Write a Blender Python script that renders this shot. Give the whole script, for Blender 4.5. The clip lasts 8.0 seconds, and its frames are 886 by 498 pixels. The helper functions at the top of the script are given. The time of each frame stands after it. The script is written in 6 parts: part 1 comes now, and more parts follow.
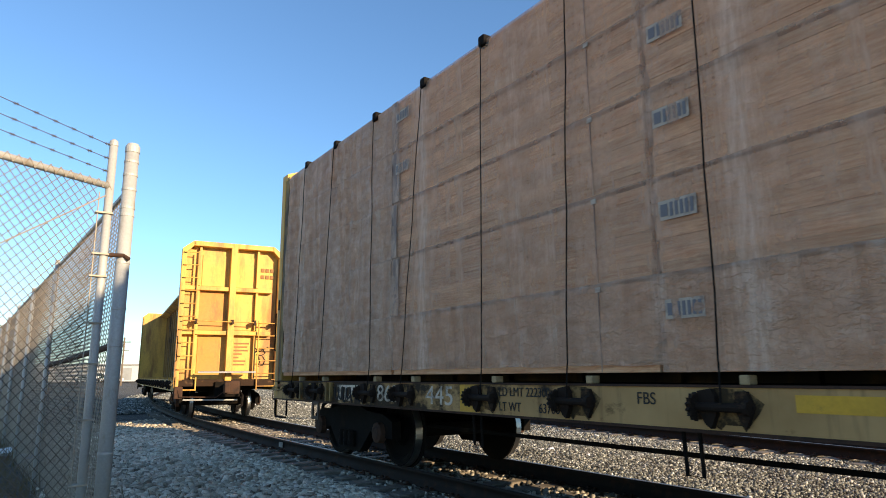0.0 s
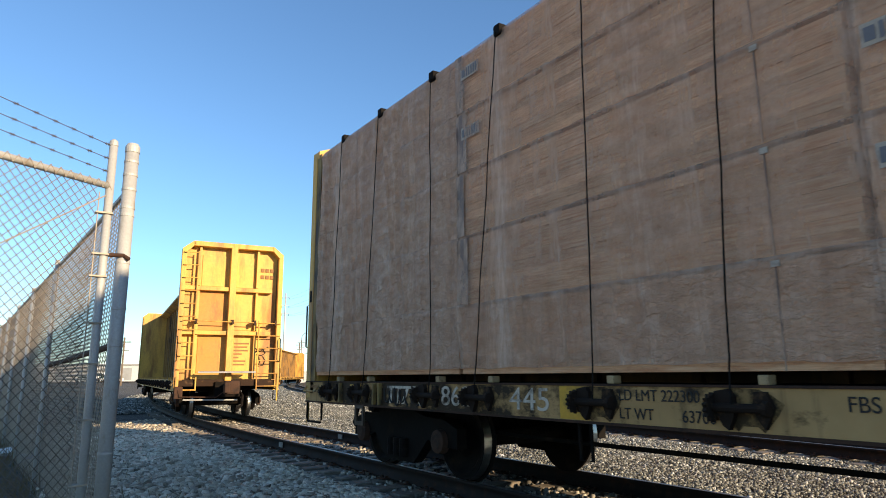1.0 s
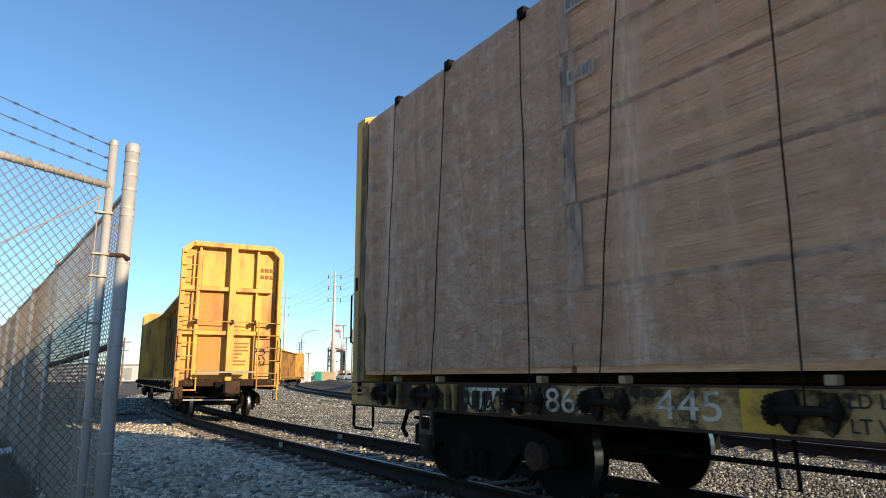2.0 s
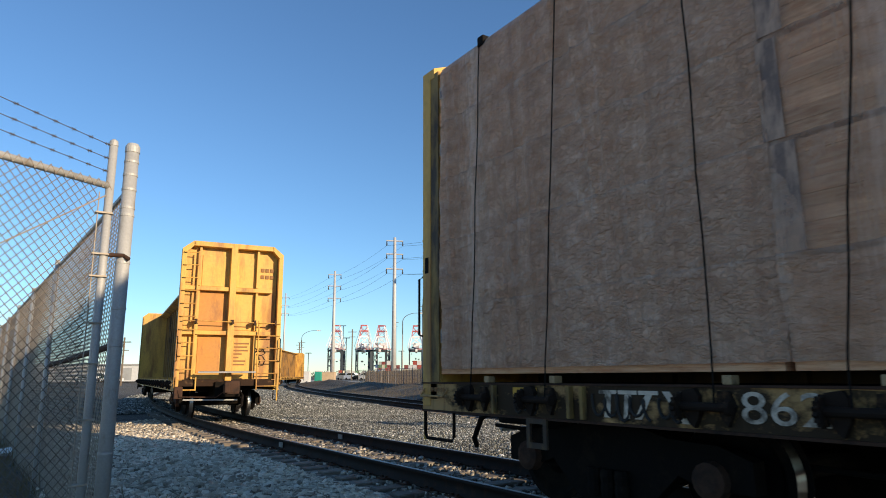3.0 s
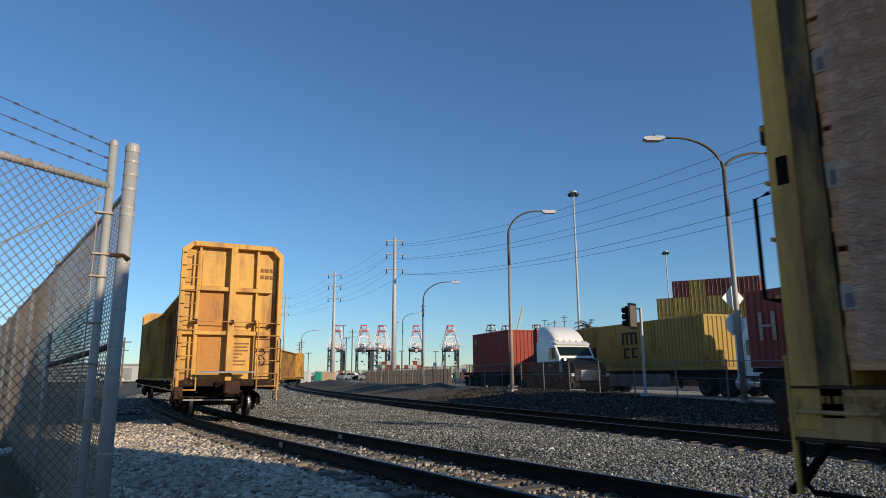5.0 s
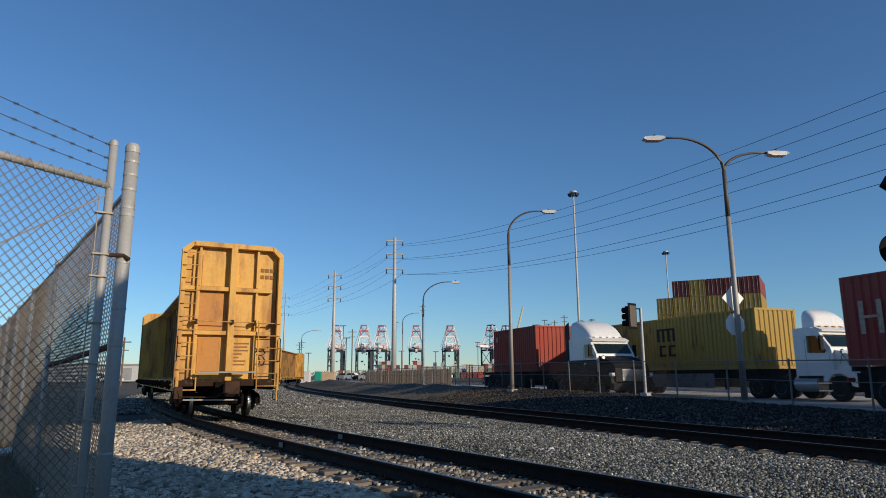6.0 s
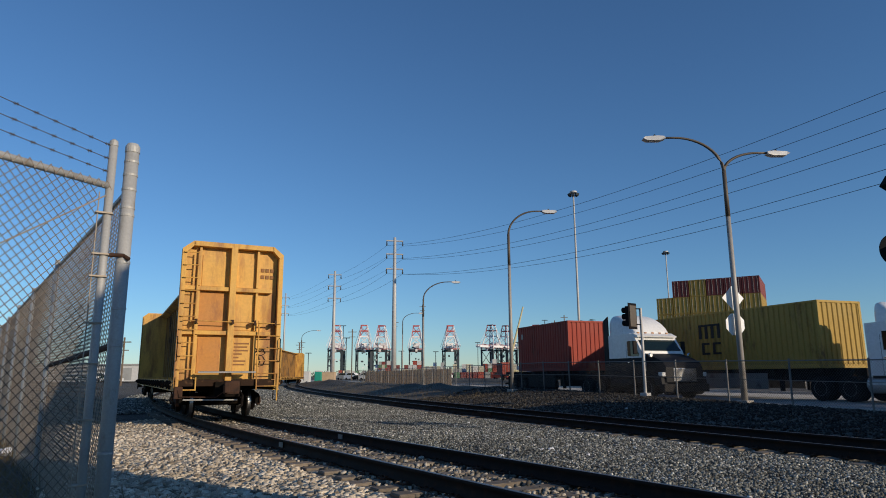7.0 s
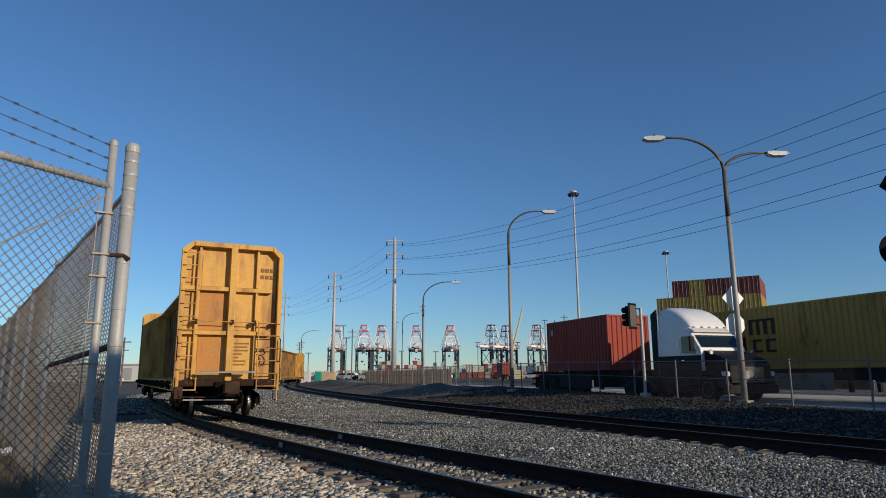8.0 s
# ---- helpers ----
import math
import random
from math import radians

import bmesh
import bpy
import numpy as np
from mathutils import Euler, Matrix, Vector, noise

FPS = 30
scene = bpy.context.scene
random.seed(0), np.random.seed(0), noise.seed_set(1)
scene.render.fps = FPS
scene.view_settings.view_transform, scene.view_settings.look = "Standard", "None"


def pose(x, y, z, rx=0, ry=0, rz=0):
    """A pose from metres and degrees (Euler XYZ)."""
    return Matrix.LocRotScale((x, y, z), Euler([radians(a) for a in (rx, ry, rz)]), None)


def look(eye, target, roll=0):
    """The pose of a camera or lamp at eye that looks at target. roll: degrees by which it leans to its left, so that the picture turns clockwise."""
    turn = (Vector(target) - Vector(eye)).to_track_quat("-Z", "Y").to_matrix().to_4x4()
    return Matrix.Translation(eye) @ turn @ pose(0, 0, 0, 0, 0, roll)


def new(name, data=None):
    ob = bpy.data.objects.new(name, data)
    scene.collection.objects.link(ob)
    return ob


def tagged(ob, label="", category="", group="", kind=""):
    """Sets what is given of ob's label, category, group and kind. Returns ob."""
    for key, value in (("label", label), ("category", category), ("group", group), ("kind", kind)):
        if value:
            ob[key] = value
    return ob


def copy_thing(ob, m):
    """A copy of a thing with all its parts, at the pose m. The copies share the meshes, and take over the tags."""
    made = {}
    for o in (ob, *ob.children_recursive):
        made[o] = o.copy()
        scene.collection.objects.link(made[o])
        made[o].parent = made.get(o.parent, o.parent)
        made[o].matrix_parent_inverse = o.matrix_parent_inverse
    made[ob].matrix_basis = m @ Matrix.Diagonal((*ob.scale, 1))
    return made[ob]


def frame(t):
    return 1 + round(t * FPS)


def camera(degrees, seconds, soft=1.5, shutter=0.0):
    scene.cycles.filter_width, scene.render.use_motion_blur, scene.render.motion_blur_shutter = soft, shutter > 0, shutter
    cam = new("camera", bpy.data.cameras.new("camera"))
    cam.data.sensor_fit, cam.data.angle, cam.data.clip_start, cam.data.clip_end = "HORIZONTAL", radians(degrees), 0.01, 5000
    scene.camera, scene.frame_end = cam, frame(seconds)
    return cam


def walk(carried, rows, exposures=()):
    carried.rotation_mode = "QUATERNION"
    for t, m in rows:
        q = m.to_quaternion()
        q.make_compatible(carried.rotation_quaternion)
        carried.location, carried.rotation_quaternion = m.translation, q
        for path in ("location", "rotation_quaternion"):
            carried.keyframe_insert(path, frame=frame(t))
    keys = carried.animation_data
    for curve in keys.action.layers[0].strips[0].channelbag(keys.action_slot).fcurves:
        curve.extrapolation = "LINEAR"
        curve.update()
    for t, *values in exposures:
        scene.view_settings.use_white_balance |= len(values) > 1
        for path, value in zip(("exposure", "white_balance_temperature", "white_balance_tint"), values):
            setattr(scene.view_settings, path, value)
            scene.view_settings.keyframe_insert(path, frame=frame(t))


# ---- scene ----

# camera: stands still beside the track; the train moves past it
EYE = (0.0, 0.0, 1.1)
AIM = (0.53963, 0.81995, 1.1 + 0.19100)
cam = camera(68.44, 8.0, soft=0.95, shutter=0.25)
walk(cam, [(0.0, look(EYE, AIM, -0.315)), (8.0, look(EYE, AIM, -0.315))],
     exposures=[(0.0, 0.96, 7500, 10), (1.0, 0.83, 7400, 10), (1.7, 0.69, 7300, 10), (3.0, 0.38, 6950, 10), (4.0, 0.10, 6700, 10), (5.0, -0.14, 6500, 10), (6.0, -0.30, 6350, 10), (8.0, -0.42, 6300, 10)])

# low winter sun behind the camera, to its right, and a clear sky
SUN_AZ, SUN_EL = radians(160.0), radians(16.2)
world = bpy.data.worlds.new("world")
scene.world = world
world.use_nodes = True
wn = world.node_tree
sky = wn.nodes.new("ShaderNodeTexSky")
sky.sky_type = "NISHITA"
sky.sun_disc = False
sky.sun_elevation, sky.sun_rotation = SUN_EL, SUN_AZ
sky.air_density, sky.dust_density, sky.ozone_density = 1.0, 0.0, 5.4
bg = wn.nodes["Background"]
bg.inputs["Strength"].default_value = 0.142
tint = wn.nodes.new("ShaderNodeMix")
tint.data_type, tint.blend_type = "RGBA", "MULTIPLY"
tint.inputs["Factor"].default_value = 1.0
tint.inputs["B"].default_value = (0.93, 1.0, 1.02, 1)
wn.links.new(sky.outputs[0], tint.inputs["A"])
wn.links.new(tint.outputs["Result"], bg.inputs["Color"])
sun_dir = Vector((math.sin(SUN_AZ) * math.cos(SUN_EL), math.cos(SUN_AZ) * math.cos(SUN_EL), math.sin(SUN_EL)))
sun = new("sun", bpy.data.lights.new("sun", "SUN"))
sun.data.energy, sun.data.angle, sun.data.color = 5.0, radians(0.55), (1.0, 0.82, 0.60)
sun.matrix_world = look((0, 0, 60), Vector((0, 0, 60)) - sun_dir)


# ---- materials ----
def shader(name):
    m = bpy.data.materials.new(name)
    m.use_nodes = True
    t = m.node_tree
    return m, t, t.nodes["Principled BSDF"]


def node(t, kind, **inputs):
    n = t.nodes.new(kind)
    for k, v in inputs.items():
        n.inputs[k].default_value = v
    return n


def noise_tex(t, vec, scale, detail=4.0, rough=0.6):
    n = node(t, "ShaderNodeTexNoise", Scale=scale, Detail=detail, Roughness=rough)
    t.links.new(vec, n.inputs["Vector"])
    return n.outputs["Fac"]


def ramp(t, fac, stops):
    r = t.nodes.new("ShaderNodeValToRGB")
    e = r.color_ramp.elements
    while len(e) < len(stops):
        e.new(0.5)
    for el, (p, c) in zip(e, stops):
        el.position = p
        el.color = (*c, 1) if len(c) == 3 else c
    t.links.new(fac, r.inputs["Fac"])
    return r.outputs["Color"]


def mix(t, fac, a, b, mode="MIX"):
    m = t.nodes.new("ShaderNodeMix")
    m.data_type, m.blend_type = "RGBA", mode
    for sock, v in ((m.inputs["Factor"], fac), (m.inputs["A"], a), (m.inputs["B"], b)):
        if isinstance(v, (int, float)):
            sock.default_value = v
        elif isinstance(v, tuple):
            sock.default_value = (*v, 1)
        else:
            t.links.new(v, sock)
    return m.outputs["Result"]


def bumped(t, p, height, strength, dist):
    b = node(t, "ShaderNodeBump", Strength=strength, Distance=dist)
    t.links.new(height, b.inputs["Height"])
    t.links.new(b.outputs["Normal"], p.inputs["Normal"])


def grey(v):
    return (v, v, v)


def mul(c, k):
    return tuple(min(1, a * k) for a in c)


def stretched(t, vec, s):
    m = t.nodes.new("ShaderNodeMapping")
    m.inputs["Scale"].default_value = s
    t.links.new(vec, m.inputs["Vector"])
    return m.outputs["Vector"]


def coords(t, which="Object"):
    return t.nodes.new("ShaderNodeTexCoord").outputs[which]


def paint(name, base, rough=0.55, metal=0.0, var=0.22, scale=1.6, dirt=None, amount=0.35, dscale=2.5, streak=1.0,
          bump=0.15, rand=0.0, spec=0.5):
    """Weathered paint, metal or plastic: broad fading, fine grain, and dirt or rust in uneven streaks."""
    m, t, p = shader(name)
    co = coords(t)
    broad = noise_tex(t, co, scale)
    fine = noise_tex(t, co, scale * 14, 3.0)
    c = ramp(t, broad, [(0.25, mul(base, 1 - var)), (0.75, mul(base, 1 + var * 0.6))])
    c = mix(t, 0.35, c, ramp(t, fine, [(0.3, mul(base, 0.72)), (0.7, mul(base, 1.15))]))
    if dirt:
        d = noise_tex(t, stretched(t, co, (dscale, dscale, dscale * streak)), 1.0, 7.0, 0.68)
        k = ramp(t, d, [(0.64 - 0.27 * amount, grey(0)), (0.80 - 0.27 * amount, grey(1))])
        c = mix(t, k, c, dirt)
    if rand:
        r = t.nodes.new("ShaderNodeObjectInfo").outputs["Random"]
        c = mix(t, 1.0, c, ramp(t, r, [(0, grey(1 - rand)), (1, grey(1))]), "MULTIPLY")
    t.links.new(c, p.inputs["Base Color"])
    rr = ramp(t, broad, [(0.2, grey(max(0.05, rough - 0.12))), (0.8, grey(min(1, rough + 0.15)))])
    t.links.new(rr, p.inputs["Roughness"])
    p.inputs["Metallic"].default_value = metal
    p.inputs["Specular IOR Level"].default_value = spec
    if bump:
        bumped(t, p, fine, bump, 0.01)
    return m


def gravel_mat(name, stops, scale, island=False):
    m, t, p = shader(name)
    co = coords(t)
    vor = node(t, "ShaderNodeTexVoronoi", Scale=scale, Randomness=1.0)
    t.links.new(co, vor.inputs["Vector"])
    if island:
        fac = t.nodes.new("ShaderNodeNewGeometry").outputs["Random Per Island"]
    else:
        sep = t.nodes.new("ShaderNodeSeparateColor")
        t.links.new(vor.outputs["Color"], sep.inputs["Color"])
        fac = sep.outputs["Red"]
    c = ramp(t, fac, stops)
    patch = noise_tex(t, co, 0.35, 5.0)
    c = mix(t, 1.0, c, ramp(t, patch, [(0.3, grey(0.68)), (0.7, grey(1.1))]), "MULTIPLY")
    grain = noise_tex(t, co, scale * 3, 3.0)
    c = mix(t, 0.5, c, mix(t, 1.0, c, ramp(t, grain, [(0.3, grey(0.6)), (0.7, grey(1.25))]), "MULTIPLY"))
    t.links.new(c, p.inputs["Base Color"])
    p.inputs["Roughness"].default_value = 0.92
    if not island:
        bumped(t, p, vor.outputs["Distance"], 1.0, 0.03)
    else:
        bumped(t, p, grain, 0.4, 0.01)
    return m


def wrap_mat(name, lo, hi, deep):
    """Cloudy plastic film: lets the boards behind it show where it is clear; creased, with glossy ridges and folds. The
    light and shade of the folds are tinted into its colour.
    """
    m, t, p = shader(name)
    co = coords(t)
    crease = noise_tex(t, stretched(t, co, (1.0, 1.0, 2.3)), 3.6, 7.0, 0.72)
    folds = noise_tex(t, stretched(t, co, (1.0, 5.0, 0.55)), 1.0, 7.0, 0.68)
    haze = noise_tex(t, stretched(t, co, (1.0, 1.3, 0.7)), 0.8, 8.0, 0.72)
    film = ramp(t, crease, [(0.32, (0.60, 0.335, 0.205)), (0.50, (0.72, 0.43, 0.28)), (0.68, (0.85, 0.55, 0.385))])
    # painted relief: folds lightened where they rise, darkened where they sink
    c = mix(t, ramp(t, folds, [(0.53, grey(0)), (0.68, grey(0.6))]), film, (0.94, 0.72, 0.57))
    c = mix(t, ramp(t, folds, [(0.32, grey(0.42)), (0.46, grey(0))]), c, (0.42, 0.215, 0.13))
    stain = noise_tex(t, stretched(t, co, (1.0, 0.8, 1.3)), 1.6, 9.0, 0.75)
    c = mix(t, ramp(t, stain, [(0.50, grey(0)), (0.70, grey(0.32))]), c, (0.42, 0.20, 0.12))
    t.links.new(c, p.inputs["Base Color"])
    a = ramp(t, haze, [(0.32, grey(lo)), (0.68, grey(hi))])
    a = mix(t, ramp(t, folds, [(0.52, grey(0)), (0.68, grey(0.6))]), a, grey(min(1.0, hi + 0.12)))
    t.links.new(a, p.inputs["Alpha"])
    t.links.new(ramp(t, crease, [(0.3, grey(0.55)), (0.7, grey(0.34))]), p.inputs["Roughness"])
    # sharp wrinkle ridges over soft sagging folds
    wander = noise_tex(t, stretched(t, co, (1.0, 1.25, 1.9)), 2.1, 5.0, 0.58)
    ridge = ramp(t, wander, [(0.38, grey(0)), (0.47, grey(0.35)), (0.5, grey(1)), (0.53, grey(0.3)), (0.62, grey(0))])
    fine = noise_tex(t, stretched(t, co, (1.0, 2.2, 3.4)), 6.0, 4.0, 0.6)
    ridge2 = ramp(t, fine, [(0.42, grey(0)), (0.5, grey(1)), (0.56, grey(0))])
    bumped(t, p, mix(t, 0.72, mix(t, 0.3, ridge, ridge2), folds), 1.0, deep)
    return m


def sill_mat():
    """Faded ochre paint, with black grease thickest over the running gear and thinning along the car."""
    m, t, p = shader("grimy_ochre_sill")
    co = coords(t)
    base = ramp(t, noise_tex(t, co, 1.4, 6.0), [(0.3, (0.36, 0.205, 0.08)), (0.7, (0.54, 0.325, 0.14))])
    sep = t.nodes.new("ShaderNodeSeparateXYZ")
    t.links.new(co, sep.inputs[0])
    along = t.nodes.new("ShaderNodeMapRange")
    for k, v in (("From Min", 2.5), ("From Max", 7.0), ("To Min", 0.16), ("To Max", -0.05)):
        along.inputs[k].default_value = v
    t.links.new(sep.outputs["Y"], along.inputs["Value"])
    d = noise_tex(t, stretched(t, co, (1.5, 1.5, 2.4)), 1.0, 8.0, 0.7)
    start = t.nodes.new("ShaderNodeMapRange")
    for k, v in (("From Min", 0.5), ("From Max", 0.8), ("To Min", -0.18), ("To Max", 0.0)):
        start.inputs[k].default_value = v
    t.links.new(sep.outputs["Y"], start.inputs["Value"])
    both = t.nodes.new("ShaderNodeMath")
    t.links.new(along.outputs[0], both.inputs[0])
    t.links.new(start.outputs[0], both.inputs[1])
    add = t.nodes.new("ShaderNodeMath")
    t.links.new(d, add.inputs[0])
    t.links.new(both.outputs[0], add.inputs[1])
    c = mix(t, ramp(t, add.outputs[0], [(0.52, grey(0)), (0.62, grey(0.95))]), base, (0.022, 0.015, 0.010))
    streak = noise_tex(t, stretched(t, co, (6.0, 9.0, 0.8)), 1.0, 5.0, 0.6)
    c = mix(t, ramp(t, streak, [(0.56, grey(0)), (0.72, grey(0.5))]), c, (0.075, 0.045, 0.024))
    t.links.new(c, p.inputs["Base Color"])
    p.inputs["Roughness"].default_value = 0.78
    p.inputs["Specular IOR Level"].default_value = 0.2
    bumped(t, p, d, 0.2, 0.01)
    return m


def wood_mat(name, a, b, rand=0.35, axis=(1.0, 0.15, 6.0)):
    m, t, p = shader(name)
    co = coords(t)
    g = noise_tex(t, stretched(t, co, axis), 5.0, 6.0, 0.7)
    c = ramp(t, g, [(0.3, a), (0.7, b)])
    knots = noise_tex(t, stretched(t, co, (1.0, 0.9, 3.5)), 2.4, 8.0, 0.8)
    c = mix(t, ramp(t, knots, [(0.52, grey(0)), (0.66, grey(0.75))]), c, mul(a, 0.72))
    r = t.nodes.new("ShaderNodeObjectInfo").outputs["Random"]
    c = mix(t, 1.0, c, ramp(t, r, [(0, grey(1 - rand)), (1, grey(1))]), "MULTIPLY")
    t.links.new(c, p.inputs["Base Color"])
    p.inputs["Roughness"].default_value = 0.85
    bumped(t, p, g, 0.4, 0.01)
    return m


def ground_mat():
    """Dirt, cinders and crushed stone, with dry weeds in patches."""
    m, t, p = shader("dirt_and_gravel")
    co = coords(t)
    vor = node(t, "ShaderNodeTexVoronoi", Scale=22.0, Randomness=1.0)
    t.links.new(co, vor.inputs["Vector"])
    sep = t.nodes.new("ShaderNodeSeparateColor")
    t.links.new(vor.outputs["Color"], sep.inputs["Color"])
    stone = ramp(t, sep.outputs["Red"], [(0.0, (0.022, 0.019, 0.015)), (0.5, (0.078, 0.070, 0.055)), (1.0, (0.24, 0.215, 0.17))])
    dirt = ramp(t, noise_tex(t, co, 1.3, 8.0, 0.7), [(0.3, (0.045, 0.038, 0.029)), (0.7, (0.14, 0.118, 0.088))])
    big = noise_tex(t, co, 0.12, 5.0)
    c = mix(t, ramp(t, big, [(0.42, grey(0.25)), (0.6, grey(0.9))]), dirt, stone)
    weed = noise_tex(t, co, 0.33, 6.0, 0.7)
    c = mix(t, ramp(t, weed, [(0.60, grey(0)), (0.70, grey(0.7))]), c, (0.19, 0.15, 0.06))
    t.links.new(c, p.inputs["Base Color"])
    p.inputs["Roughness"].default_value = 0.95
    bumped(t, p, mix(t, 0.4, vor.outputs["Distance"], noise_tex(t, co, 3.0, 6.0)), 0.8, 0.06)
    return m


def glass_mat(name, tint):
    m, t, p = shader(name)
    p.inputs["Base Color"].default_value = (*tint, 1)
    p.inputs["Roughness"].default_value = 0.04
    p.inputs["Specular IOR Level"].default_value = 0.4
    return m


M = {}
M["ground"] = ground_mat()
M["ballast"] = gravel_mat("pale_crushed_stone", [(0, (0.05, 0.042, 0.032)), (0.45, (0.20, 0.175, 0.135)), (1, (0.42, 0.38, 0.30))], 16.0)
M["stone_pale"] = gravel_mat("pale_loose_stone", [(0, (0.18, 0.14, 0.095)), (0.3, (0.50, 0.42, 0.31)), (0.8, (0.78, 0.67, 0.51)), (1, (0.90, 0.80, 0.64))], 30.0, True)
M["stone_mixed"] = gravel_mat("mixed_loose_stone", [(0, (0.06, 0.052, 0.04)), (0.5, (0.20, 0.18, 0.145)), (1, (0.60, 0.54, 0.44))], 30.0, True)
M["stone_grey"] = gravel_mat("grey_loose_stone", [(0, (0.045, 0.045, 0.040)), (0.5, (0.175, 0.178, 0.155)), (0.9, (0.40, 0.405, 0.36)), (1, (0.75, 0.74, 0.68))], 30.0, True)
M["cinder"] = gravel_mat("dark_cinder", [(0, (0.008, 0.007, 0.006)), (0.6, (0.030, 0.026, 0.021)), (1, (0.14, 0.125, 0.10))], 30.0, True)
M["rail"] = paint("rusty_rail", (0.020, 0.015, 0.013), 0.8, 0.0, 0.3, 3.0, (0.045, 0.024, 0.015), 0.4, 6.0, spec=0.15)
M["railhead"] = paint("worn_rail_head", (0.16, 0.155, 0.15), 0.42, 0.6, 0.15, 4.0)
M["mark"] = paint("chalk_grey_mark", (0.26, 0.25, 0.23), 0.9)
M["tie"] = wood_mat("weathered_sleeper", (0.11, 0.085, 0.062), (0.30, 0.25, 0.19))
M["yellow"] = paint("railcar_yellow", (0.66, 0.37, 0.075), 0.62, 0.0, 0.22, 0.9, (0.33, 0.15, 0.04), 0.66, 1.9, 0.2, 0.25)
# yellow darkened to carry the shade on the beam's flank, with dirt over it
M["yellow_shade_side"] = paint("dirty_shaded_yellow", (0.34, 0.175, 0.04), 0.7, 0.0, 0.3, 0.7, (0.07, 0.038, 0.018), 0.65, 1.1, 0.5, 0.25)
M["winch"] = paint("rusty_winch", (0.022, 0.014, 0.010), 0.8, 0.0, 0.4, 5.0, (0.11, 0.06, 0.028), 0.42, 8.0, spec=0.15)
M["orange"] = paint("repainted_orange_patch", (0.50, 0.215, 0.04), 0.65, 0.0, 0.16, 1.0, (0.24, 0.09, 0.03), 0.6, 1.6, 0.35, 0.2)
M["sill"] = sill_mat()
M["sill_new"] = paint("fresh_yellow_patch", (0.64, 0.34, 0.03), 0.65, 0.0, 0.15, 2.0, (0.08, 0.055, 0.03), 0.35, 3.0)
M["grease"] = paint("old_grease", (0.060, 0.040, 0.022), 0.8, 0.0, 0.5, 7.0, (0.30, 0.18, 0.075), 0.62, 9.0, spec=0.1)
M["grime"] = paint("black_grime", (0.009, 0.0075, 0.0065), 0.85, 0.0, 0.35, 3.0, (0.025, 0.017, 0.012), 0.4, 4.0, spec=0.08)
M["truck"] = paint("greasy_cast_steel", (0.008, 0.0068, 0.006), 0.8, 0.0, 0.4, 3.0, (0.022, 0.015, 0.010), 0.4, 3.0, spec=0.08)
M["rust"] = paint("rusty_steel", (0.065, 0.034, 0.022), 0.85, 0.0, 0.35, 3.0, (0.028, 0.018, 0.014), 0.5, 4.0, spec=0.2)
M["end_rust"] = paint("sooty_rust", (0.035, 0.020, 0.013), 0.85, 0.0, 0.4, 4.0, (0.11, 0.06, 0.03), 0.35, 5.0, spec=0.15)
M["tread"] = paint("bright_wheel_tread", (0.40, 0.39, 0.38), 0.34, 1.0, 0.2, 4.0)
M["white_letter"] = paint("dirty_white_lettering", (0.62, 0.53, 0.42), 0.85, 0.0, 0.25, 3.0, (0.10, 0.08, 0.06), 0.5, 5.0)
M["black_letter"] = paint("black_lettering", (0.022, 0.019, 0.016), 0.8)
M["brown_letter"] = paint("brown_stencil", (0.27, 0.13, 0.045), 0.8, 0.0, 0.3, 9.0)
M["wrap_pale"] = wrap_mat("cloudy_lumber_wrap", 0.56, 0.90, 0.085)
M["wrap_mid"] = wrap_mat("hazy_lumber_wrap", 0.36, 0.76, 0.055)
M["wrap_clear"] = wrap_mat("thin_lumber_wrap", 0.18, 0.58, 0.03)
M["lumber"] = wood_mat("sawn_lumber", (0.66, 0.27, 0.12), (0.98, 0.60, 0.34), 0.30, (1.0, 0.5, 9.0))
M["strap"] = paint("black_strap", (0.011, 0.009, 0.008), 0.8, spec=0.1)
M["label"] = paint("printed_label", (0.46, 0.37, 0.29), 0.6, 0.0, 0.35, 9.0, (0.24, 0.17, 0.13), 0.5, 7.0)
M["label_dark"] = paint("label_print", (0.16, 0.15, 0.16), 0.7)
M["galv"] = paint("galvanised_pipe", (0.42, 0.42, 0.405), 0.55, 0.15, 0.14, 5.0, (0.28, 0.25, 0.20), 0.3, 7.0, 0.5)
M["wire"] = paint("galvanised_wire", (0.36, 0.305, 0.24), 0.6, 0.3, 0.3, 3.0, (0.20, 0.13, 0.08), 0.4, 6.0)
# darker copy of the wire, standing in for the shade on the gate
M["gate_wire"] = paint("shaded_gate_wire", (0.20, 0.17, 0.135), 0.65, 0.2, 0.3, 3.0, (0.12, 0.08, 0.05), 0.4, 6.0)
M["old_wire"] = paint("dull_old_wire", (0.09, 0.085, 0.08), 0.7, 0.2, 0.3, 3.0)
# grimy yellow, its base lowered further for the shade inside the car
M["beam_grime_shade"] = paint("grimy_shaded_beam", (0.15, 0.075, 0.02), 0.7, 0.0, 0.25, 0.8, (0.03, 0.018, 0.011), 0.95, 0.8, 0.5)
M["beam_stain"] = paint("rust_stained_yellow", (0.30, 0.185, 0.05), 0.75, 0.0, 0.3, 1.4, (0.05, 0.03, 0.018), 0.75, 3.0, 0.3)
M["cream"] = paint("worn_cream_paint", (0.42, 0.29, 0.15), 0.8, 0.0, 0.25, 8.0, (0.12, 0.07, 0.035), 0.5, 12.0)
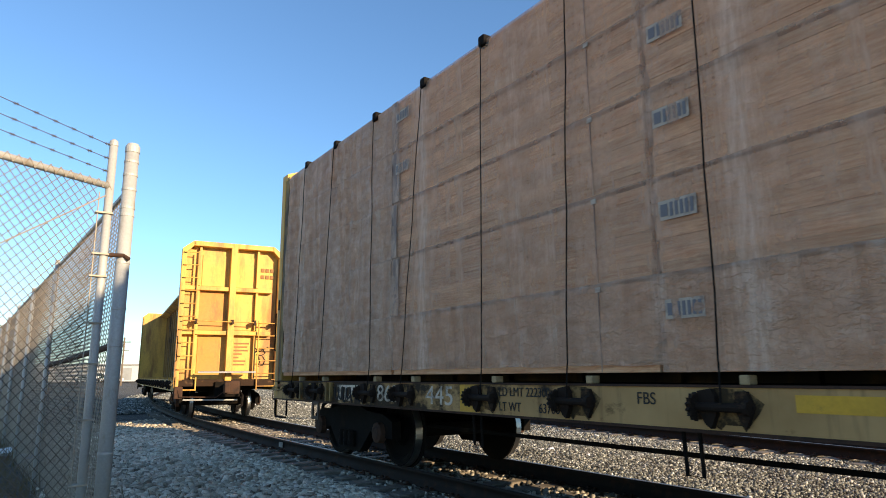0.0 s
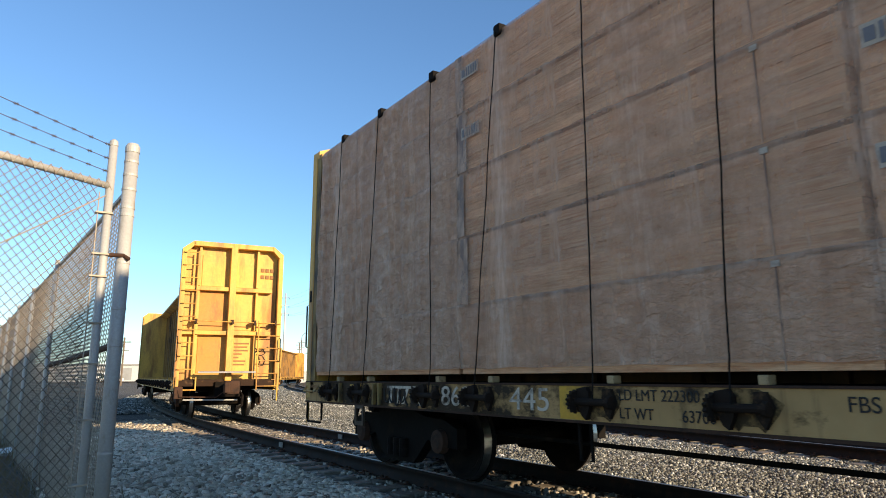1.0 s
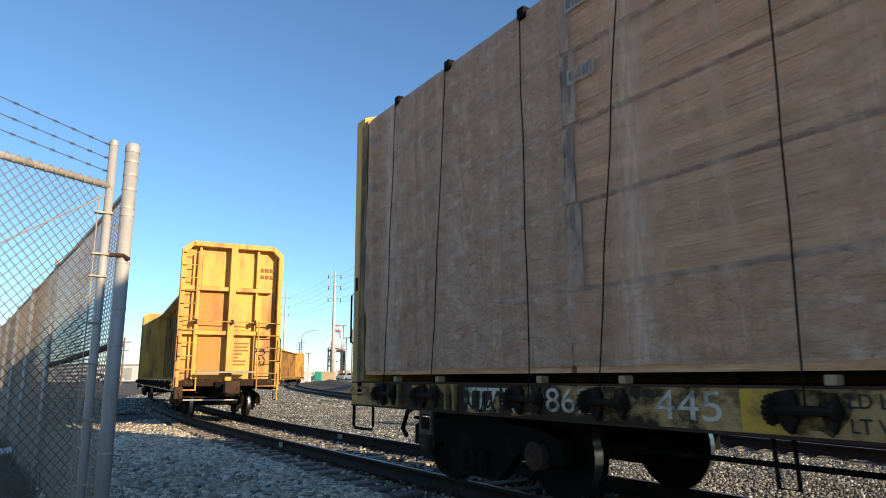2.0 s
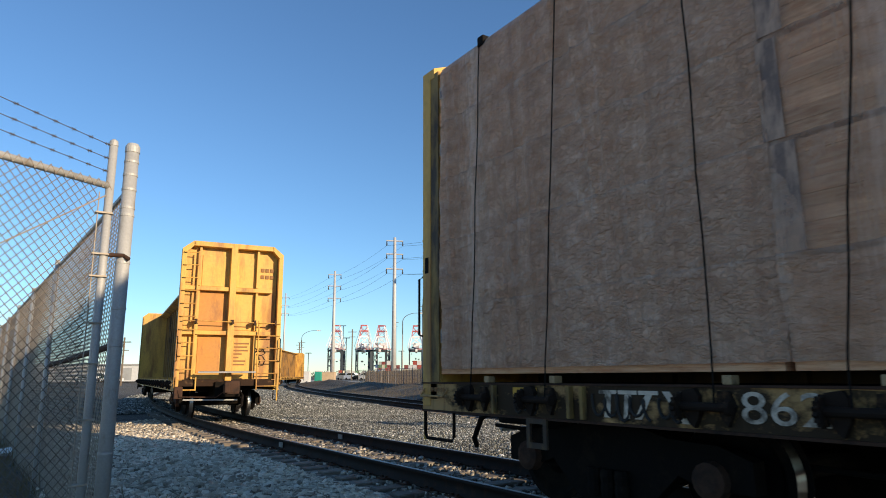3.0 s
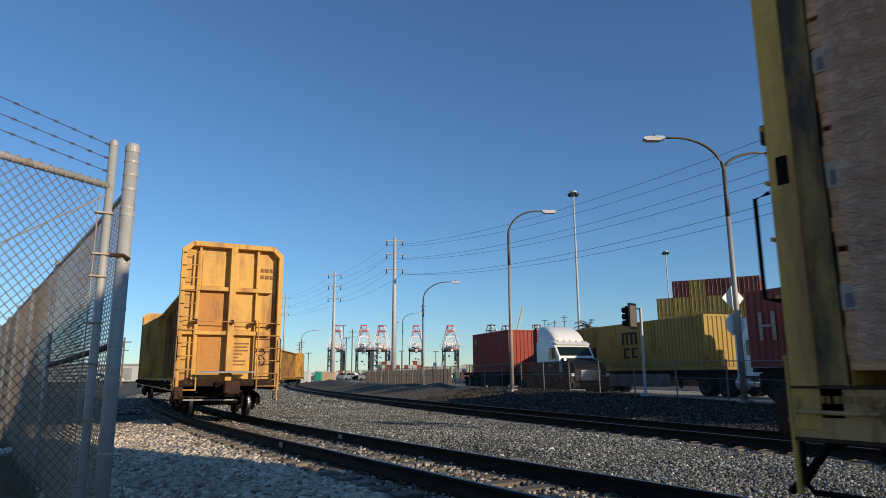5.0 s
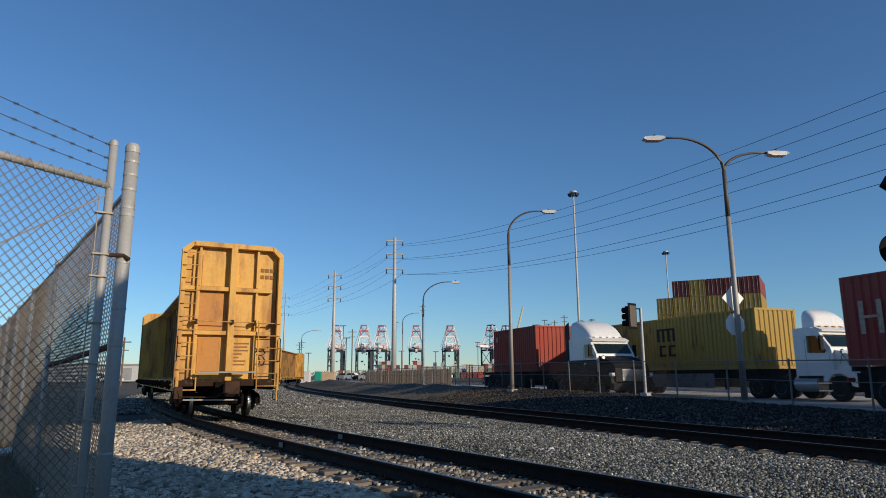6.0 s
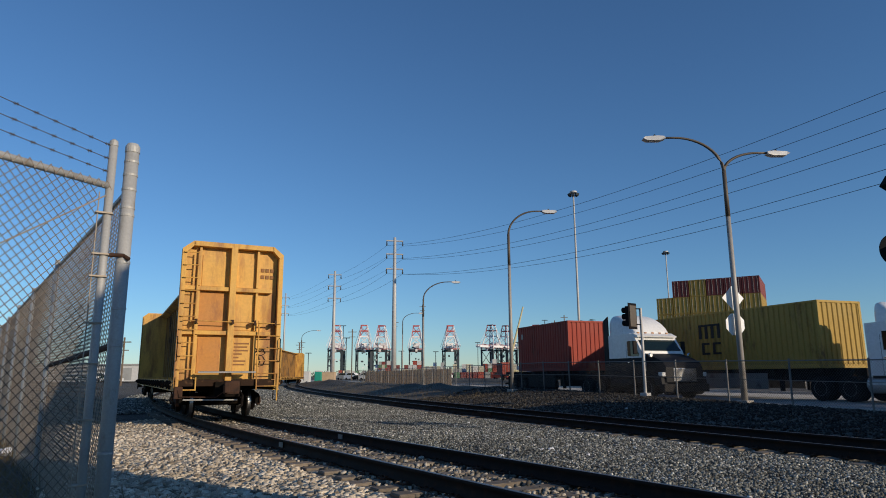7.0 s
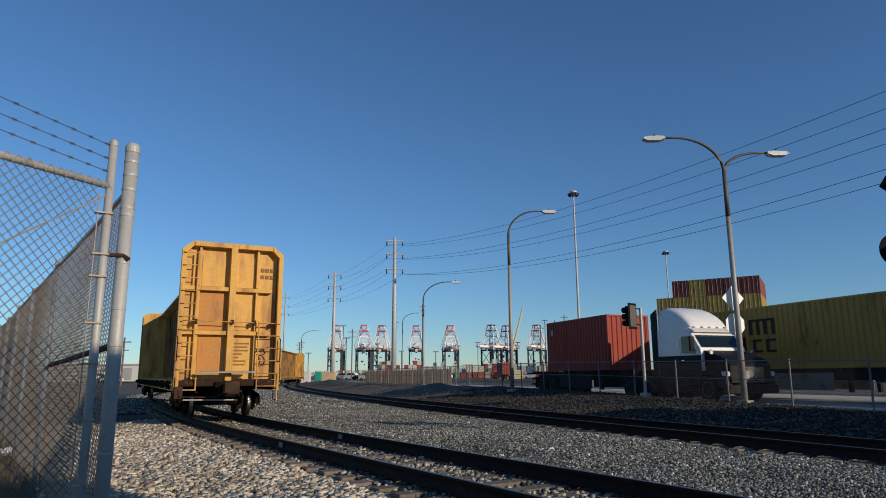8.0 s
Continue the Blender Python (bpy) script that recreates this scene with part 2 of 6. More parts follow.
M["seam"] = paint("grey_film_overlap", (0.20, 0.125, 0.095), 0.6, 0.0, 0.35, 6.0, (0.46, 0.29, 0.20), 0.75, 9.0, 0.3)
M["old_post"] = paint("dull_fence_post", (0.20, 0.19, 0.175), 0.65, 0.1, 0.25, 3.0)
# made this pale and warm as a reflector for the load's shaded side
M["yard"] = paint("pale_bounce_yard", (0.50, 0.40, 0.285), 0.95, 0.0, 0.18, 0.3, (0.28, 0.22, 0.15), 0.35, 0.6)
M["barb"] = paint("rusting_barbed_wire", (0.10, 0.085, 0.075), 0.6, 0.5, 0.3)
M["pole"] = paint("painted_lamp_pole", (0.34, 0.32, 0.29), 0.55, 0.2, 0.2, 1.5, (0.22, 0.16, 0.10), 0.3, 2.0, 0.3)
M["pole_dark"] = paint("dull_brown_pole", (0.11, 0.09, 0.07), 0.6, 0.2, 0.2, 1.5)
M["steel_pole"] = paint("pale_steel_pole", (0.50, 0.49, 0.47), 0.6, 0.2, 0.12, 0.3)
M["lamp"] = paint("pale_lamp_housing", (0.66, 0.65, 0.62), 0.45, 0.2)
M["cable"] = paint("power_cable", (0.03, 0.03, 0.035), 0.6)
M["concrete"] = paint("road_concrete", (0.32, 0.305, 0.28), 0.85, 0.0, 0.18, 0.25, (0.16, 0.15, 0.135), 0.4, 0.5)
M["kerb"] = paint("pale_kerb", (0.50, 0.48, 0.44), 0.85, 0.0, 0.2, 1.0, (0.2, 0.18, 0.15), 0.35, 2.0)
M["msc"] = paint("mustard_container", (0.44, 0.29, 0.065), 0.65, 0.0, 0.15, 0.6, (0.16, 0.09, 0.03), 0.3, 1.4, 0.4, rand=0.2, spec=0.3)
M["red"] = paint("red_container", (0.36, 0.050, 0.035), 0.62, 0.0, 0.16, 0.6, (0.15, 0.05, 0.035), 0.3, 1.4, 0.4, rand=0.25)
M["rust_red"] = paint("faded_red_container", (0.33, 0.058, 0.036), 0.68, 0.0, 0.16, 0.6, (0.16, 0.045, 0.03), 0.3, 1.4, 0.4, spec=0.3)
M["maroon"] = paint("maroon_container", (0.20, 0.035, 0.03), 0.65, 0.0, 0.2, 0.6, rand=0.25)
M["blue"] = paint("blue_container", (0.05, 0.12, 0.28), 0.6, 0.0, 0.2, 0.6, rand=0.3)
M["grey_box"] = paint("grey_container", (0.42, 0.42, 0.40), 0.6, 0.0, 0.2, 0.6, rand=0.35)
M["green_box"] = paint("green_container", (0.09, 0.22, 0.11), 0.6, 0.0, 0.2, 0.6, rand=0.3)
M["white"] = paint("white_truck_paint", (0.78, 0.78, 0.76), 0.32, 0.0, 0.03, 0.6, bump=0.0)
M["navy"] = paint("dark_lower_paint", (0.008, 0.009, 0.012), 0.55, 0.0, 0.1, 1.0, (0.02, 0.018, 0.016), 0.3, 2.0, spec=0.15)
M["chassis"] = paint("black_chassis", (0.014, 0.013, 0.013), 0.75, 0.0, 0.3, 2.0, (0.04, 0.034, 0.028), 0.35, 3.0, spec=0.2)
M["chrome"] = paint("polished_metal", (0.68, 0.68, 0.68), 0.18, 1.0, 0.1, 2.0)
M["tyre"] = paint("black_tyre", (0.014, 0.014, 0.014), 0.9, 0.0, 0.2, 4.0, (0.04, 0.036, 0.03), 0.3, 4.0, spec=0.15)
M["rim"] = paint("steel_wheel_rim", (0.45, 0.45, 0.44), 0.4, 0.5)
M["glass"] = glass_mat("dark_vehicle_glass", (0.008, 0.016, 0.015))
M["lens_red"] = paint("red_lens", (0.40, 0.02, 0.02), 0.25)
M["lens"] = paint("clear_lens", (0.75, 0.75, 0.72), 0.12)
M["alu"] = paint("bare_aluminium_sign_back", (0.88, 0.88, 0.86), 0.5, 0.0, 0.03, 2.0, bump=0.0)
M["black"] = paint("black_signal_housing", (0.012, 0.012, 0.014), 0.85, spec=0.08)
M["crane_red"] = paint("crane_red", (0.44, 0.10, 0.10), 0.6)
M["crane_white"] = paint("crane_white", (0.80, 0.79, 0.79), 0.6)
M["crane_dark"] = paint("crane_slate_blue", (0.04, 0.055, 0.065), 0.7)
M["toilet"] = paint("green_plastic", (0.02, 0.30, 0.21), 0.5, 0.0, 0.08)
M["tan"] = paint("tan_panel", (0.50, 0.36, 0.23), 0.8)
M["wall_white"] = paint("pale_building", (0.62, 0.61, 0.58), 0.85, 0.0, 0.12, 0.1)
M["trash"] = paint("white_plastic_litter", (0.78, 0.78, 0.78), 0.5)
M["trash_blue"] = paint("blue_plastic_litter", (0.06, 0.16, 0.50), 0.5)
M["trash_red"] = paint("red_plastic_litter", (0.55, 0.06, 0.05), 0.5)
M["weed"] = paint("dry_weed", (0.20, 0.15, 0.075), 0.9, 0.0, 0.4, 4.0)
M["leaf"] = paint("palm_leaf", (0.055, 0.075, 0.03), 0.7, 0.0, 0.4, 2.0)
M["trunk"] = paint("palm_trunk", (0.16, 0.12, 0.085), 0.9, 0.0, 0.3, 3.0)
M["bush"] = paint("dark_foliage", (0.05, 0.065, 0.035), 0.8, 0.0, 0.4, 1.0)
M["slab"] = paint("buried_concrete_slab", (0.42, 0.40, 0.36), 0.9)
M["crane_yellow"] = paint("boom_yellow", (0.62, 0.54, 0.30), 0.6)


# ---- mesh tools ----
def part(name, bm, material, parent=None, label="", smooth=False):
    """Links a bmesh as one mesh object under a thing or a part."""
    me = bpy.data.meshes.new(name)
    bm.to_mesh(me)
    bm.free()
    me.materials.append(M[material])
    if smooth:
        me.shade_smooth()
    ob = new(name, me)
    ob.parent = parent
    return tagged(ob, label)


def shared(name, me, parent, m=None, label=""):
    ob = new(name, me)
    ob.parent = parent
    if m is not None:
        ob.matrix_basis = m
    return tagged(ob, label)


def thing(name, label, category, m=None, group="", kind=""):
    ob = new(name)
    ob.empty_display_size = 0.2
    if m is not None:
        ob.matrix_basis = m
    return tagged(ob, label, category, group, kind)


def box(bm, x0, x1, y0, y1, z0, z1, bevel=0.0, m=None):
    vs = [bm.verts.new((x, y, z)) for z in (z0, z1) for y in (y0, y1) for x in (x0, x1)]
    fs = [bm.faces.new([vs[i] for i in f]) for f in ((0, 2, 3, 1), (4, 5, 7, 6), (0, 1, 5, 4), (2, 6, 7, 3), (0, 4, 6, 2), (1, 3, 7, 5))]
    if bevel:
        es = list({e for f in fs for e in f.edges})
        r = bmesh.ops.bevel(bm, geom=es, offset=bevel, segments=2, affect="EDGES", profile=0.6)
        vs = list({v for f in r["faces"] for v in f.verts} | {v for v in vs if v.is_valid})
    if m is not None:
        for v in vs:
            v.co = m @ v.co
    return bm


def boxes(*dims, bevel=0.0):
    bm = bmesh.new()
    for d in dims:
        box(bm, *d, bevel=bevel)
    return bm


def tube(bm, pts, r, n=8, caps=True, taper=None):
    """A pipe along a run of points."""
    pts = [Vector(p) for p in pts]
    rings = []
    for i, p in enumerate(pts):
        a, b = pts[max(0, i - 1)], pts[min(len(pts) - 1, i + 1)]
        d = (b - a).normalized()
        u = d.cross(Vector((0, 0, 1)) if abs(d.z) < 0.9 else Vector((0, 1, 0))).normalized()
        w = d.cross(u)
        rr = r if taper is None else r + (taper - r) * i / (len(pts) - 1)
        rings.append([bm.verts.new(p + (u * math.cos(k * math.tau / n) + w * math.sin(k * math.tau / n)) * rr) for k in range(n)])
    for a, b in zip(rings, rings[1:]):
        for k in range(n):
            bm.faces.new((a[k], b[k], b[(k + 1) % n], a[(k + 1) % n]))
    if caps:
        bm.faces.new(rings[0])
        bm.faces.new(list(reversed(rings[-1])))
    return bm


def tubes(*runs, r=0.02, n=8):
    bm = bmesh.new()
    for run in runs:
        tube(bm, run, r, n)
    return bm


def lathe(bm, profile, n=24, axis="X", at=(0, 0, 0), caps=True):
    """A turned shape: profile of (place along the axis, radius)."""
    rings = []
    for a, r in profile:
        ring = []
        for k in range(n):
            c, s = math.cos(k * math.tau / n) * r, math.sin(k * math.tau / n) * r
            co = {"X": (a, c, s), "Y": (c, a, s), "Z": (c, s, a)}[axis]
            ring.append(bm.verts.new(Vector(co) + Vector(at)))
        rings.append(ring)
    for a, b in zip(rings, rings[1:]):
        for k in range(n):
            bm.faces.new((a[k], a[(k + 1) % n], b[(k + 1) % n], b[k]))
    if caps:
        bm.faces.new(list(reversed(rings[0])))
        bm.faces.new(rings[-1])
    return bm


def prism(bm, outline, lo, hi, axis="X", m=None):
    """An outline in a plane, drawn out along an axis."""
    def co(a, p):
        v = Vector({"X": (a, p[0], p[1]), "Y": (p[0], a, p[1]), "Z": (p[0], p[1], a)}[axis])
        return m @ v if m is not None else v
    A = [bm.verts.new(co(lo, p)) for p in outline]
    B = [bm.verts.new(co(hi, p)) for p in outline]
    n = len(outline)
    for i in range(n):
        bm.faces.new((A[i], A[(i + 1) % n], B[(i + 1) % n], B[i]))
    bm.faces.new(list(reversed(A)))
    bm.faces.new(B)
    bmesh.ops.recalc_face_normals(bm, faces=bm.faces[:])
    return bm


def mesh_np(name, V, F, material, parent=None):
    me = bpy.data.meshes.new(name)
    V, F = np.asarray(V, np.float32), np.asarray(F, np.int32)
    k = F.shape[1]
    me.vertices.add(len(V))
    me.vertices.foreach_set("co", V.ravel())
    me.loops.add(F.size)
    me.loops.foreach_set("vertex_index", F.ravel())
    me.polygons.add(len(F))
    me.polygons.foreach_set("loop_start", np.arange(0, F.size, k, dtype=np.int32))
    me.update(calc_edges=True)
    me.validate()
    me.materials.append(M[material])
    ob = new(name, me)
    ob.parent = parent
    return ob


def wires(name, P, Q, r, material, parent=None):
    """Many straight bits of wire, each a three-sided bar from P to Q."""
    P, Q = np.asarray(P, float), np.asarray(Q, float)
    d = Q - P
    d /= np.linalg.norm(d, axis=1)[:, None] + 1e-9
    ref = np.where(np.abs(d[:, 2:3]) < 0.9, [[0, 0, 1.0]], [[1.0, 0, 0]])
    u = np.cross(d, ref)
    u /= np.linalg.norm(u, axis=1)[:, None]
    w = np.cross(d, u)
    rings = [u * math.cos(a) * r + w * math.sin(a) * r for a in (0.5, 2.594, 4.689)]
    V = np.stack([P + rings[0], P + rings[1], P + rings[2], Q + rings[0], Q + rings[1], Q + rings[2]], 1).reshape(-1, 3)
    base = np.arange(len(P))[:, None, None] * 6
    F = (base + np.array([[0, 1, 4, 3], [1, 2, 5, 4], [2, 0, 3, 5]])[None]).reshape(-1, 4)
    return mesh_np(name, V, F, material, parent)


def chain_link(name, a, b, z0, z1, pitch, r, material, parent=None, sag=0.0):
    """Woven diamond mesh between two plan points; every wire is a zigzag from bottom to top."""
    a, b = np.array(a, float), np.array(b, float)
    length = np.linalg.norm(b - a)
    u = (b - a) / length
    nrm = np.array([-u[1], u[0]])
    cols, rows = int(length / pitch), int((z1 - z0) / (pitch * 0.5))
    P, Q = [], []
    k = np.arange(rows)
    for c in range(cols):
        s0 = c * pitch
        left = (k % 2 == 0)
        sa = np.where(left, s0, s0 + pitch * 0.5 * 1.02) + pitch * 0.5 * 0
        sb = np.where(left, s0 + pitch * 0.5 * 1.02, s0)
        for flip in (0, 1):
            off = pitch * 0.5 * flip
            A = np.column_stack([np.where(flip == 0, sa, sb) + off, z0 + k * pitch * 0.5])
            B = np.column_stack([np.where(flip == 0, sb, sa) + off, z0 + (k + 1) * pitch * 0.5])
            for S, T in ((A, P), (B, Q)):
                bow = np.sin(S[:, 0] * 1.1 + S[:, 1] * 0.8) * sag
                T.append(np.column_stack([a[0] + u[0] * S[:, 0] + nrm[0] * bow, a[1] + u[1] * S[:, 0] + nrm[1] * bow, S[:, 1]]))
    return wires(name, np.concatenate(P), np.concatenate(Q), r, material, parent)


def lettering(text, size, material, parent, m, stretch=1.0):
    """Flat painted letters, standing upright in the plane that m turns them to."""
    cu = bpy.data.curves.new("lettering", "FONT")
    cu.body, cu.size, cu.extrude = text, size, 0.002
    tmp = bpy.data.objects.new("lettering", cu)
    scene.collection.objects.link(tmp)
    dg = bpy.context.evaluated_depsgraph_get()
    me = bpy.data.meshes.new_from_object(tmp.evaluated_get(dg))
    bpy.data.objects.remove(tmp)
    me.transform(m @ Matrix.Diagonal((stretch, 1, 1, 1)))
    me.materials.clear()
    me.materials.append(M[material])
    ob = new("lettering", me)
    ob.parent = parent
    return ob


# ---- plan ----
def track_a(y):
    """Plan line of the track that the train is on: straight, then bending away."""
    return 4.98 + max(0.0, y - 11.0) ** 2 / (2 * 165.0)


def track_b(y):
    """Plan line of the second track, which swings off behind."""
    return 10.97 + 0.1247 * y + 0.001426 * y * y


def fence_x(y):
    """The low roadside fence."""
    return 20.2 + 0.237 * (y - 10.96)


def berm_z(y):
    return min(0.40, max(0.10, 0.11 + 0.017 * (y - 9.0)))


def ground_z(x, y):
    a, b, f = track_a(y), track_b(y), fence_x(y)
    if x < a:
        z = -0.26 + 0.04 * max(0.0, min(1.0, (x - a + 3.0) / 1.8))
    elif x < b + 1.6 or y > 150:
        z = -0.24
    elif x < f + 0.4:
        k = (x - b - 1.6) / max(0.5, f - b - 1.6)
        z = -0.24 + (berm_z(y) + 0.24) * min(1.0, k * 1.25)
        if y > 20:
            z += 0.62 * math.exp(-((k - 0.55) / 0.24) ** 2) * min(1, (y - 20) / 8) * max(0.0, 0.35 + 0.9 * noise.noise(Vector((x * 0.22, y * 0.17, 7.0))) + 0.45 * noise.noise(Vector((x * 0.7, y * 0.6, 2.0))))
        z += 0.16 * noise.noise(Vector((x * 0.5, y * 0.35, 3.0))) * min(1, k * 3) * max(0.0, 1 - k)
    else:
        z = -0.12
    if x > -3:
        z += 0.03 * noise.noise(Vector((x * 0.8, y * 0.8, 0)))
    return z


def graded(lo, hi, fine, far):
    mid = list(np.arange(lo, hi, fine))
    step, v, out = fine, hi, []
    while v < far:
        out.append(v)
        step *= 1.25
        v += step
    step, v, neg = fine, lo, []
    while v > -far:
        step *= 1.25
        v -= step
        neg.append(v)
    return list(reversed(neg)) + mid + out + [far]


def make_ground():
    xs, ys = graded(-6, 34, 0.45, 2600), graded(-8, 60, 0.6, 3000)
    V = [(x, y, ground_z(x, y) - (0.05 if -4 < x < 30 else 0)) for y in ys for x in xs]
    n = len(xs)
    F = [(j * n + i, j * n + i + 1, (j + 1) * n + i + 1, (j + 1) * n + i) for j in range(len(ys) - 1) for i in range(n - 1)]
    ob = mesh_np("ground", V, F, "ground")
    ob.data.shade_smooth()
    tagged(ob, "dusty dirt ground with cinders and dry weeds", "ground", kind="structure")


def bed(name, material, label, left, right, y0, y1, lift):
    """A strip of loose stone between two plan lines, a little proud of the ground."""
    ys = np.arange(y0, y1, 0.5)
    V, n = [], 13
    for y in ys:
        for i in range(n):
            x = left(y) + (right(y) - left(y)) * i / (n - 1)
            edge = min(i, n - 1 - i)
            V.append((x, y, ground_z(x, y) - (0.10 if edge == 0 else 0.0) + lift + 0.02 * noise.noise(Vector((x * 2, y * 2, 5)))))
    F = [(j * n + i, j * n + i + 1, (j + 1) * n + i + 1, (j + 1) * n + i) for j in range(len(ys) - 1) for i in range(n - 1)]
    ob = mesh_np(name, V, F, material)
    ob.data.shade_smooth()
    tagged(ob, label, "ballast", kind="structure")


CHIP = []


def stones(name, material, label, n, pick, smin, smax, seed):
    """Loose stones, each a small uneven lump lying on the bed."""
    rng = np.random.default_rng(seed)
    if not CHIP:
        bm = boxes((-0.8, 0.8, -0.8, 0.8, -0.8, 0.8))
        bm.verts.ensure_lookup_table()
        bmesh.ops.triangulate(bm, faces=bm.faces[:])
        CHIP.append(np.array([v.co[:] for v in bm.verts]))
        CHIP.append(np.array([[v.index for v in f.verts] for f in bm.faces]))
        bm.free()
    base, faces = CHIP
    C = np.array([pick(rng) for _ in range(n)])
    size = (smin + (smax - smin) * rng.random((n, 1)) ** 1.6) * rng.uniform(0.65, 1.25, (n, 3))
    size[:, 2] *= 0.75
    J = base[None] * (1 + rng.uniform(-0.45, 0.30, (n, len(base), 3)))
    th, tilt = rng.uniform(0, math.tau, n), rng.uniform(-1.5, 1.5, n)
    J = J * size[:, None, :]
    y2 = J[:, :, 1] * np.cos(tilt)[:, None] - J[:, :, 2] * np.sin(tilt)[:, None]
    z2 = J[:, :, 1] * np.sin(tilt)[:, None] + J[:, :, 2] * np.cos(tilt)[:, None]
    x3 = J[:, :, 0] * np.cos(th)[:, None] - y2 * np.sin(th)[:, None]
    y3 = J[:, :, 0] * np.sin(th)[:, None] + y2 * np.cos(th)[:, None]
    V = np.stack([x3, y3, z2], -1) + C[:, None, :]
    F = (faces[None] + (np.arange(n) * len(base))[:, None, None]).reshape(-1, 3)
    ob = mesh_np(name, V.reshape(-1, 3), F, material)
    tagged(ob, label, "gravel", kind="stuff")


def rail_mesh(line, side, y0, y1, step):
    """One rail as a swept flat-bottom section; side is its distance from the track's middle."""
    prof = [(-0.07, -0.172), (0.07, -0.172), (0.07, -0.158), (0.012, -0.13), (0.010, -0.045), (0.036, -0.035), (0.036, -0.006),
            (0.028, 0.0), (-0.028, 0.0), (-0.036, -0.006), (-0.036, -0.035), (-0.010, -0.045), (-0.012, -0.13), (-0.07, -0.158)]
    ys = np.arange(y0, y1, step)
    V = []
    for y in ys:
        s = (line(y + 0.1) - line(y - 0.1)) / 0.2
        nx, ny = 1 / math.hypot(1, s), -s / math.hypot(1, s)
        for a, z in prof:
            V.append((line(y) + nx * (side + a), y + ny * (side + a), z))
    n = len(prof)
    F = [(j * n + i, (j + 1) * n + i, (j + 1) * n + (i + 1) % n, j * n + (i + 1) % n) for j in range(len(ys) - 1) for i in range(n)]
    return V, F


def track(label, line, y0, y1, tie0, tie1):
    t = thing("railway_track", label, "railway track", kind="structure")
    for side in (-0.7525, 0.7525):
        V, F = rail_mesh(line, side, y0, y1, 0.8)
        r = mesh_np("rail", V, F, "rail", t)
        n = 14
        r.data.materials.append(M["railhead"])
        idx = np.array([1 if f % n in (7,) else 0 for f in range(len(F))], np.int32)
        r.data.polygons.foreach_set("material_index", idx)
    rng = random.Random(5)
    bm = box(bmesh.new(), -1.3, 1.3, -0.115, 0.115, -0.345, -0.176)
    plain = bpy.data.meshes.new("sleeper")
    bmesh.ops.bevel(bm, geom=bm.edges[:], offset=0.012, segments=1, affect="EDGES")
    bm.to_mesh(plain)
    bm.free()
    plain.materials.append(M["tie"])
    plate = bpy.data.meshes.new("tie_plate")
    bm = box(bmesh.new(), -0.17, 0.17, -0.09, 0.09, -0.174, -0.160)
    for sx, sy in ((-0.1, -0.05), (-0.1, 0.05), (0.1, -0.05), (0.1, 0.05)):
        box(bm, sx - 0.016, sx + 0.016, sy - 0.012, sy + 0.012, -0.16, -0.135)
    bm.to_mesh(plate)
    bm.free()
    plate.materials.append(M["rust"])
    y = tie0
    while y < tie1:
        s = (line(y + 0.1) - line(y - 0.1)) / 0.2
        m = pose(line(y) + rng.uniform(-0.05, 0.05), y, rng.uniform(-0.012, 0.004), 0, 0, -math.degrees(math.atan(s)) + rng.uniform(-1.2, 1.2))
        shared("sleeper", plain, t, m)
        if y < 26:
            for side in (-0.7525, 0.7525):
                shared("tie_plate", plate, t, pose(line(y) + side, y, 0, 0, 0, -math.degrees(math.atan(s))))
        y += 0.53
    return t


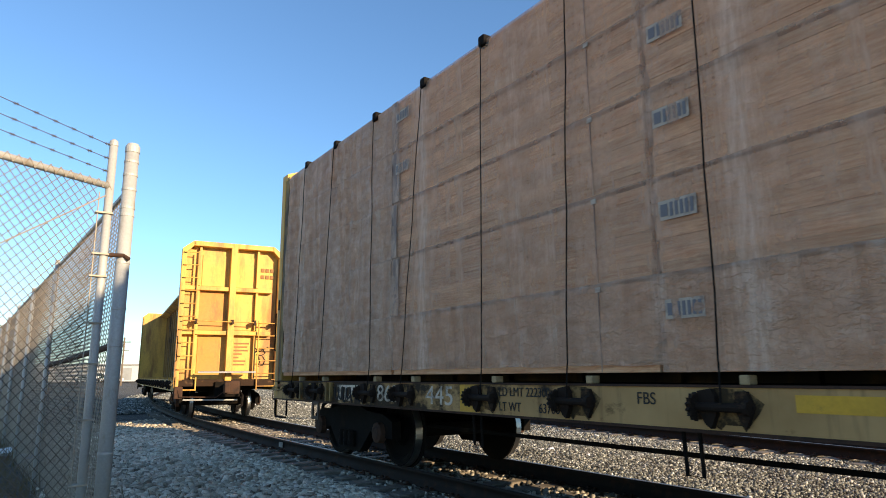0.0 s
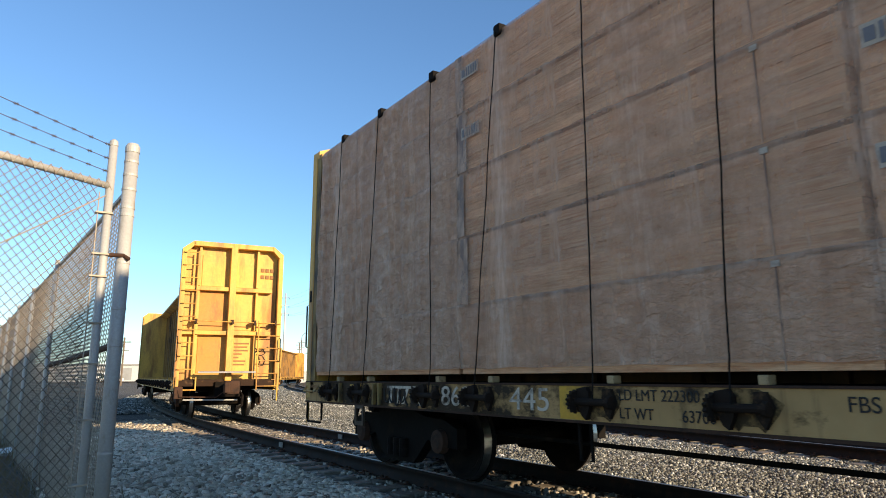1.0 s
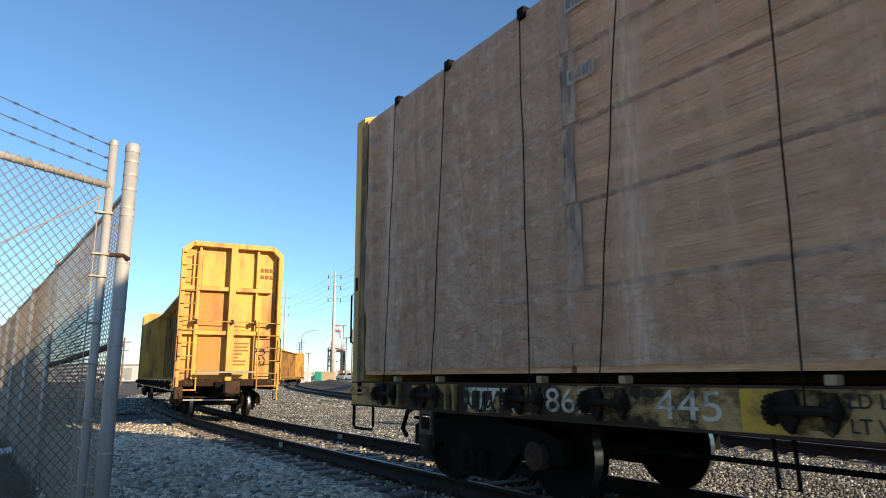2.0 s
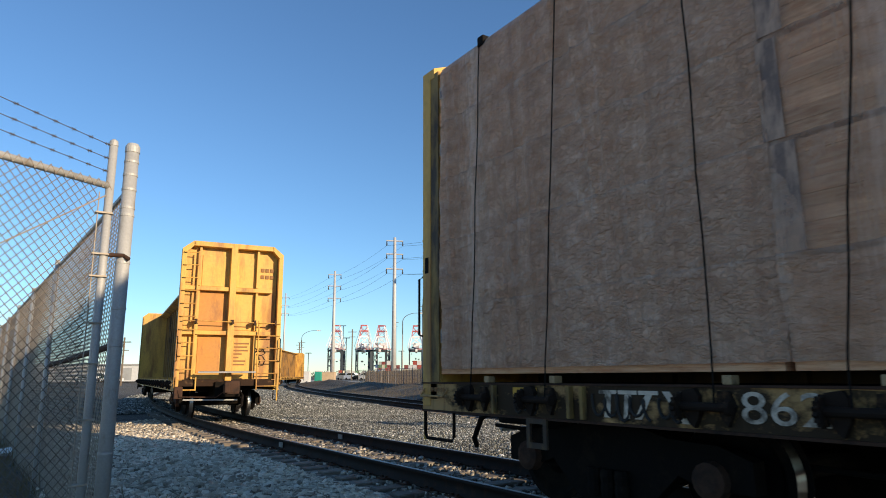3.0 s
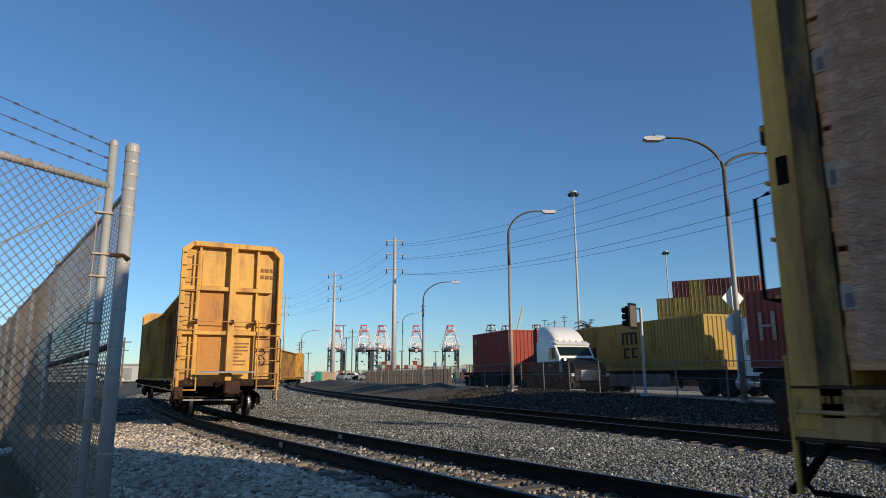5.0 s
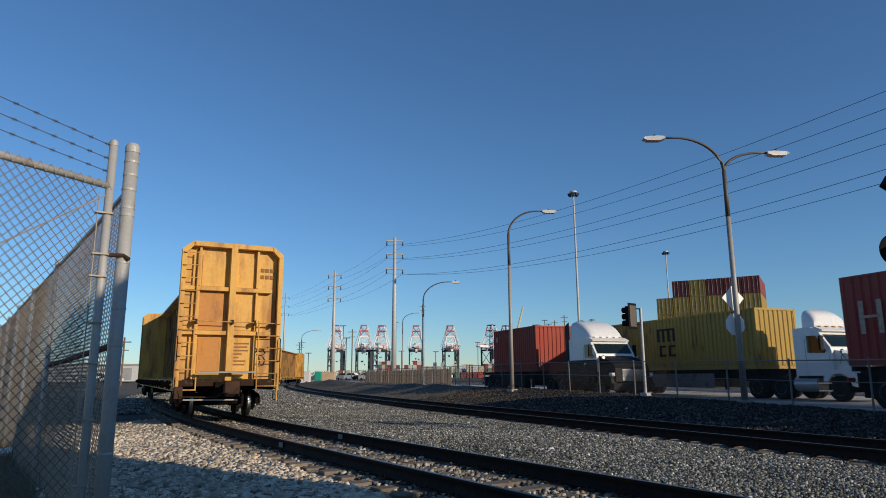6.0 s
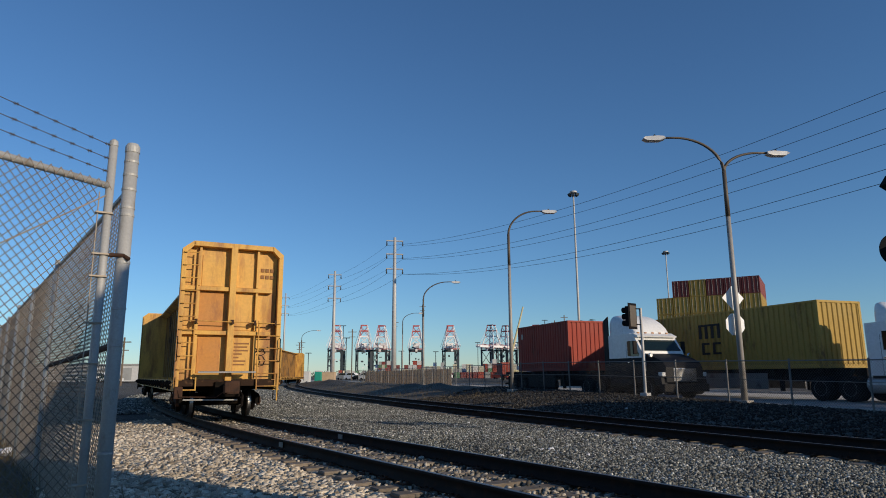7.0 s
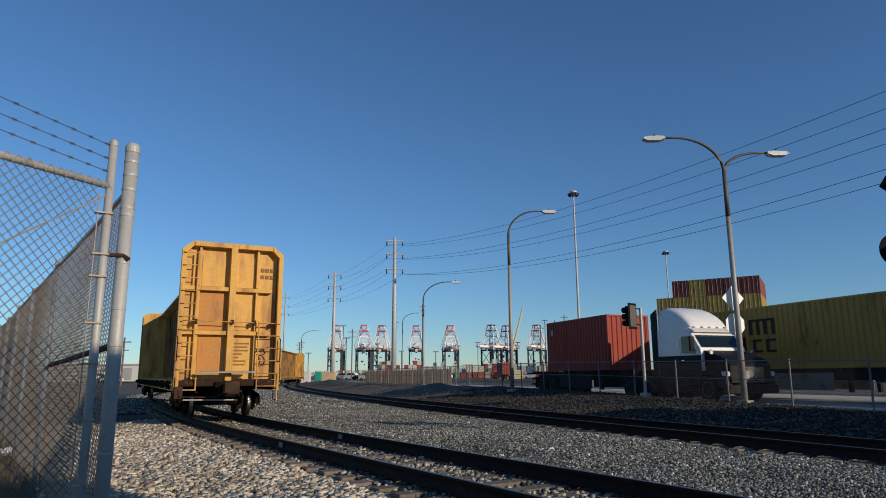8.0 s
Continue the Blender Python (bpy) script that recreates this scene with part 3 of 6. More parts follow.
def make_tracks():
    bed("ballast_bed", "ballast", "pale crushed stone beside the railway track", lambda y: 0.2, lambda y: track_a(y) + 0.55, -12, 22.5, 0.0)
    # dark strip from the shadow's edge on, deepening the parked car's shadow
    bed("cinder_bed", "cinder_bed", "dark cinders beside the parked railcar, its shadow deepened in their colour", lambda y: -0.6 - 0.05 * (y - 6), lambda y: track_a(y) + 0.55, 22, 60, 0.0)
    bed("gravel_bed", "stone_grey_bed", "grey gravel between the two railway tracks", lambda y: track_a(y) + 0.5 - max(0.0, min(4.0, (y - 24) * 0.4)), lambda y: track_b(y) + 1.9, -12, 150, 0.03)
    ta = track("curved railway track with rusty rails on weathered sleepers", track_a, -60, 72, -4, 50)
    tb = track("second railway track of rusty rails curving away", track_b, -30, 170, 0, 60)
    # chalked joints on the near track
    for side, y in ((-0.79, 11.65), (0.715, 12.45)):
        part("joint_mark", boxes((track_a(y) + side - 0.006, track_a(y) + side + 0.01, y - 0.09, y + 0.09, -0.13, -0.045)), "mark", ta, "pale painted rail joint mark")
    bars = boxes((-0.02, 0.02, -0.45, 0.45, -0.13, -0.04))
    for k in range(6):
        lathe(bars, [(-0.045, 0.018), (0.045, 0.018)], 6, "X", (0, -0.36 + k * 0.144, -0.085))
    jb = part("joint_bar", bars, "rust", tb)
    yb = 17.0
    jb.matrix_basis = pose(track_b(yb) - 0.79, yb, 0, 0, 0, -math.degrees(math.atan(0.1247 + 0.002852 * yb)))
    part("joint_mark", boxes((track_b(yb) - 0.835, track_b(yb) - 0.80, yb - 0.12, yb + 0.12, -0.14, -0.03)), "rust", tb)

    def left(r):
        y = 5.5 + 16.5 * r.random() ** 1.4
        x = r.uniform(0.45, track_a(y) - 1.42)
        return x, y, ground_z(x, y) + 0.02

    def between(r):
        y = 2.5 + 27 * r.random() ** 1.35
        x = r.uniform(track_a(y) + 1.05, track_b(y) - 1.0)
        return x, y, ground_z(x, y) + 0.04

    def inside(r):
        y = 2.0 + 24 * r.random() ** 1.2
        x = track_a(y) + r.uniform(-1.08, 1.45)
        return x, y, -0.215 + 0.025 * r.random() - 0.10 * max(0, abs(x - track_a(y)) - 1.05)

    def beyond(r):
        y = 5.0 + 26 * r.random() ** 1.2
        x = r.uniform(track_b(y) - 0.6, fence_x(y) + 0.4)
        return x, y, ground_z(x, y) - 0.03

    stones("loose_stone", "stone_pale", "pale crushed stone scattered beside the track", 32000, left, 0.014, 0.056, 1)
    stones("loose_stone", "stone_grey", "grey gravel between the railway tracks", 72000, between, 0.010, 0.025, 2)
    stones("loose_stone", "stone_mixed", "stones packed between the sleepers", 9500, inside, 0.02, 0.045, 3)
    def far_gravel(r):
        y = 27 + 58 * r.random() ** 1.1
        x = r.uniform(track_a(y) - 2.5, track_b(y) - 0.9)
        return x, y, ground_z(x, y) + 0.04

    stones("loose_stone", "stone_grey", "grey gravel beyond the parked railcar", 50000, far_gravel, 0.018, 0.055, 5)
    stones("cinder", "cinder", "dark cinders and stones on the roadside bank", 30000, beyond, 0.012, 0.042, 4)


# ---- railcars ----
SIDE = Matrix(((0, 0, 1, 1.354), (1, 0, 0, 0), (0, 1, 0, 0), (0, 0, 0, 1)))
LENGTH = 22.9


def side_text(text, y, z, size, material, car, stretch=1.0):
    return lettering(text, size, material, car, SIDE @ Matrix.Translation((y, z, 0)), stretch)


def end_frame(car, y_out, flip, drop=0.0):
    """A bulkhead at one end: plate, posts, beams, ladder and rails. y_out is its outer face, flip +1 where the car lies beyond it, drop how much lower its head is."""
    def Y(a, b):
        return tuple(sorted((y_out + flip * a, y_out + flip * b)))
    outline = [(-1.33, 1.0), (1.33, 1.0), (1.33, 4.47 - drop * 0.4), (1.08, 4.67 - drop), (-1.08, 4.67 - drop), (-1.33, 4.47 - drop * 0.4)]
    head = part("bulkhead", prism(bmesh.new(), outline, *Y(0.24, 0.30), axis="Y"), "yellow", car)
    inner = [(a * 0.98, 1.04 + (b - 1.0) * 0.985) for a, b in outline]
    part("inner_lining", prism(bmesh.new(), inner, *Y(0.301, 0.313), axis="Y"), "yellow", head)
    y0, y1 = Y(0.0, 0.18)
    for s in (-1, 1):
        xa, xb = sorted((s * 1.355, s * 1.23))
        part("corner_post", boxes((xa, xb, *Y(0.0, 0.155), 0.80, 4.40), bevel=0.012), "yellow", head)
        part("inner_channel", boxes((*sorted((s * 1.345, s * 1.22)), *Y(0.155, 0.30), 1.04, 4.40)), "beam_stain", head, "rust-stained inner channel")
        part("hand_hole", boxes((*sorted((s * 1.352, s * 1.358)), *Y(0.05, 0.12), 2.17, 2.34), bevel=0.002), "grime", head)
        bm = prism(bmesh.new(), [(s * 1.35, 4.40 - drop * 0.3), (s * 1.35, 4.51 - drop * 0.3), (s * 1.09, 4.72 - drop), (s * 1.04, 4.72 - drop), (s * 1.04, 4.63 - drop), (s * 1.25, 4.40 - drop * 0.3)], y0, y1 + 0.05, "Y")
        part("corner_gusset", bm, "yellow", head)
    part("top_beam", boxes((-1.08, 1.08, y0, y1 + 0.04, 4.60 - drop, 4.735 - drop), bevel=0.012), "yellow", head)
    part("centre_post", boxes((-0.085, 0.085, *Y(-0.01, 0.24), 1.0, 4.62 - drop), bevel=0.012), "yellow", head)
    for z in (3.46, 2.27):
        part("cross_beam", boxes((-1.23, -0.09, *Y(0.05, 0.245), z - 0.055, z + 0.055), (0.09, 1.08, *Y(0.05, 0.245), z - 0.055, z + 0.055), bevel=0.01), "yellow", head)
    for x in (-0.87, 0.67):
        for za, zb in ((1.05, 2.2), (2.34, 3.39), (3.53, 4.58 - drop)):
            part("stiffener", boxes((x - 0.03, x + 0.03, *Y(0.09, 0.245), za, zb)), "yellow", head)
    for xa, xb, za, zb, mt in ((-0.84, -0.13, 2.34, 3.38, "orange"), (-0.80, -0.22, 1.2, 2.15, "orange"), (0.12, 0.62, 2.36, 3.36, "yellow"),
                               (0.12, 0.62, 3.54, 4.4, "yellow"), (-0.80, -0.16, 3.54, 4.4, "yellow"), (0.12, 0.64, 1.2, 2.15, "yellow")):
        part("panel", boxes((xa, xb, *Y(0.222, 0.245), za, zb), bevel=0.006), mt, head, "faded orange panel" if mt == "orange" else "")
    # ladder, grab rails and steps on the outer face
    r = 0.014
    lad = part("ladder", tubes([(-0.93, *Y(0.0, 0.0)[:1], 1.05), (-0.93, Y(0.0, 0.0)[0], 4.45)], r=0.022), "yellow", car)
    for k in range(10):
        z = 1.30 + k * 0.345
        part("rung", tubes([(-1.30, y_out + flip * 0.02, z), (-1.30, y_out - flip * 0.05, z), (-0.93, y_out - flip * 0.05, z), (-0.93, y_out + flip * 0.02, z)], r=r), "yellow", lad)
    low = part("ladder", tubes([(0.74, y_out - flip * 0.03, 0.75), (0.74, y_out - flip * 0.03, 2.62)], [(1.30, y_out - flip * 0.03, 0.46), (1.30, y_out - flip * 0.03, 1.2)], r=0.02), "yellow", car)
    for k in range(6):
        z = 0.85 + k * 0.34
        part("rung", tubes([(0.74, y_out - flip * 0.03, z), (1.33, y_out - flip * 0.03, z)], r=r), "yellow", low)
    part("grab_rail", tubes([(-1.25, y_out - flip * 0.09, 2.57), (1.2, y_out - flip * 0.09, 2.55)], r=0.013), "yellow", car)
    for x in (-0.9, 0.03, 0.62, 1.18):
        part("rail_bracket", boxes((x - 0.025, x + 0.025, *Y(-0.11, 0.1), 2.50, 2.62)), "rust", car)
    part("crossover_step", boxes((-0.75, 0.55, *Y(-0.28, -0.02), 1.22, 1.25)), "rust", car)
    part("end_sill", boxes((-1.35, 1.35, *Y(0.04, 0.28), 0.86, 1.04), bevel=0.012), "end_rust", car, "sooty rust-brown end sill")
    part("brake_rod", tubes([(-1.1, y_out - flip * 0.05, 0.52), (0.25, y_out - flip * 0.1, 0.50)], r=0.020), "galv", car)
    for xs, zs in ((-1.30, 0.75), (-0.82, 0.75)):
        part("step_hanger", tubes([(xs, y_out - flip * 0.03, zs), (xs, y_out - flip * 0.03, 1.1)], r=0.02), "yellow", car)
    part("step_tread", tubes([(-1.30, y_out - flip * 0.03, 0.77), (-0.82, y_out - flip * 0.03, 0.77)], r=0.018), "yellow", car)
    part("handrail", tubes([(-0.80, y_out - flip * 0.30, 1.22), (0.66, y_out - flip * 0.30, 1.22)], r=0.022), "galv", car)
    part("corner_bracket", boxes((-1.33, -1.12, *Y(-0.1, 0.1), 0.55, 0.86), bevel=0.03), "rust", car)
    part("draft_box", boxes((-0.33, 0.33, *Y(-0.05, 1.2), 0.58, 0.98), bevel=0.03), "grime", car)
    bm = boxes((-0.11, 0.11, *Y(-0.62, 0.0), 0.74, 0.93), bevel=0.03)
    box(bm, -0.19, 0.19, *Y(-0.80, -0.50), 0.66, 1.0, bevel=0.06)
    box(bm, -0.21, -0.08, *Y(-0.93, -0.72), 0.70, 0.97, bevel=0.03)
    part("coupler", bm, "rust", car, "rusty knuckle coupler")
    part("air_hose", tubes([(0.30, y_out - flip * 0.1, 0.72), (0.34, y_out - flip * 0.35, 0.62), (0.30, y_out - flip * 0.55, 0.38), (0.12, y_out - flip * 0.75, 0.27)], r=0.032), "grime", car)
    part("uncoupling_lever", tubes([(-1.25, y_out - flip * 0.1, 0.78), (-1.2, y_out - flip * 0.12, 0.60), (-0.3, y_out - flip * 0.2, 0.58), (-0.15, y_out - flip * 0.4, 0.72)], r=0.015), "rust", car)
    for s in (-1, 1):
        x = s * 1.33
        part("sill_step", tubes([(x, y_out + flip * 0.02, 0.86), (x, y_out + flip * 0.02, 0.52), (x, y_out + flip * 0.06, 0.48), (x, y_out + flip * 0.50, 0.48), (x, y_out + flip * 0.54, 0.52), (x, y_out + flip * 0.54, 0.86)], r=0.016), "grime" , car)
        part("side_grab", tubes([(x, y_out - flip * 0.02, 2.15), (x, y_out - flip * 0.11, 2.13), (x, y_out - flip * 0.11, 1.53), (x, y_out - flip * 0.02, 1.51)], r=0.013), "truck", car)
        part("sill_grab", tubes([(x + s * 0.02, y_out + flip * 0.04, 0.97), (x + s * 0.07, y_out + flip * 0.04, 0.90), (x + s * 0.07, y_out + flip * 0.46, 0.90), (x + s * 0.02, y_out + flip * 0.46, 0.97)], r=0.012), "sill", car)
    return head


def side_frame_outline(yc):
    pts = [(-1.18, 0.36), (-1.18, 0.56), (-0.95, 0.64), (-0.55, 0.66), (-0.30, 0.72), (0.30, 0.72), (0.55, 0.66), (0.95, 0.64), (1.18, 0.56), (1.18, 0.36),
           (0.80, 0.36), (0.62, 0.42), (0.38, 0.20), (0.30, 0.14), (-0.30, 0.14), (-0.38, 0.20), (-0.62, 0.42), (-0.80, 0.36)]
    return [(yc + a, b) for a, b in pts]


def running_gear(car, yc):
    """A four-wheel truck centred at yc. Returns its wheelsets, which turn."""
    for s in (-1, 1):
        xa, xb = sorted((s * 0.96, s * 1.08))
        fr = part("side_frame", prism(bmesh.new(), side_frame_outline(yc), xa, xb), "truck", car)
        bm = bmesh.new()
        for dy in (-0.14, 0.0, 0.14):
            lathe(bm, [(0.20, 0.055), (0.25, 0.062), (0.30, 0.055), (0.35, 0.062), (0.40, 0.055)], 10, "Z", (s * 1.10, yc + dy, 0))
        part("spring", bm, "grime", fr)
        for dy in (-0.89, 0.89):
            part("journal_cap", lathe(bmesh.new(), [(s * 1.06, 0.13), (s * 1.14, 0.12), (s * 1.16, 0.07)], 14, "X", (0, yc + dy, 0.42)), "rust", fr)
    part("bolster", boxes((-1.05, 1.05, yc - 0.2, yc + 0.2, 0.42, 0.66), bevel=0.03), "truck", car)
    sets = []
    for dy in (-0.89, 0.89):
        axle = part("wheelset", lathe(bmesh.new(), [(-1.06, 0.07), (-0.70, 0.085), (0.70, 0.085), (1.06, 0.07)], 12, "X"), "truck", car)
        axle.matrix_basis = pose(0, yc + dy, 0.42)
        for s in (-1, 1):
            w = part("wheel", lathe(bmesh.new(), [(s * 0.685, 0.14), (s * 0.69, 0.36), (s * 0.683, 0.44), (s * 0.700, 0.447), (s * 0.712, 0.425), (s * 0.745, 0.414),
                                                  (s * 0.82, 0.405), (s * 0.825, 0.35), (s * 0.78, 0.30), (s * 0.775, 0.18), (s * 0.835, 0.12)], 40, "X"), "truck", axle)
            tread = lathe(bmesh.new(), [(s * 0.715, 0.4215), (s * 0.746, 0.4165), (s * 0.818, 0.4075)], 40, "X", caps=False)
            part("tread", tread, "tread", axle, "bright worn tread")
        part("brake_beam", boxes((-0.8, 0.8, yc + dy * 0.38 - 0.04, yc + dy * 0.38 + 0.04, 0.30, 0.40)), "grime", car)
        sets.append((axle, yc + dy))
    return sets


WINCHES = [0.91, 1.78, 3.32, 4.20, 5.62, 6.78, 8.03, 9.25, 10.5, 11.7, 12.9, 14.1, 15.3, 16.5, 17.7, 18.9, 20.1, 21.2, 22.0]
STRAPS = [(0.93, 1.13), (1.94, 2.22), (3.44, 3.44), (4.22, 4.62), (5.68, 5.74), (6.78, 6.93), (8.08, 8.12), (9.30, 9.34), (10.5, 10.6), (11.7, 11.8), (12.9, 13.0),
          (14.1, 14.2), (15.3, 15.4), (16.5, 16.6), (17.7, 17.8), (18.9, 19.0), (20.1, 20.2), (21.2, 21.3), (22.0, 22.1)]


def winch_meshes():
    bm = bmesh.new()
    prism(bm, [(-0.12, 1.0), (-0.03, 1.015), (0.0, 0.97), (0.0, 0.86), (-0.04, 0.775), (-0.075, 0.80), (-0.13, 0.89)], 0.0, 0.045)
    prism(bm, [(0.13, 1.0), (0.20, 1.0), (0.24, 0.91), (0.185, 0.79), (0.15, 0.83), (0.115, 0.91)], 0.0, 0.035)
    lathe(bm, [(-0.14, 0.028), (0.22, 0.028)], 10, "Y", (0.055, 0, 0.905))
    teeth = []
    for k in range(28):
        a, r = k * math.tau / 28, 0.088 if k % 2 else 0.070
        teeth.append((0.055 + r * math.cos(a), 0.905 + r * math.sin(a)))
    prism(bm, teeth, -0.145, -0.118, "Y")
    lathe(bm, [(0.195, 0.028), (0.198, 0.045), (0.23, 0.045), (0.233, 0.02)], 8, "Y", (0.055, 0, 0.905))
    me = bpy.data.meshes.new("winch")
    bm.to_mesh(me)
    bm.free()
    me.materials.append(M["winch"])
    return me


def railcar(name, label, m, loaded):
    """A centre-beam lumber flat. It stands from its outer end at y = 0 to y = LENGTH, with the rail at z = 0."""
    car = thing(name, label, "railcar", m)
    sm = "sill" if loaded else "yellow"
    for s in (-1, 1):
        sill = part("side_sill", prism(bmesh.new(), [(s * 1.28, 0.765), (s * 1.35, 0.765), (s * 1.35, 1.02), (s * 1.28, 1.02)], 0.0, LENGTH, "Y"), sm, car, "grimy yellow side sill with lettering" if loaded else "")
        part("lower_flange", boxes((*sorted((s * 1.20, s * 1.362)), 0.0, LENGTH, 0.745, 0.764)), "rust" if loaded else sm, sill)
        part("upper_flange", boxes((*sorted((s * 1.15, s * 1.36)), 0.0, LENGTH, 1.021, 1.036)), "rust" if loaded else sm, sill)
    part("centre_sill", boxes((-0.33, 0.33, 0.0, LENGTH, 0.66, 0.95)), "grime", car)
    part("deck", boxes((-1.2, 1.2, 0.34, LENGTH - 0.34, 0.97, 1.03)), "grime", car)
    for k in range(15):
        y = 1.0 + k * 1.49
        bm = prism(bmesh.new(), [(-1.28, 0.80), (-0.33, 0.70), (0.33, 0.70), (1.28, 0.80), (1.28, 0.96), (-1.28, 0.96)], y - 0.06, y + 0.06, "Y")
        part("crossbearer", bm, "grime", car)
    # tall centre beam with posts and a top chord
    # beam and post colours have the shade under the top chord mixed in
    part("centre_beam", boxes((-0.05, 0.05, 0.33, LENGTH - 0.33, 1.03, 4.5)), "beam_grime_shade" if loaded else "yellow_shade_side", car)
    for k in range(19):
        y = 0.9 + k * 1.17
        part("beam_post", boxes((-0.12, 0.12, y - 0.09, y + 0.09, 1.03, 4.46)), "beam_grime_shade" if loaded else "yellow_shade_side", car)
    part("top_chord", prism(bmesh.new(), [(-0.42, 4.52), (-0.42, 4.60), (0, 4.66), (0.42, 4.60), (0.42, 4.52), (0.14, 4.40), (-0.14, 4.40)], 0.33, LENGTH - 0.33, "Y"), "yellow", car)
    end_frame(car, 0.0, 1, 0.16 if loaded else 0.0)
    end_frame(car, LENGTH, -1, 0.16 if loaded else 0.0)
    sets = running_gear(car, 2.27) + running_gear(car, LENGTH - 2.27)
    part("brake_pipe", tubes([(0.55, 0.2, 0.58), (0.6, 3.9, 0.5), (0.5, LENGTH - 4, 0.5), (0.55, LENGTH - 0.2, 0.58)], r=0.02), "grime", car)
    part("brake_rigging", tubes([(0.45, 0.5, 0.55), (0.5, 0.8, 0.38), (0.46, 1.3, 0.32), (0.4, 2.2, 0.3)], r=0.028), "grime", car)
    wm = winch_meshes()
    for k, y in enumerate(WINCHES):
        for s in (1, -1):
            w = shared("winch", wm, car, pose(s * 1.35, y, 0, 0, 0, 0 if s == 1 else 180))
            if loaded and s == 1:
                k1, k2 = 0.03 * math.sin(y * 5), 0.04 * math.cos(y * 3)
                spot = [(y - 0.17 + k1, 0.90), (y - 0.14, 0.95), (y - 0.10, 1.0), (y - 0.02, 1.018), (y + 0.14 + k2, 1.012), (y + 0.22, 0.98), (y + 0.27 + k1, 0.93), (y + 0.25, 0.87), (y + 0.19, 0.80), (y + 0.16, 0.768), (y + 0.12 + k2, 0.80), (y + 0.03, 0.80), (y - 0.02 + k1, 0.768), (y - 0.08, 0.82), (y - 0.14, 0.84)]
                part("grease_stain", prism(bmesh.new(), spot, 1.3503, 1.3518), "grease", car, "black grease stain round the winch")
        for s in (1, -1):
            part("load_stop", boxes((*sorted((s * 1.26, s * 1.345)), y + 0.14, y + 0.205, 1.037, 1.095), bevel=0.008), "cream" if loaded and y < 10 else "rust" if loaded else "yellow", car)
    if loaded:
        for yb, yt in STRAPS:
            pts = [(1.425, yb + 0.01, 0.93), (1.40, yb, 1.12)]
            pts += [(1.392 + 0.004 * math.sin(k * 1.7 + yb), yb + (yt - yb) * k / 8 + 0.005 * math.sin(2.1 * k + yb * 3), 1.2 + 3.14 * k / 8) for k in range(9)]
            pts += [(1.30, yt, 4.42), (0.45, yt, 4.62)]
            c = part("strap", tube(bmesh.new(), pts, 0.006, 6), "strap", car, "black tie-down cable over the load")
            part("edge_protector", boxes((1.28, 1.385, yt - 0.05, yt + 0.05, 4.31, 4.425), bevel=0.02), "strap", car)
        # stencils and painted bars on the sill that faces out
        for k, y in enumerate((2.46, 2.64, 2.82)):
            part("painted_bar", boxes((1.3505, 1.3535, y, y + 0.165, 0.965, 0.992)), "white_letter", car, "dirty white painted bar")
            part("painted_bar", prism(bmesh.new(), [(y + 0.06, 0.964), (y + 0.115, 0.964), (y + (0.095 if k < 2 else 0.02), 0.80), (y + (0.04 if k < 2 else -0.04), 0.80)], 1.3505, 1.3535), "white_letter", car, "dirty white painted bar")
        part("painted_bar", prism(bmesh.new(), [(3.02, 0.99), (3.08, 0.99), (3.22, 0.79), (3.16, 0.79)], 1.3505, 1.3535), "white_letter", car, "dirty white painted bar")
        part("painted_bar", prism(bmesh.new(), [(3.16, 0.99), (3.22, 0.99), (3.13, 0.90), (3.09, 0.925)], 1.3505, 1.3535), "white_letter", car, "dirty white painted bar")
        for ya, yb, za, zb in ((5.27, 5.58, 0.77, 1.015), (8.50, 8.95, 0.89, 0.985), (1.47, 1.78, 0.90, 1.0)):
            part("fresh_patch", boxes((1.3502, 1.352, ya, yb, za, zb)), "sill_new", car, "fresh yellow paint patch")
        side_text("862", 3.57, 0.818, 0.262, "white_letter", car, 1.34)
        side_text("445", 4.65, 0.818, 0.262, "white_letter", car, 1.32)
        side_text("LD LMT 222300", 5.87, 0.925, 0.108, "black_letter", car, 0.92)
        side_text("LT WT", 5.87, 0.80, 0.108, "black_letter", car, 0.92)
        side_text("63700", 6.39, 0.80, 0.108, "black_letter", car, 0.92)
        side_text("FBS", 7.40, 0.905, 0.115, "black_letter", car, 0.95)
        for k in range(9):
            part("stencil_bar", boxes((1.3505, 1.353, 0.07 + 0.038 * k, 0.07 + 0.038 * k + (0.030 if k % 3 else 0.02), 0.945, 0.985)), "brown_letter", car)
        # spray-paint scrawl: a run of loops
        for y0, y1, turns, zc, hh in ((2.40, 2.92, 4.5, 0.875, 0.075), (3.0, 3.14, 1.6, 0.87, 0.07), (1.50, 1.80, 3.2, 0.86, 0.06)):
            n = int(turns * 10)
            pts = []
            for k in range(n + 1):
                a = k / n * turns * math.tau
                wob = 1 + 0.3 * math.sin(a * 0.37 + y0)
                pts.append((1.3565, y0 + (y1 - y0) * k / n - 0.028 * math.sin(a), zc + hh * wob * math.cos(a)))
            part("scrawl", tube(bmesh.new(), pts, 0.012, 5), "black_letter", car, "black spray-paint scrawl")
        for y in (1.22, 2.16, 2.30):
            part("sill_rib", boxes((1.352, 1.40, y, y + 0.035, 0.775, 1.015), bevel=0.006), "beam_stain", car)
        for y in (5.42, 7.72):
            part("hanging_step", tubes([(1.30, y, 0.76), (1.30, y + 0.01, 0.47), (1.30, y + 0.13, 0.47), (1.30, y + 0.12, 0.76)], r=0.014), "grime", car)
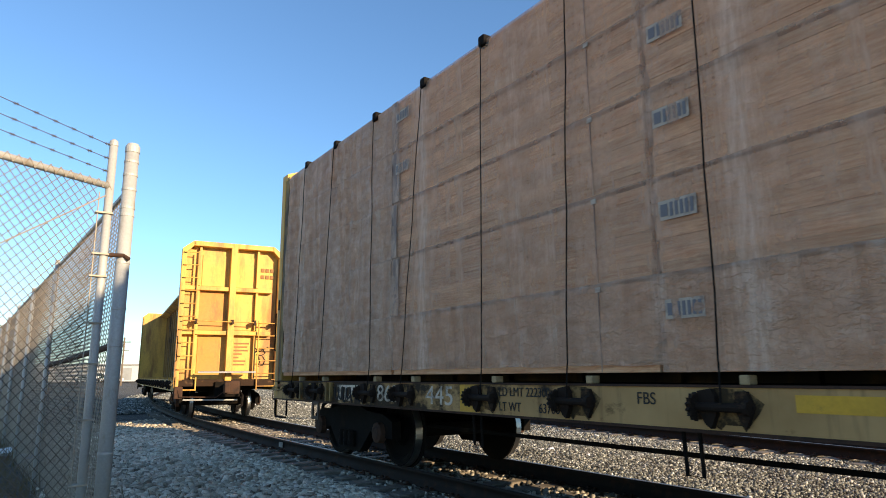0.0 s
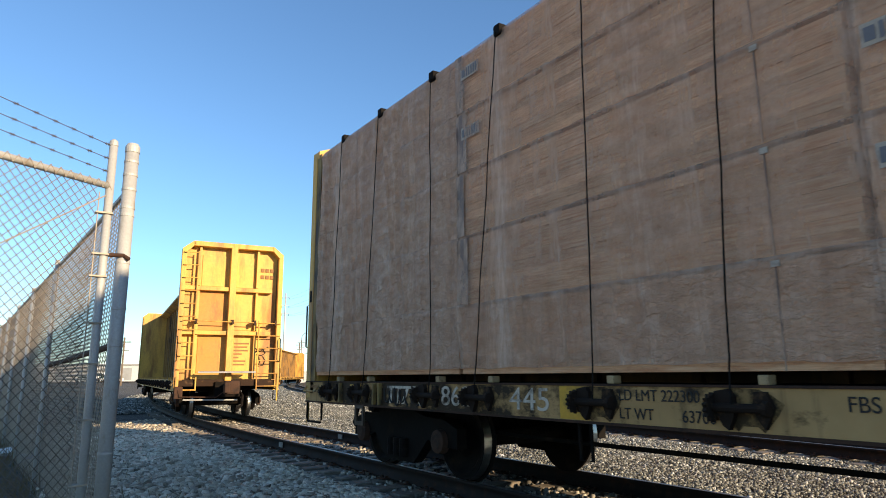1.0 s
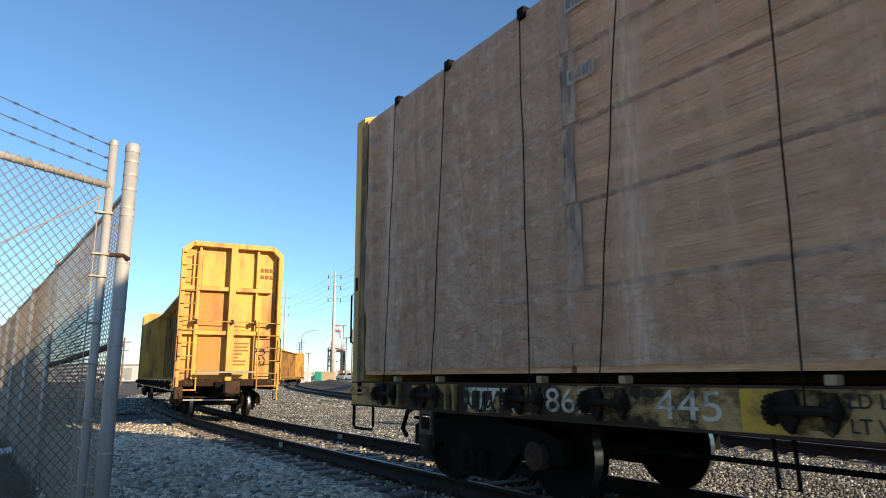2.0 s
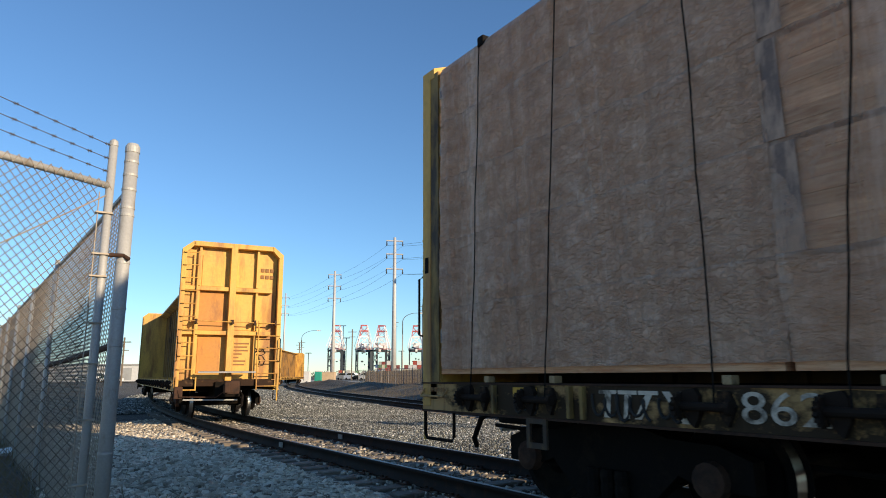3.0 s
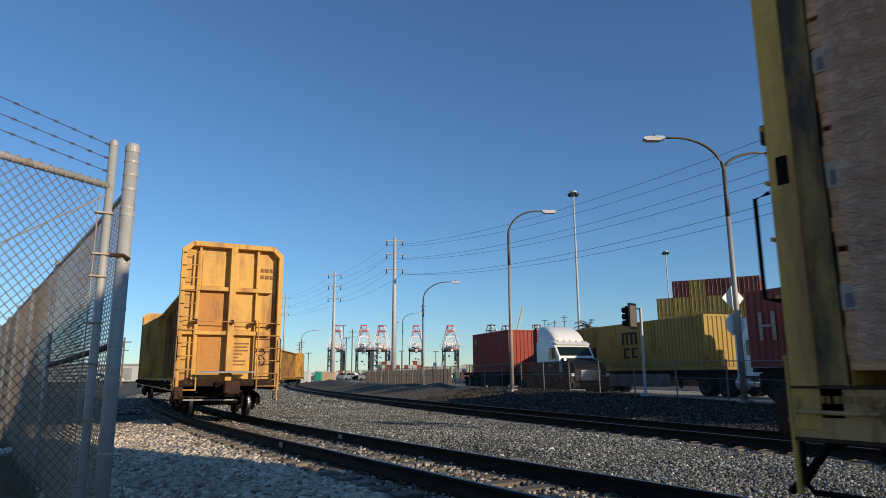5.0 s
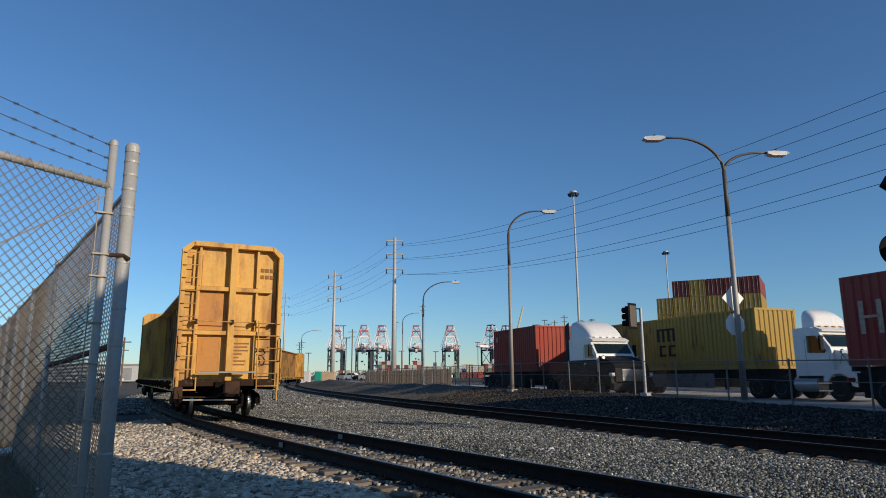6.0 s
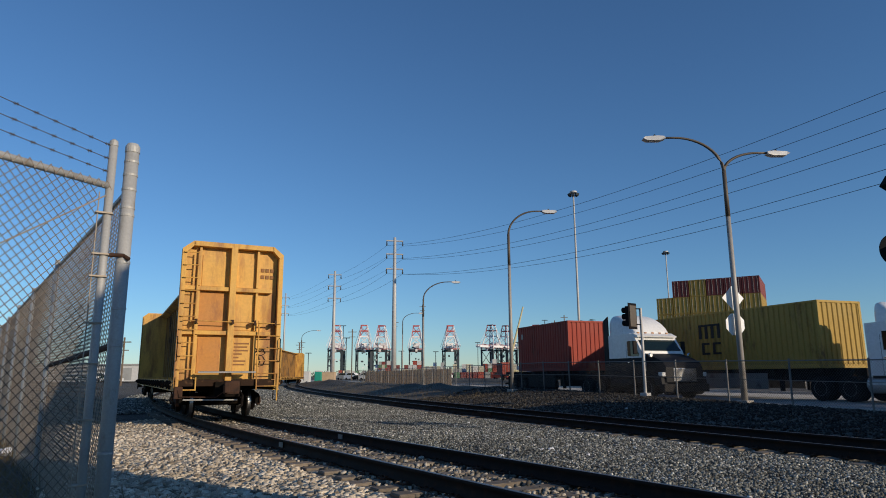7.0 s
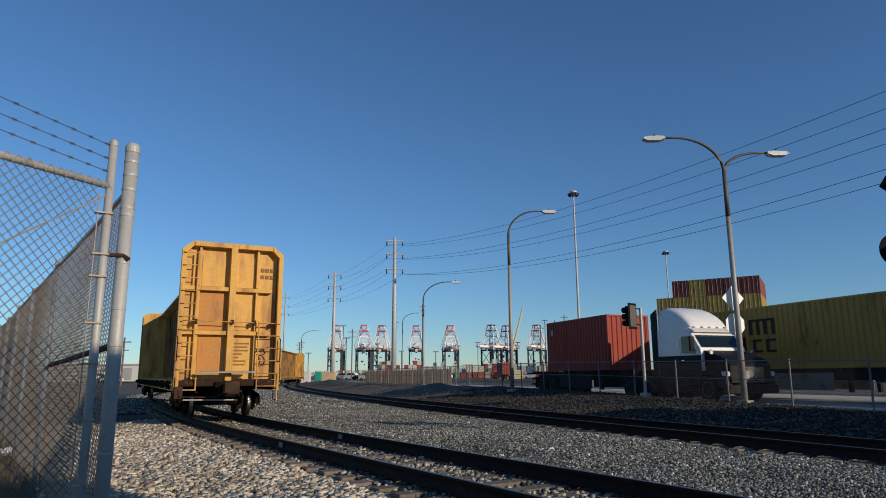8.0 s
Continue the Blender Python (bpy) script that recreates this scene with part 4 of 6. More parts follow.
        board = boxes((1.352, 1.375, 1.66, 1.70, 0.52, 0.755), (1.352, 1.375, 1.86, 1.90, 0.52, 0.755), (1.352, 1.375, 1.70, 1.86, 0.52, 0.565), (1.352, 1.375, 1.70, 1.86, 0.715, 0.755))
        part("tack_board", board, "beam_stain", car, "small stained card frame under the sill")
    return car, sets


PACK_Y = [(0.29, 3.86), (3.90, 7.60), (7.64, 11.32), (11.37, 15.02), (15.09, 18.70), (18.77, 22.45)]
TIERS = [(1.115, 1.74), (1.77, 2.42), (2.45, 3.08), (3.11, 3.72), (3.75, 4.375)]


def film(length, height, width, seed, start, material, drop, base=0.0):
    """A creased sheet over the outer face, top and ends of a pack."""
    nu, nv = 140, 26
    amp = 1.45 if material == "wrap_pale" else 1.15 if base < 1.2 else 0.8
    V, F = [], []
    for j in range(nv + 4):
        for i in range(nu + 1):
            u = start + (length - start) * i / nu
            if j <= nv:
                x, z = width + 0.008, drop + (height - drop) * j / nv
                zz = z + base
                f = amp * (0.018 * noise.noise(Vector((u * 1.6, zz * 1.2, seed))) + 0.012 * noise.noise(Vector((u * 5, zz * 4.5, seed + 9))) + 0.007 * noise.noise(Vector((u * 11, zz * 13, seed + 2))))
                f += amp * 0.022 * max(0.0, noise.noise(Vector((u * 2.8, zz * 0.35, seed + 4))))
                # gathers hanging from the tie-downs, sharper towards the pack's end
                g = 1 - abs(noise.noise(Vector((u * 4.2 + 0.35 * zz, zz * 0.5, seed + 6)))) * 3.2
                f += amp * (0.024 if u < 2.6 else 0.009) * max(0.0, g) ** 1.5
                edge = min(1.0, (nv - j) / 4.0) if base > 3.7 else 1.0
                x += 0.014 + f * edge
                z += 0.014 * noise.noise(Vector((u * 3, seed, 2.0))) if j == 0 and start <= 0 else 0
                if i == 0:
                    u += 0.018 * noise.noise(Vector((z * 3, seed, 1.0)))
            else:
                x, z = width - 0.35 * (j - nv), height + 0.012
            V.append((x, u, z))
    n = nu + 1
    for j in range(nv + 3):
        for i in range(nu):
            F.append((j * n + i, j * n + i + 1, (j + 1) * n + i + 1, (j + 1) * n + i))
    return V, F


def lumber_packs(m0):
    """Stacked packs of wrapped lumber, tiers on both sides of the beam. Returns (pack, pose in the car's space)."""
    made = []
    for c, (ya, yb) in enumerate(PACK_Y):
        for r, (za, zb) in enumerate(TIERS):
            L, Hh = yb - ya, zb - za
            pale = c == 0
            name = "lumber_pack"
            label = "sawn lumber bundle in pale creased plastic wrap on the railcar" if pale else "sawn lumber bundle showing brown through thin plastic wrap"
            local = pose(0.0, ya, za)
            pk = thing(name, label, "lumber", m0 @ local, group="lumber packs on the flat car")
            rows = 8
            rng = random.Random(c * 10 + r)
            for k in range(rows):
                h0 = Hh * k / rows
                o = rng.uniform(0, 0.008)
                part("board_course", boxes((0.16, 1.325 - o, rng.uniform(0, 0.025), L - rng.uniform(0, 0.025), h0 + 0.0008, h0 + Hh / rows - 0.0008)), "lumber", pk)
            kind = "wrap_pale" if pale else "wrap_mid" if r == 0 else "wrap_clear"
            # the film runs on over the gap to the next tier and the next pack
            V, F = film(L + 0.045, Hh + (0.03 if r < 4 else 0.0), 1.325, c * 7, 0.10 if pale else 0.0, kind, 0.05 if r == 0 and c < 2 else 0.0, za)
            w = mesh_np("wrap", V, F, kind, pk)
            w.data.shade_smooth()
            tagged(w, "pale creased plastic film" if pale else "thin film over lumber")
            if c in (1, 2):
                # printed label squares and pale straps
                u0 = (0.05 if c == 2 else 0.08)
                if c == 2 or r > 2:
                    part("printed_label", boxes((1.352, 1.356, u0 + 0.0, u0 + 0.30, Hh * 0.55, Hh * 0.76)), "label", pk, "pale printed label")
                    part("label_mark", boxes((1.357, 1.359, u0 + 0.02, u0 + 0.075, Hh * 0.59, Hh * 0.72)), "label_dark", pk)
                    for k in range(5):
                        part("label_mark", boxes((1.357, 1.359, u0 + 0.095 + k * 0.04, u0 + 0.118 + k * 0.04, Hh * 0.58, Hh * 0.73)), "label_dark", pk)
            if c == 1:
                part("pack_strap", boxes((1.357, 1.361, 3.20, 3.208, 0.0, Hh)), "seam", pk)
                part("strap_seal", boxes((1.360, 1.368, 3.18, 3.232, Hh * 0.94, Hh)), "label", pk)
            if c == 1 and r >= 1:
                part("film_seam", boxes((1.351, 1.354, -0.02, 0.11 + 0.05 * (r % 2), 0.0, Hh)), "seam", pk, "blue-grey overlap in the film")
            if c == 0:
                part("printed_label", boxes((1.327, 1.331, 0.02, 0.15, Hh * 0.50, Hh * 0.72)), "label", pk, "pale printed label")
                part("label_mark", boxes((1.332, 1.334, 0.04, 0.10, Hh * 0.52, Hh * 0.64)), "label_dark", pk)
            made.append((pk, local))
            # the pack on the other side of the beam
            other = pose(0.0, yb, za, 0, 0, 180)
            made.append((copy_thing(pk, m0 @ other), other))
    return made


def train_pose(t):
    """The moving car: its outer end goes towards -y, slowly gathering speed."""
    return pose(4.98, 10.52 - (0.0823 * t * t + 1.2847 * t + 0.0164), 0, 0, 0, 180)


def make_yard():
    """Pale dusty open yard on the other side of the fence, mostly unseen; added to bounce warm light onto the load."""
    xs, ys = [-90, -60, -40, -25, -15, -9, -5, -3, -1.6, -0.7], list(np.arange(-60, 140, 4.0))
    V, n = [], len(xs)
    for y in ys:
        for i, x in enumerate(xs):
            xx = x - (0.052 * max(0, y - 6) if i == n - 1 else 0)
            V.append((xx, y, ground_z(x, y) - (0.06 if i in (0, n - 1) else -0.01)))
    F = [(j * n + i, j * n + i + 1, (j + 1) * n + i + 1, (j + 1) * n + i) for j in range(len(ys) - 1) for i in range(n - 1)]
    tagged(mesh_np("yard_ground", V, F, "yard"), "pale dusty open yard beyond the fence, added to bounce warm light", "ground", kind="structure")


make_ground()
make_yard()
M["stone_grey_bed"] = gravel_mat("grey_gravel", [(0, (0.040, 0.040, 0.036)), (0.5, (0.115, 0.116, 0.100)), (1, (0.23, 0.23, 0.20))], 26.0)
# cinder colour kept near black to hold the parked car's shadow
M["cinder_bed"] = gravel_mat("shade_dark_cinder", [(0, (0.012, 0.011, 0.009)), (0.6, (0.045, 0.040, 0.032)), (1, (0.15, 0.135, 0.11))], 18.0)
make_tracks()

parked_car, _ = railcar("lumber_flatcar", "empty yellow lumber railcar with a tall end bulkhead, parked", pose(4.94, 18.0, 0, 0, 0, -6.5), False)
far_car, _ = railcar("lumber_flatcar", "distant yellow lumber railcar standing on a far siding", pose(26.8, 79.5, 0, 0, 0, -28.4), False)
loaded_car, WHEELSETS = railcar("lumber_flatcar", "grimy yellow lumber railcar stacked with wrapped lumber, rolling past", train_pose(0), True)
PACKS = lumber_packs(train_pose(0))
# faded stencils and a scrawl on the parked car's bulkhead
for k in range(7):
    part("stencil_bar", boxes((0.14, 0.14 + (0.40, 0.36, 0.38, 0.22, 0.14, 0.33, 0.3)[k], 0.214, 0.220, 1.98 - k * 0.095, 2.02 - k * 0.095)), "brown_letter", parked_car)
for k in range(3):
    part("stencil_bar", boxes((0.78 + 0.13 * k, 0.87 + 0.13 * k, 0.214, 0.239, 4.02, 4.12)), "brown_letter", parked_car)
    part("stencil_bar", boxes((0.78 + 0.13 * k, 0.87 + 0.13 * k, 0.214, 0.239, 3.83, 3.93)), "brown_letter", parked_car)
for pts in ([(0.72, 1.75), (0.80, 1.86), (0.92, 1.86), (1.0, 1.75), (0.9, 1.68), (0.76, 1.70)], [(0.82, 1.66), (0.86, 1.5), (0.80, 1.38), (0.95, 1.42), (1.0, 1.55), (0.93, 1.66)], [(0.68, 1.9), (0.85, 1.80), (1.08, 1.92)]):
    part("scrawl", tubes([(x, 0.225, z) for x, z in pts], r=0.014, n=5), "black_letter", parked_car, "dark spray-paint scrawl")


# ---- chain-link gate and fence beside the camera ----
def make_fences():
    gp = thing("fence_post", "tall round galvanised terminal post of the chain-link fence", "fence post", pose(0.665, 5.57, 0))
    part("pipe", tube(bmesh.new(), [(0, 0, -0.4), (0, 0, 2.90)], 0.052, 20), "galv", gp, smooth=True)
    part("cap", lathe(bmesh.new(), [(2.88, 0.056), (2.93, 0.055), (2.955, 0.040), (2.96, 0.01)], 20, "Z"), "galv", gp)
    for z in (2.80, 2.69, 2.57, 2.42, 2.36, 1.98, 1.62, 1.34, 1.10, 0.55):
        part("band", lathe(bmesh.new(), [(z - 0.011, 0.050), (z - 0.009, 0.0555), (z + 0.009, 0.0555), (z + 0.011, 0.050)], 20, "Z"), "galv", gp)
    g = thing("chain_link_gate", "galvanised chain-link gate leaf with barbed wire on top", "gate")
    hx, hy = 0.52, 5.50
    ex, ey = -1.54, 4.14
    part("gate_post", tube(bmesh.new(), [(hx, hy, -0.3), (hx, hy, 2.90)], 0.031, 14), "galv", g, smooth=True)
    part("gate_post", tube(bmesh.new(), [(ex, ey, -0.3), (ex, ey, 2.90)], 0.031, 14), "galv", g, smooth=True)
    part("cap", lathe(bmesh.new(), [(2.89, 0.034), (2.93, 0.030), (2.945, 0.012)], 14, "Z", (hx, hy, 0)), "galv", g)
    part("top_rail", tube(bmesh.new(), [(hx, hy, 2.56), (ex, ey, 2.53)], 0.027, 12), "galv", g, smooth=True)
    part("bottom_rail", tube(bmesh.new(), [(hx, hy, -0.2), (ex, ey, -0.2)], 0.024, 12), "galv", g, smooth=True)
    part("tension_bar", tube(bmesh.new(), [(hx - 0.07, hy - 0.03, -0.2), (hx - 0.07, hy - 0.03, 2.5)], 0.0045, 6), "wire", g)
    for z in (2.34, 2.02, 1.85, 1.50, 1.20, 0.80, 0.35):
        part("clip", boxes((hx - 0.085, hx + 0.034, hy - 0.045, hy + 0.02, z - 0.006, z + 0.006)), "wire", g)
    part("brace_rod", tube(bmesh.new(), [(hx, hy, 2.50), (ex, ey, 0.80)], 0.0055, 6), "wire", g, "thin brace rod")
    mesh = chain_link("wire_mesh", (ex, ey), (hx - 0.07, hy - 0.03), -0.2, 2.56, 0.074, 0.0034, "gate_wire", g, 0.01)
    tagged(mesh, kind="stuff")
    # mesh wound over the top rail
    P, Q = [], []
    for k in range(32):
        s = k / 32
        c0 = np.array([ex + (hx - ex) * s, ey + (hy - ey) * s, 2.53 + 0.03 * s])
        c1 = np.array([ex + (hx - ex) * (s + 0.016), ey + (hy - ey) * (s + 0.016), 2.53 + 0.03 * s])
        c2 = np.array([ex + (hx - ex) * (s + 0.031), ey + (hy - ey) * (s + 0.031), 2.53 + 0.03 * s])
        n1 = np.array([0.35, -0.93, 0]) * 0.032
        P += [c0 + [0, 0, -0.03] + n1, c1 + [0, 0, 0.034] + n1 * 0.6]
        Q += [c1 + [0, 0, 0.034] + n1 * 0.6, c2 + [0, 0, -0.03] + n1]
    wires("tie_wire", P, Q, 0.0035, "wire", g)
    for k, (z0, z1) in enumerate(((2.885, 3.07), (2.775, 2.95), (2.67, 2.84))):
        pts = []
        for i in range(13):
            s = i / 12
            pts.append((hx + (ex - hx) * s, hy + (ey - hy) * s, z0 + (z1 - z0) * s - 0.012 * math.sin(math.pi * s)))
        strand = part("barbed_wire", tube(bmesh.new(), pts, 0.0030, 5), "barb", g, "thin barbed wire")
        bm = bmesh.new()
        for i in range(17):
            s = (i + 0.4) / 17
            p = Vector((hx + (ex - hx) * s, hy + (ey - hy) * s, z0 + (z1 - z0) * s - 0.012 * math.sin(math.pi * s)))
            tube(bm, [p + Vector((-0.012, 0.0, 0.013)), p + Vector((0.012, 0, -0.013))], 0.0022, 4)
            tube(bm, [p + Vector((0.01, 0.004, 0.014)), p + Vector((-0.01, -0.004, -0.014))], 0.0022, 4)
            tube(bm, [p + Vector((-0.016, 0, 0)), p + Vector((0.016, 0, 0))], 0.0042, 5)
        tagged(part("barb", bm, "barb", strand), kind="stuff")
    part("hinge_arm", tube(bmesh.new(), [(hx - 0.02, hy, 2.02), (0.66, 5.52, 2.03), (0.70, 5.50, 2.0)], 0.016, 8), "rust", g)

    f = thing("chain_link_fence", "long galvanised chain-link fence running beside the track", "fence")
    a, b = Vector((0.66, 5.75)), Vector((-1.2, 41.5))
    u = (b - a).normalized()
    d, first = 4.1, True
    ys = [4.1 + 3.3 * k for k in range(10)]
    for s in ys:
        p = a + u * s
        part("line_post", tube(bmesh.new(), [(p.x - 0.04, p.y, -0.4), (p.x - 0.04, p.y, 2.62)], 0.03, 10), "galv", f, smooth=True)
    part("top_rail", tube(bmesh.new(), [(a.x, a.y, 2.58), (b.x, b.y, 2.58)], 0.021, 8), "galv", f)
    p = a + u * ys[0]
    part("brace_rail", tube(bmesh.new(), [(0.65, 5.6, 1.34), (p.x, p.y, 1.26)], 0.026, 10), "rust", f, "dark rusty brace rail")
    m1 = chain_link("wire_mesh", tuple(a), tuple(a + u * 20), -0.3, 2.58, 0.072, 0.0028, "wire", f, 0.015)
    m2 = chain_link("wire_mesh", tuple(a + u * 20), tuple(b), -0.3, 2.58, 0.15, 0.0040, "wire", f, 0.015)
    for mm in (m1, m2):
        tagged(mm, kind="stuff")
    # the mesh is doubled where rolls overlap
    for s in ys:
        q = a + u * (s - 0.12)
        mm = chain_link("wire_mesh", (q.x - 0.03, q.y), (q.x - 0.03 + u.x * 0.3, q.y + u.y * 0.3), -0.3, 2.58, 0.072, 0.003, "wire", f)
        tagged(mm, kind="stuff")

    # low roadside fence
    r = thing("roadside_fence", "low galvanised chain-link fence along the road, on a dirt bank", "fence")
    yy = [6.2 + 2.55 * k for k in range(26)]
    for y in yy:
        x, z = fence_x(y), berm_z(y)
        lean = 0.05 * math.sin(y * 2.3)
        part("line_post", tube(bmesh.new(), [(x, y, z - 0.3), (x + lean, y, z + 1.42)], 0.032, 8), "old_post", r)
    bm = bmesh.new()
    tube(bm, [(fence_x(y), y, berm_z(y) + 1.36) for y in yy], 0.022, 6)
    part("top_rail", bm, "old_post", r)
    bm = bmesh.new()
    tube(bm, [(fence_x(y), y, berm_z(y) + 0.75) for y in yy], 0.012, 6)
    part("mid_wire", bm, "old_post", r)
    for i in range(len(yy) - 1):
        y0, y1 = yy[i], yy[i + 1]
        far = y0 > 34
        mm = chain_link("wire_mesh", (fence_x(y0), y0), (fence_x(y1), y1), (berm_z(y0) + berm_z(y1)) / 2 - 0.05, berm_z(y0) + 1.36, 0.30 if far else 0.09, 0.007 if far else 0.0032, "old_wire", r)
        tagged(mm, kind="stuff")


make_fences()


# ---- road ----
def make_road():
    def strip(name, material, off0, off1, z0, z1, label, cat):
        ys = list(np.arange(-14, 70, 2.0)) + [90, 120, 160, 220]
        V, F = [], []
        for y in ys:
            for o, z in ((off0, z0 - 0.2), (off0, z0), (off1, z1), (off1, z1 - 0.2)):
                V.append((fence_x(y) + o, y, z))
        for j in range(len(ys) - 1):
            for i in range(3):
                F.append((j * 4 + i, j * 4 + i + 1, (j + 1) * 4 + i + 1, (j + 1) * 4 + i))
        tagged(mesh_np(name, V, F, material), label, cat, kind="structure")
    strip("kerb", "kerb", 0.62, 0.80, 0.13, 0.13, "pale worn concrete kerb of the road", "kerb")
    strip("road", "concrete", 0.80, 13.5, 0.0, 0.02, "pale worn concrete road behind the fence", "road")
    strip("kerb", "kerb", 13.5, 13.7, 0.15, 0.15, "pale worn concrete kerb of the road", "kerb")


make_road()


# ---- containers and trucks ----
def corrugated(bm, length, z0, z1, x, out, y0):
    """A side wall of folded sheet along y."""
    prof, y = [], y0
    while y > y0 - length + 0.27:
        prof += [(y, 0.0), (y - 0.07, 0.0), (y - 0.105, -0.036), (y - 0.175, -0.036), (y - 0.21, 0.0)]
        y -= 0.28
    prof += [(y0 - length, 0.0)]
    lo = [bm.verts.new((x + out * d, yy, z0)) for yy, d in prof]
    hi = [bm.verts.new((x + out * d, yy, z1)) for yy, d in prof]
    for i in range(len(prof) - 1):
        bm.faces.new((lo[i], lo[i + 1], hi[i + 1], hi[i]))


def container(name, label, length, height, material, parent=None, m=None, group=""):
    """A shipping box; front end at y = 0, floor at z = 0, centred on x. Under a parent it is a thing that is carried."""
    c = thing(name, label, "shipping container", m, group=group)
    W = 1.219
    body = bmesh.new()
    for s in (-1, 1):
        corrugated(body, length - 0.2, 0.16, height - 0.06, s * (W - 0.012), s, -0.1)
    part("side_wall", body, material, c)
    end = bmesh.new()
    prof, x = [], -W + 0.1
    while x < W - 0.26:
        prof += [(x, 0.0), (x + 0.07, 0.0), (x + 0.105, -0.04), (x + 0.175, -0.04), (x + 0.21, 0.0)]
        x += 0.28
    prof.append((W - 0.1, 0.0))
    lo = [end.verts.new((xx, -0.02 + d, 0.16)) for xx, d in prof]
    hi = [end.verts.new((xx, -0.02 + d, height - 0.06)) for xx, d in prof]
    for i in range(len(prof) - 1):
        end.faces.new((lo[i], lo[i + 1], hi[i + 1], hi[i]))
    part("front_wall", end, material, c)
    part("roof", boxes((-W + 0.03, W - 0.03, -length + 0.05, -0.05, height - 0.05, height - 0.025)), material, c)
    door = boxes((-W + 0.08, -0.01, -length + 0.02, -length + 0.07, 0.15, height - 0.1), (0.01, W - 0.08, -length + 0.02, -length + 0.07, 0.15, height - 0.1), bevel=0.01)
    part("door", door, material, c)
    part("lock_rod", tubes(*[[(xx, -length + 0.0, 0.1), (xx, -length + 0.0, height - 0.1)] for xx in (-0.9, -0.35, 0.35, 0.9)], r=0.018), "galv", c)
    fr = bmesh.new()
    for s in (-1, 1):
        for yy in (0.0, -length):
            ya, yb = (yy - 0.12, yy) if yy == 0 else (yy, yy + 0.12)
            box(fr, *sorted((s * W, s * (W - 0.12))), ya, yb, 0.0, height)
        box(fr, *sorted((s * W, s * (W - 0.06))), -length, 0, 0.0, 0.16)
        box(fr, *sorted((s * W, s * (W - 0.06))), -length, 0, height - 0.07, height)
    for ya, yb in ((-0.12, 0), (-length, -length + 0.12)):
        box(fr, -W, W, ya, yb, 0.0, 0.15)
        box(fr, -W, W, ya, yb, height - 0.09, height)
    part("frame", fr, material, c)
    for s in (-1, 1):
        for yy in (-0.09, -length + 0.09):
            for zz in (0.06, height - 0.06):
                part("corner_casting", boxes((*sorted((s * (W - 0.15), s * (W + 0.004))), yy - 0.092, yy + 0.092, zz - 0.061, zz + 0.061), bevel=0.01), material, c)
    return c


def wheel_axle(parent, y, z, dual, track=1.0):
    axle = part("axle", lathe(bmesh.new(), [(-track, 0.06), (track, 0.06)], 10, "X"), "chassis", parent)
    axle.matrix_basis = pose(0, y, z)
    for s in (-1, 1):
        xs = (track, track - 0.33) if dual else (track,)
        for x in xs:
            part("tyre", lathe(bmesh.new(), [(s * (x - 0.13), z * 0.60), (s * (x - 0.14), z * 0.90), (s * (x - 0.10), z * 0.99), (s * (x + 0.10), z * 0.99), (s * (x + 0.14), z * 0.90), (s * (x + 0.13), z * 0.58)], 28, "X"), "tyre", axle)
        deep = -0.08 if dual else 0.05
        part("rim", lathe(bmesh.new(), [(s * (track - 0.05), z * 0.57), (s * (track + 0.131), z * 0.57), (s * (track + 0.125), z * 0.50), (s * (track + deep), z * 0.42), (s * (track + deep + 0.02), z * 0.22), (s * (track + 0.10), z * 0.18), (s * (track + 0.12), z * 0.10)], 24, "X"), "rim", axle)
    return axle


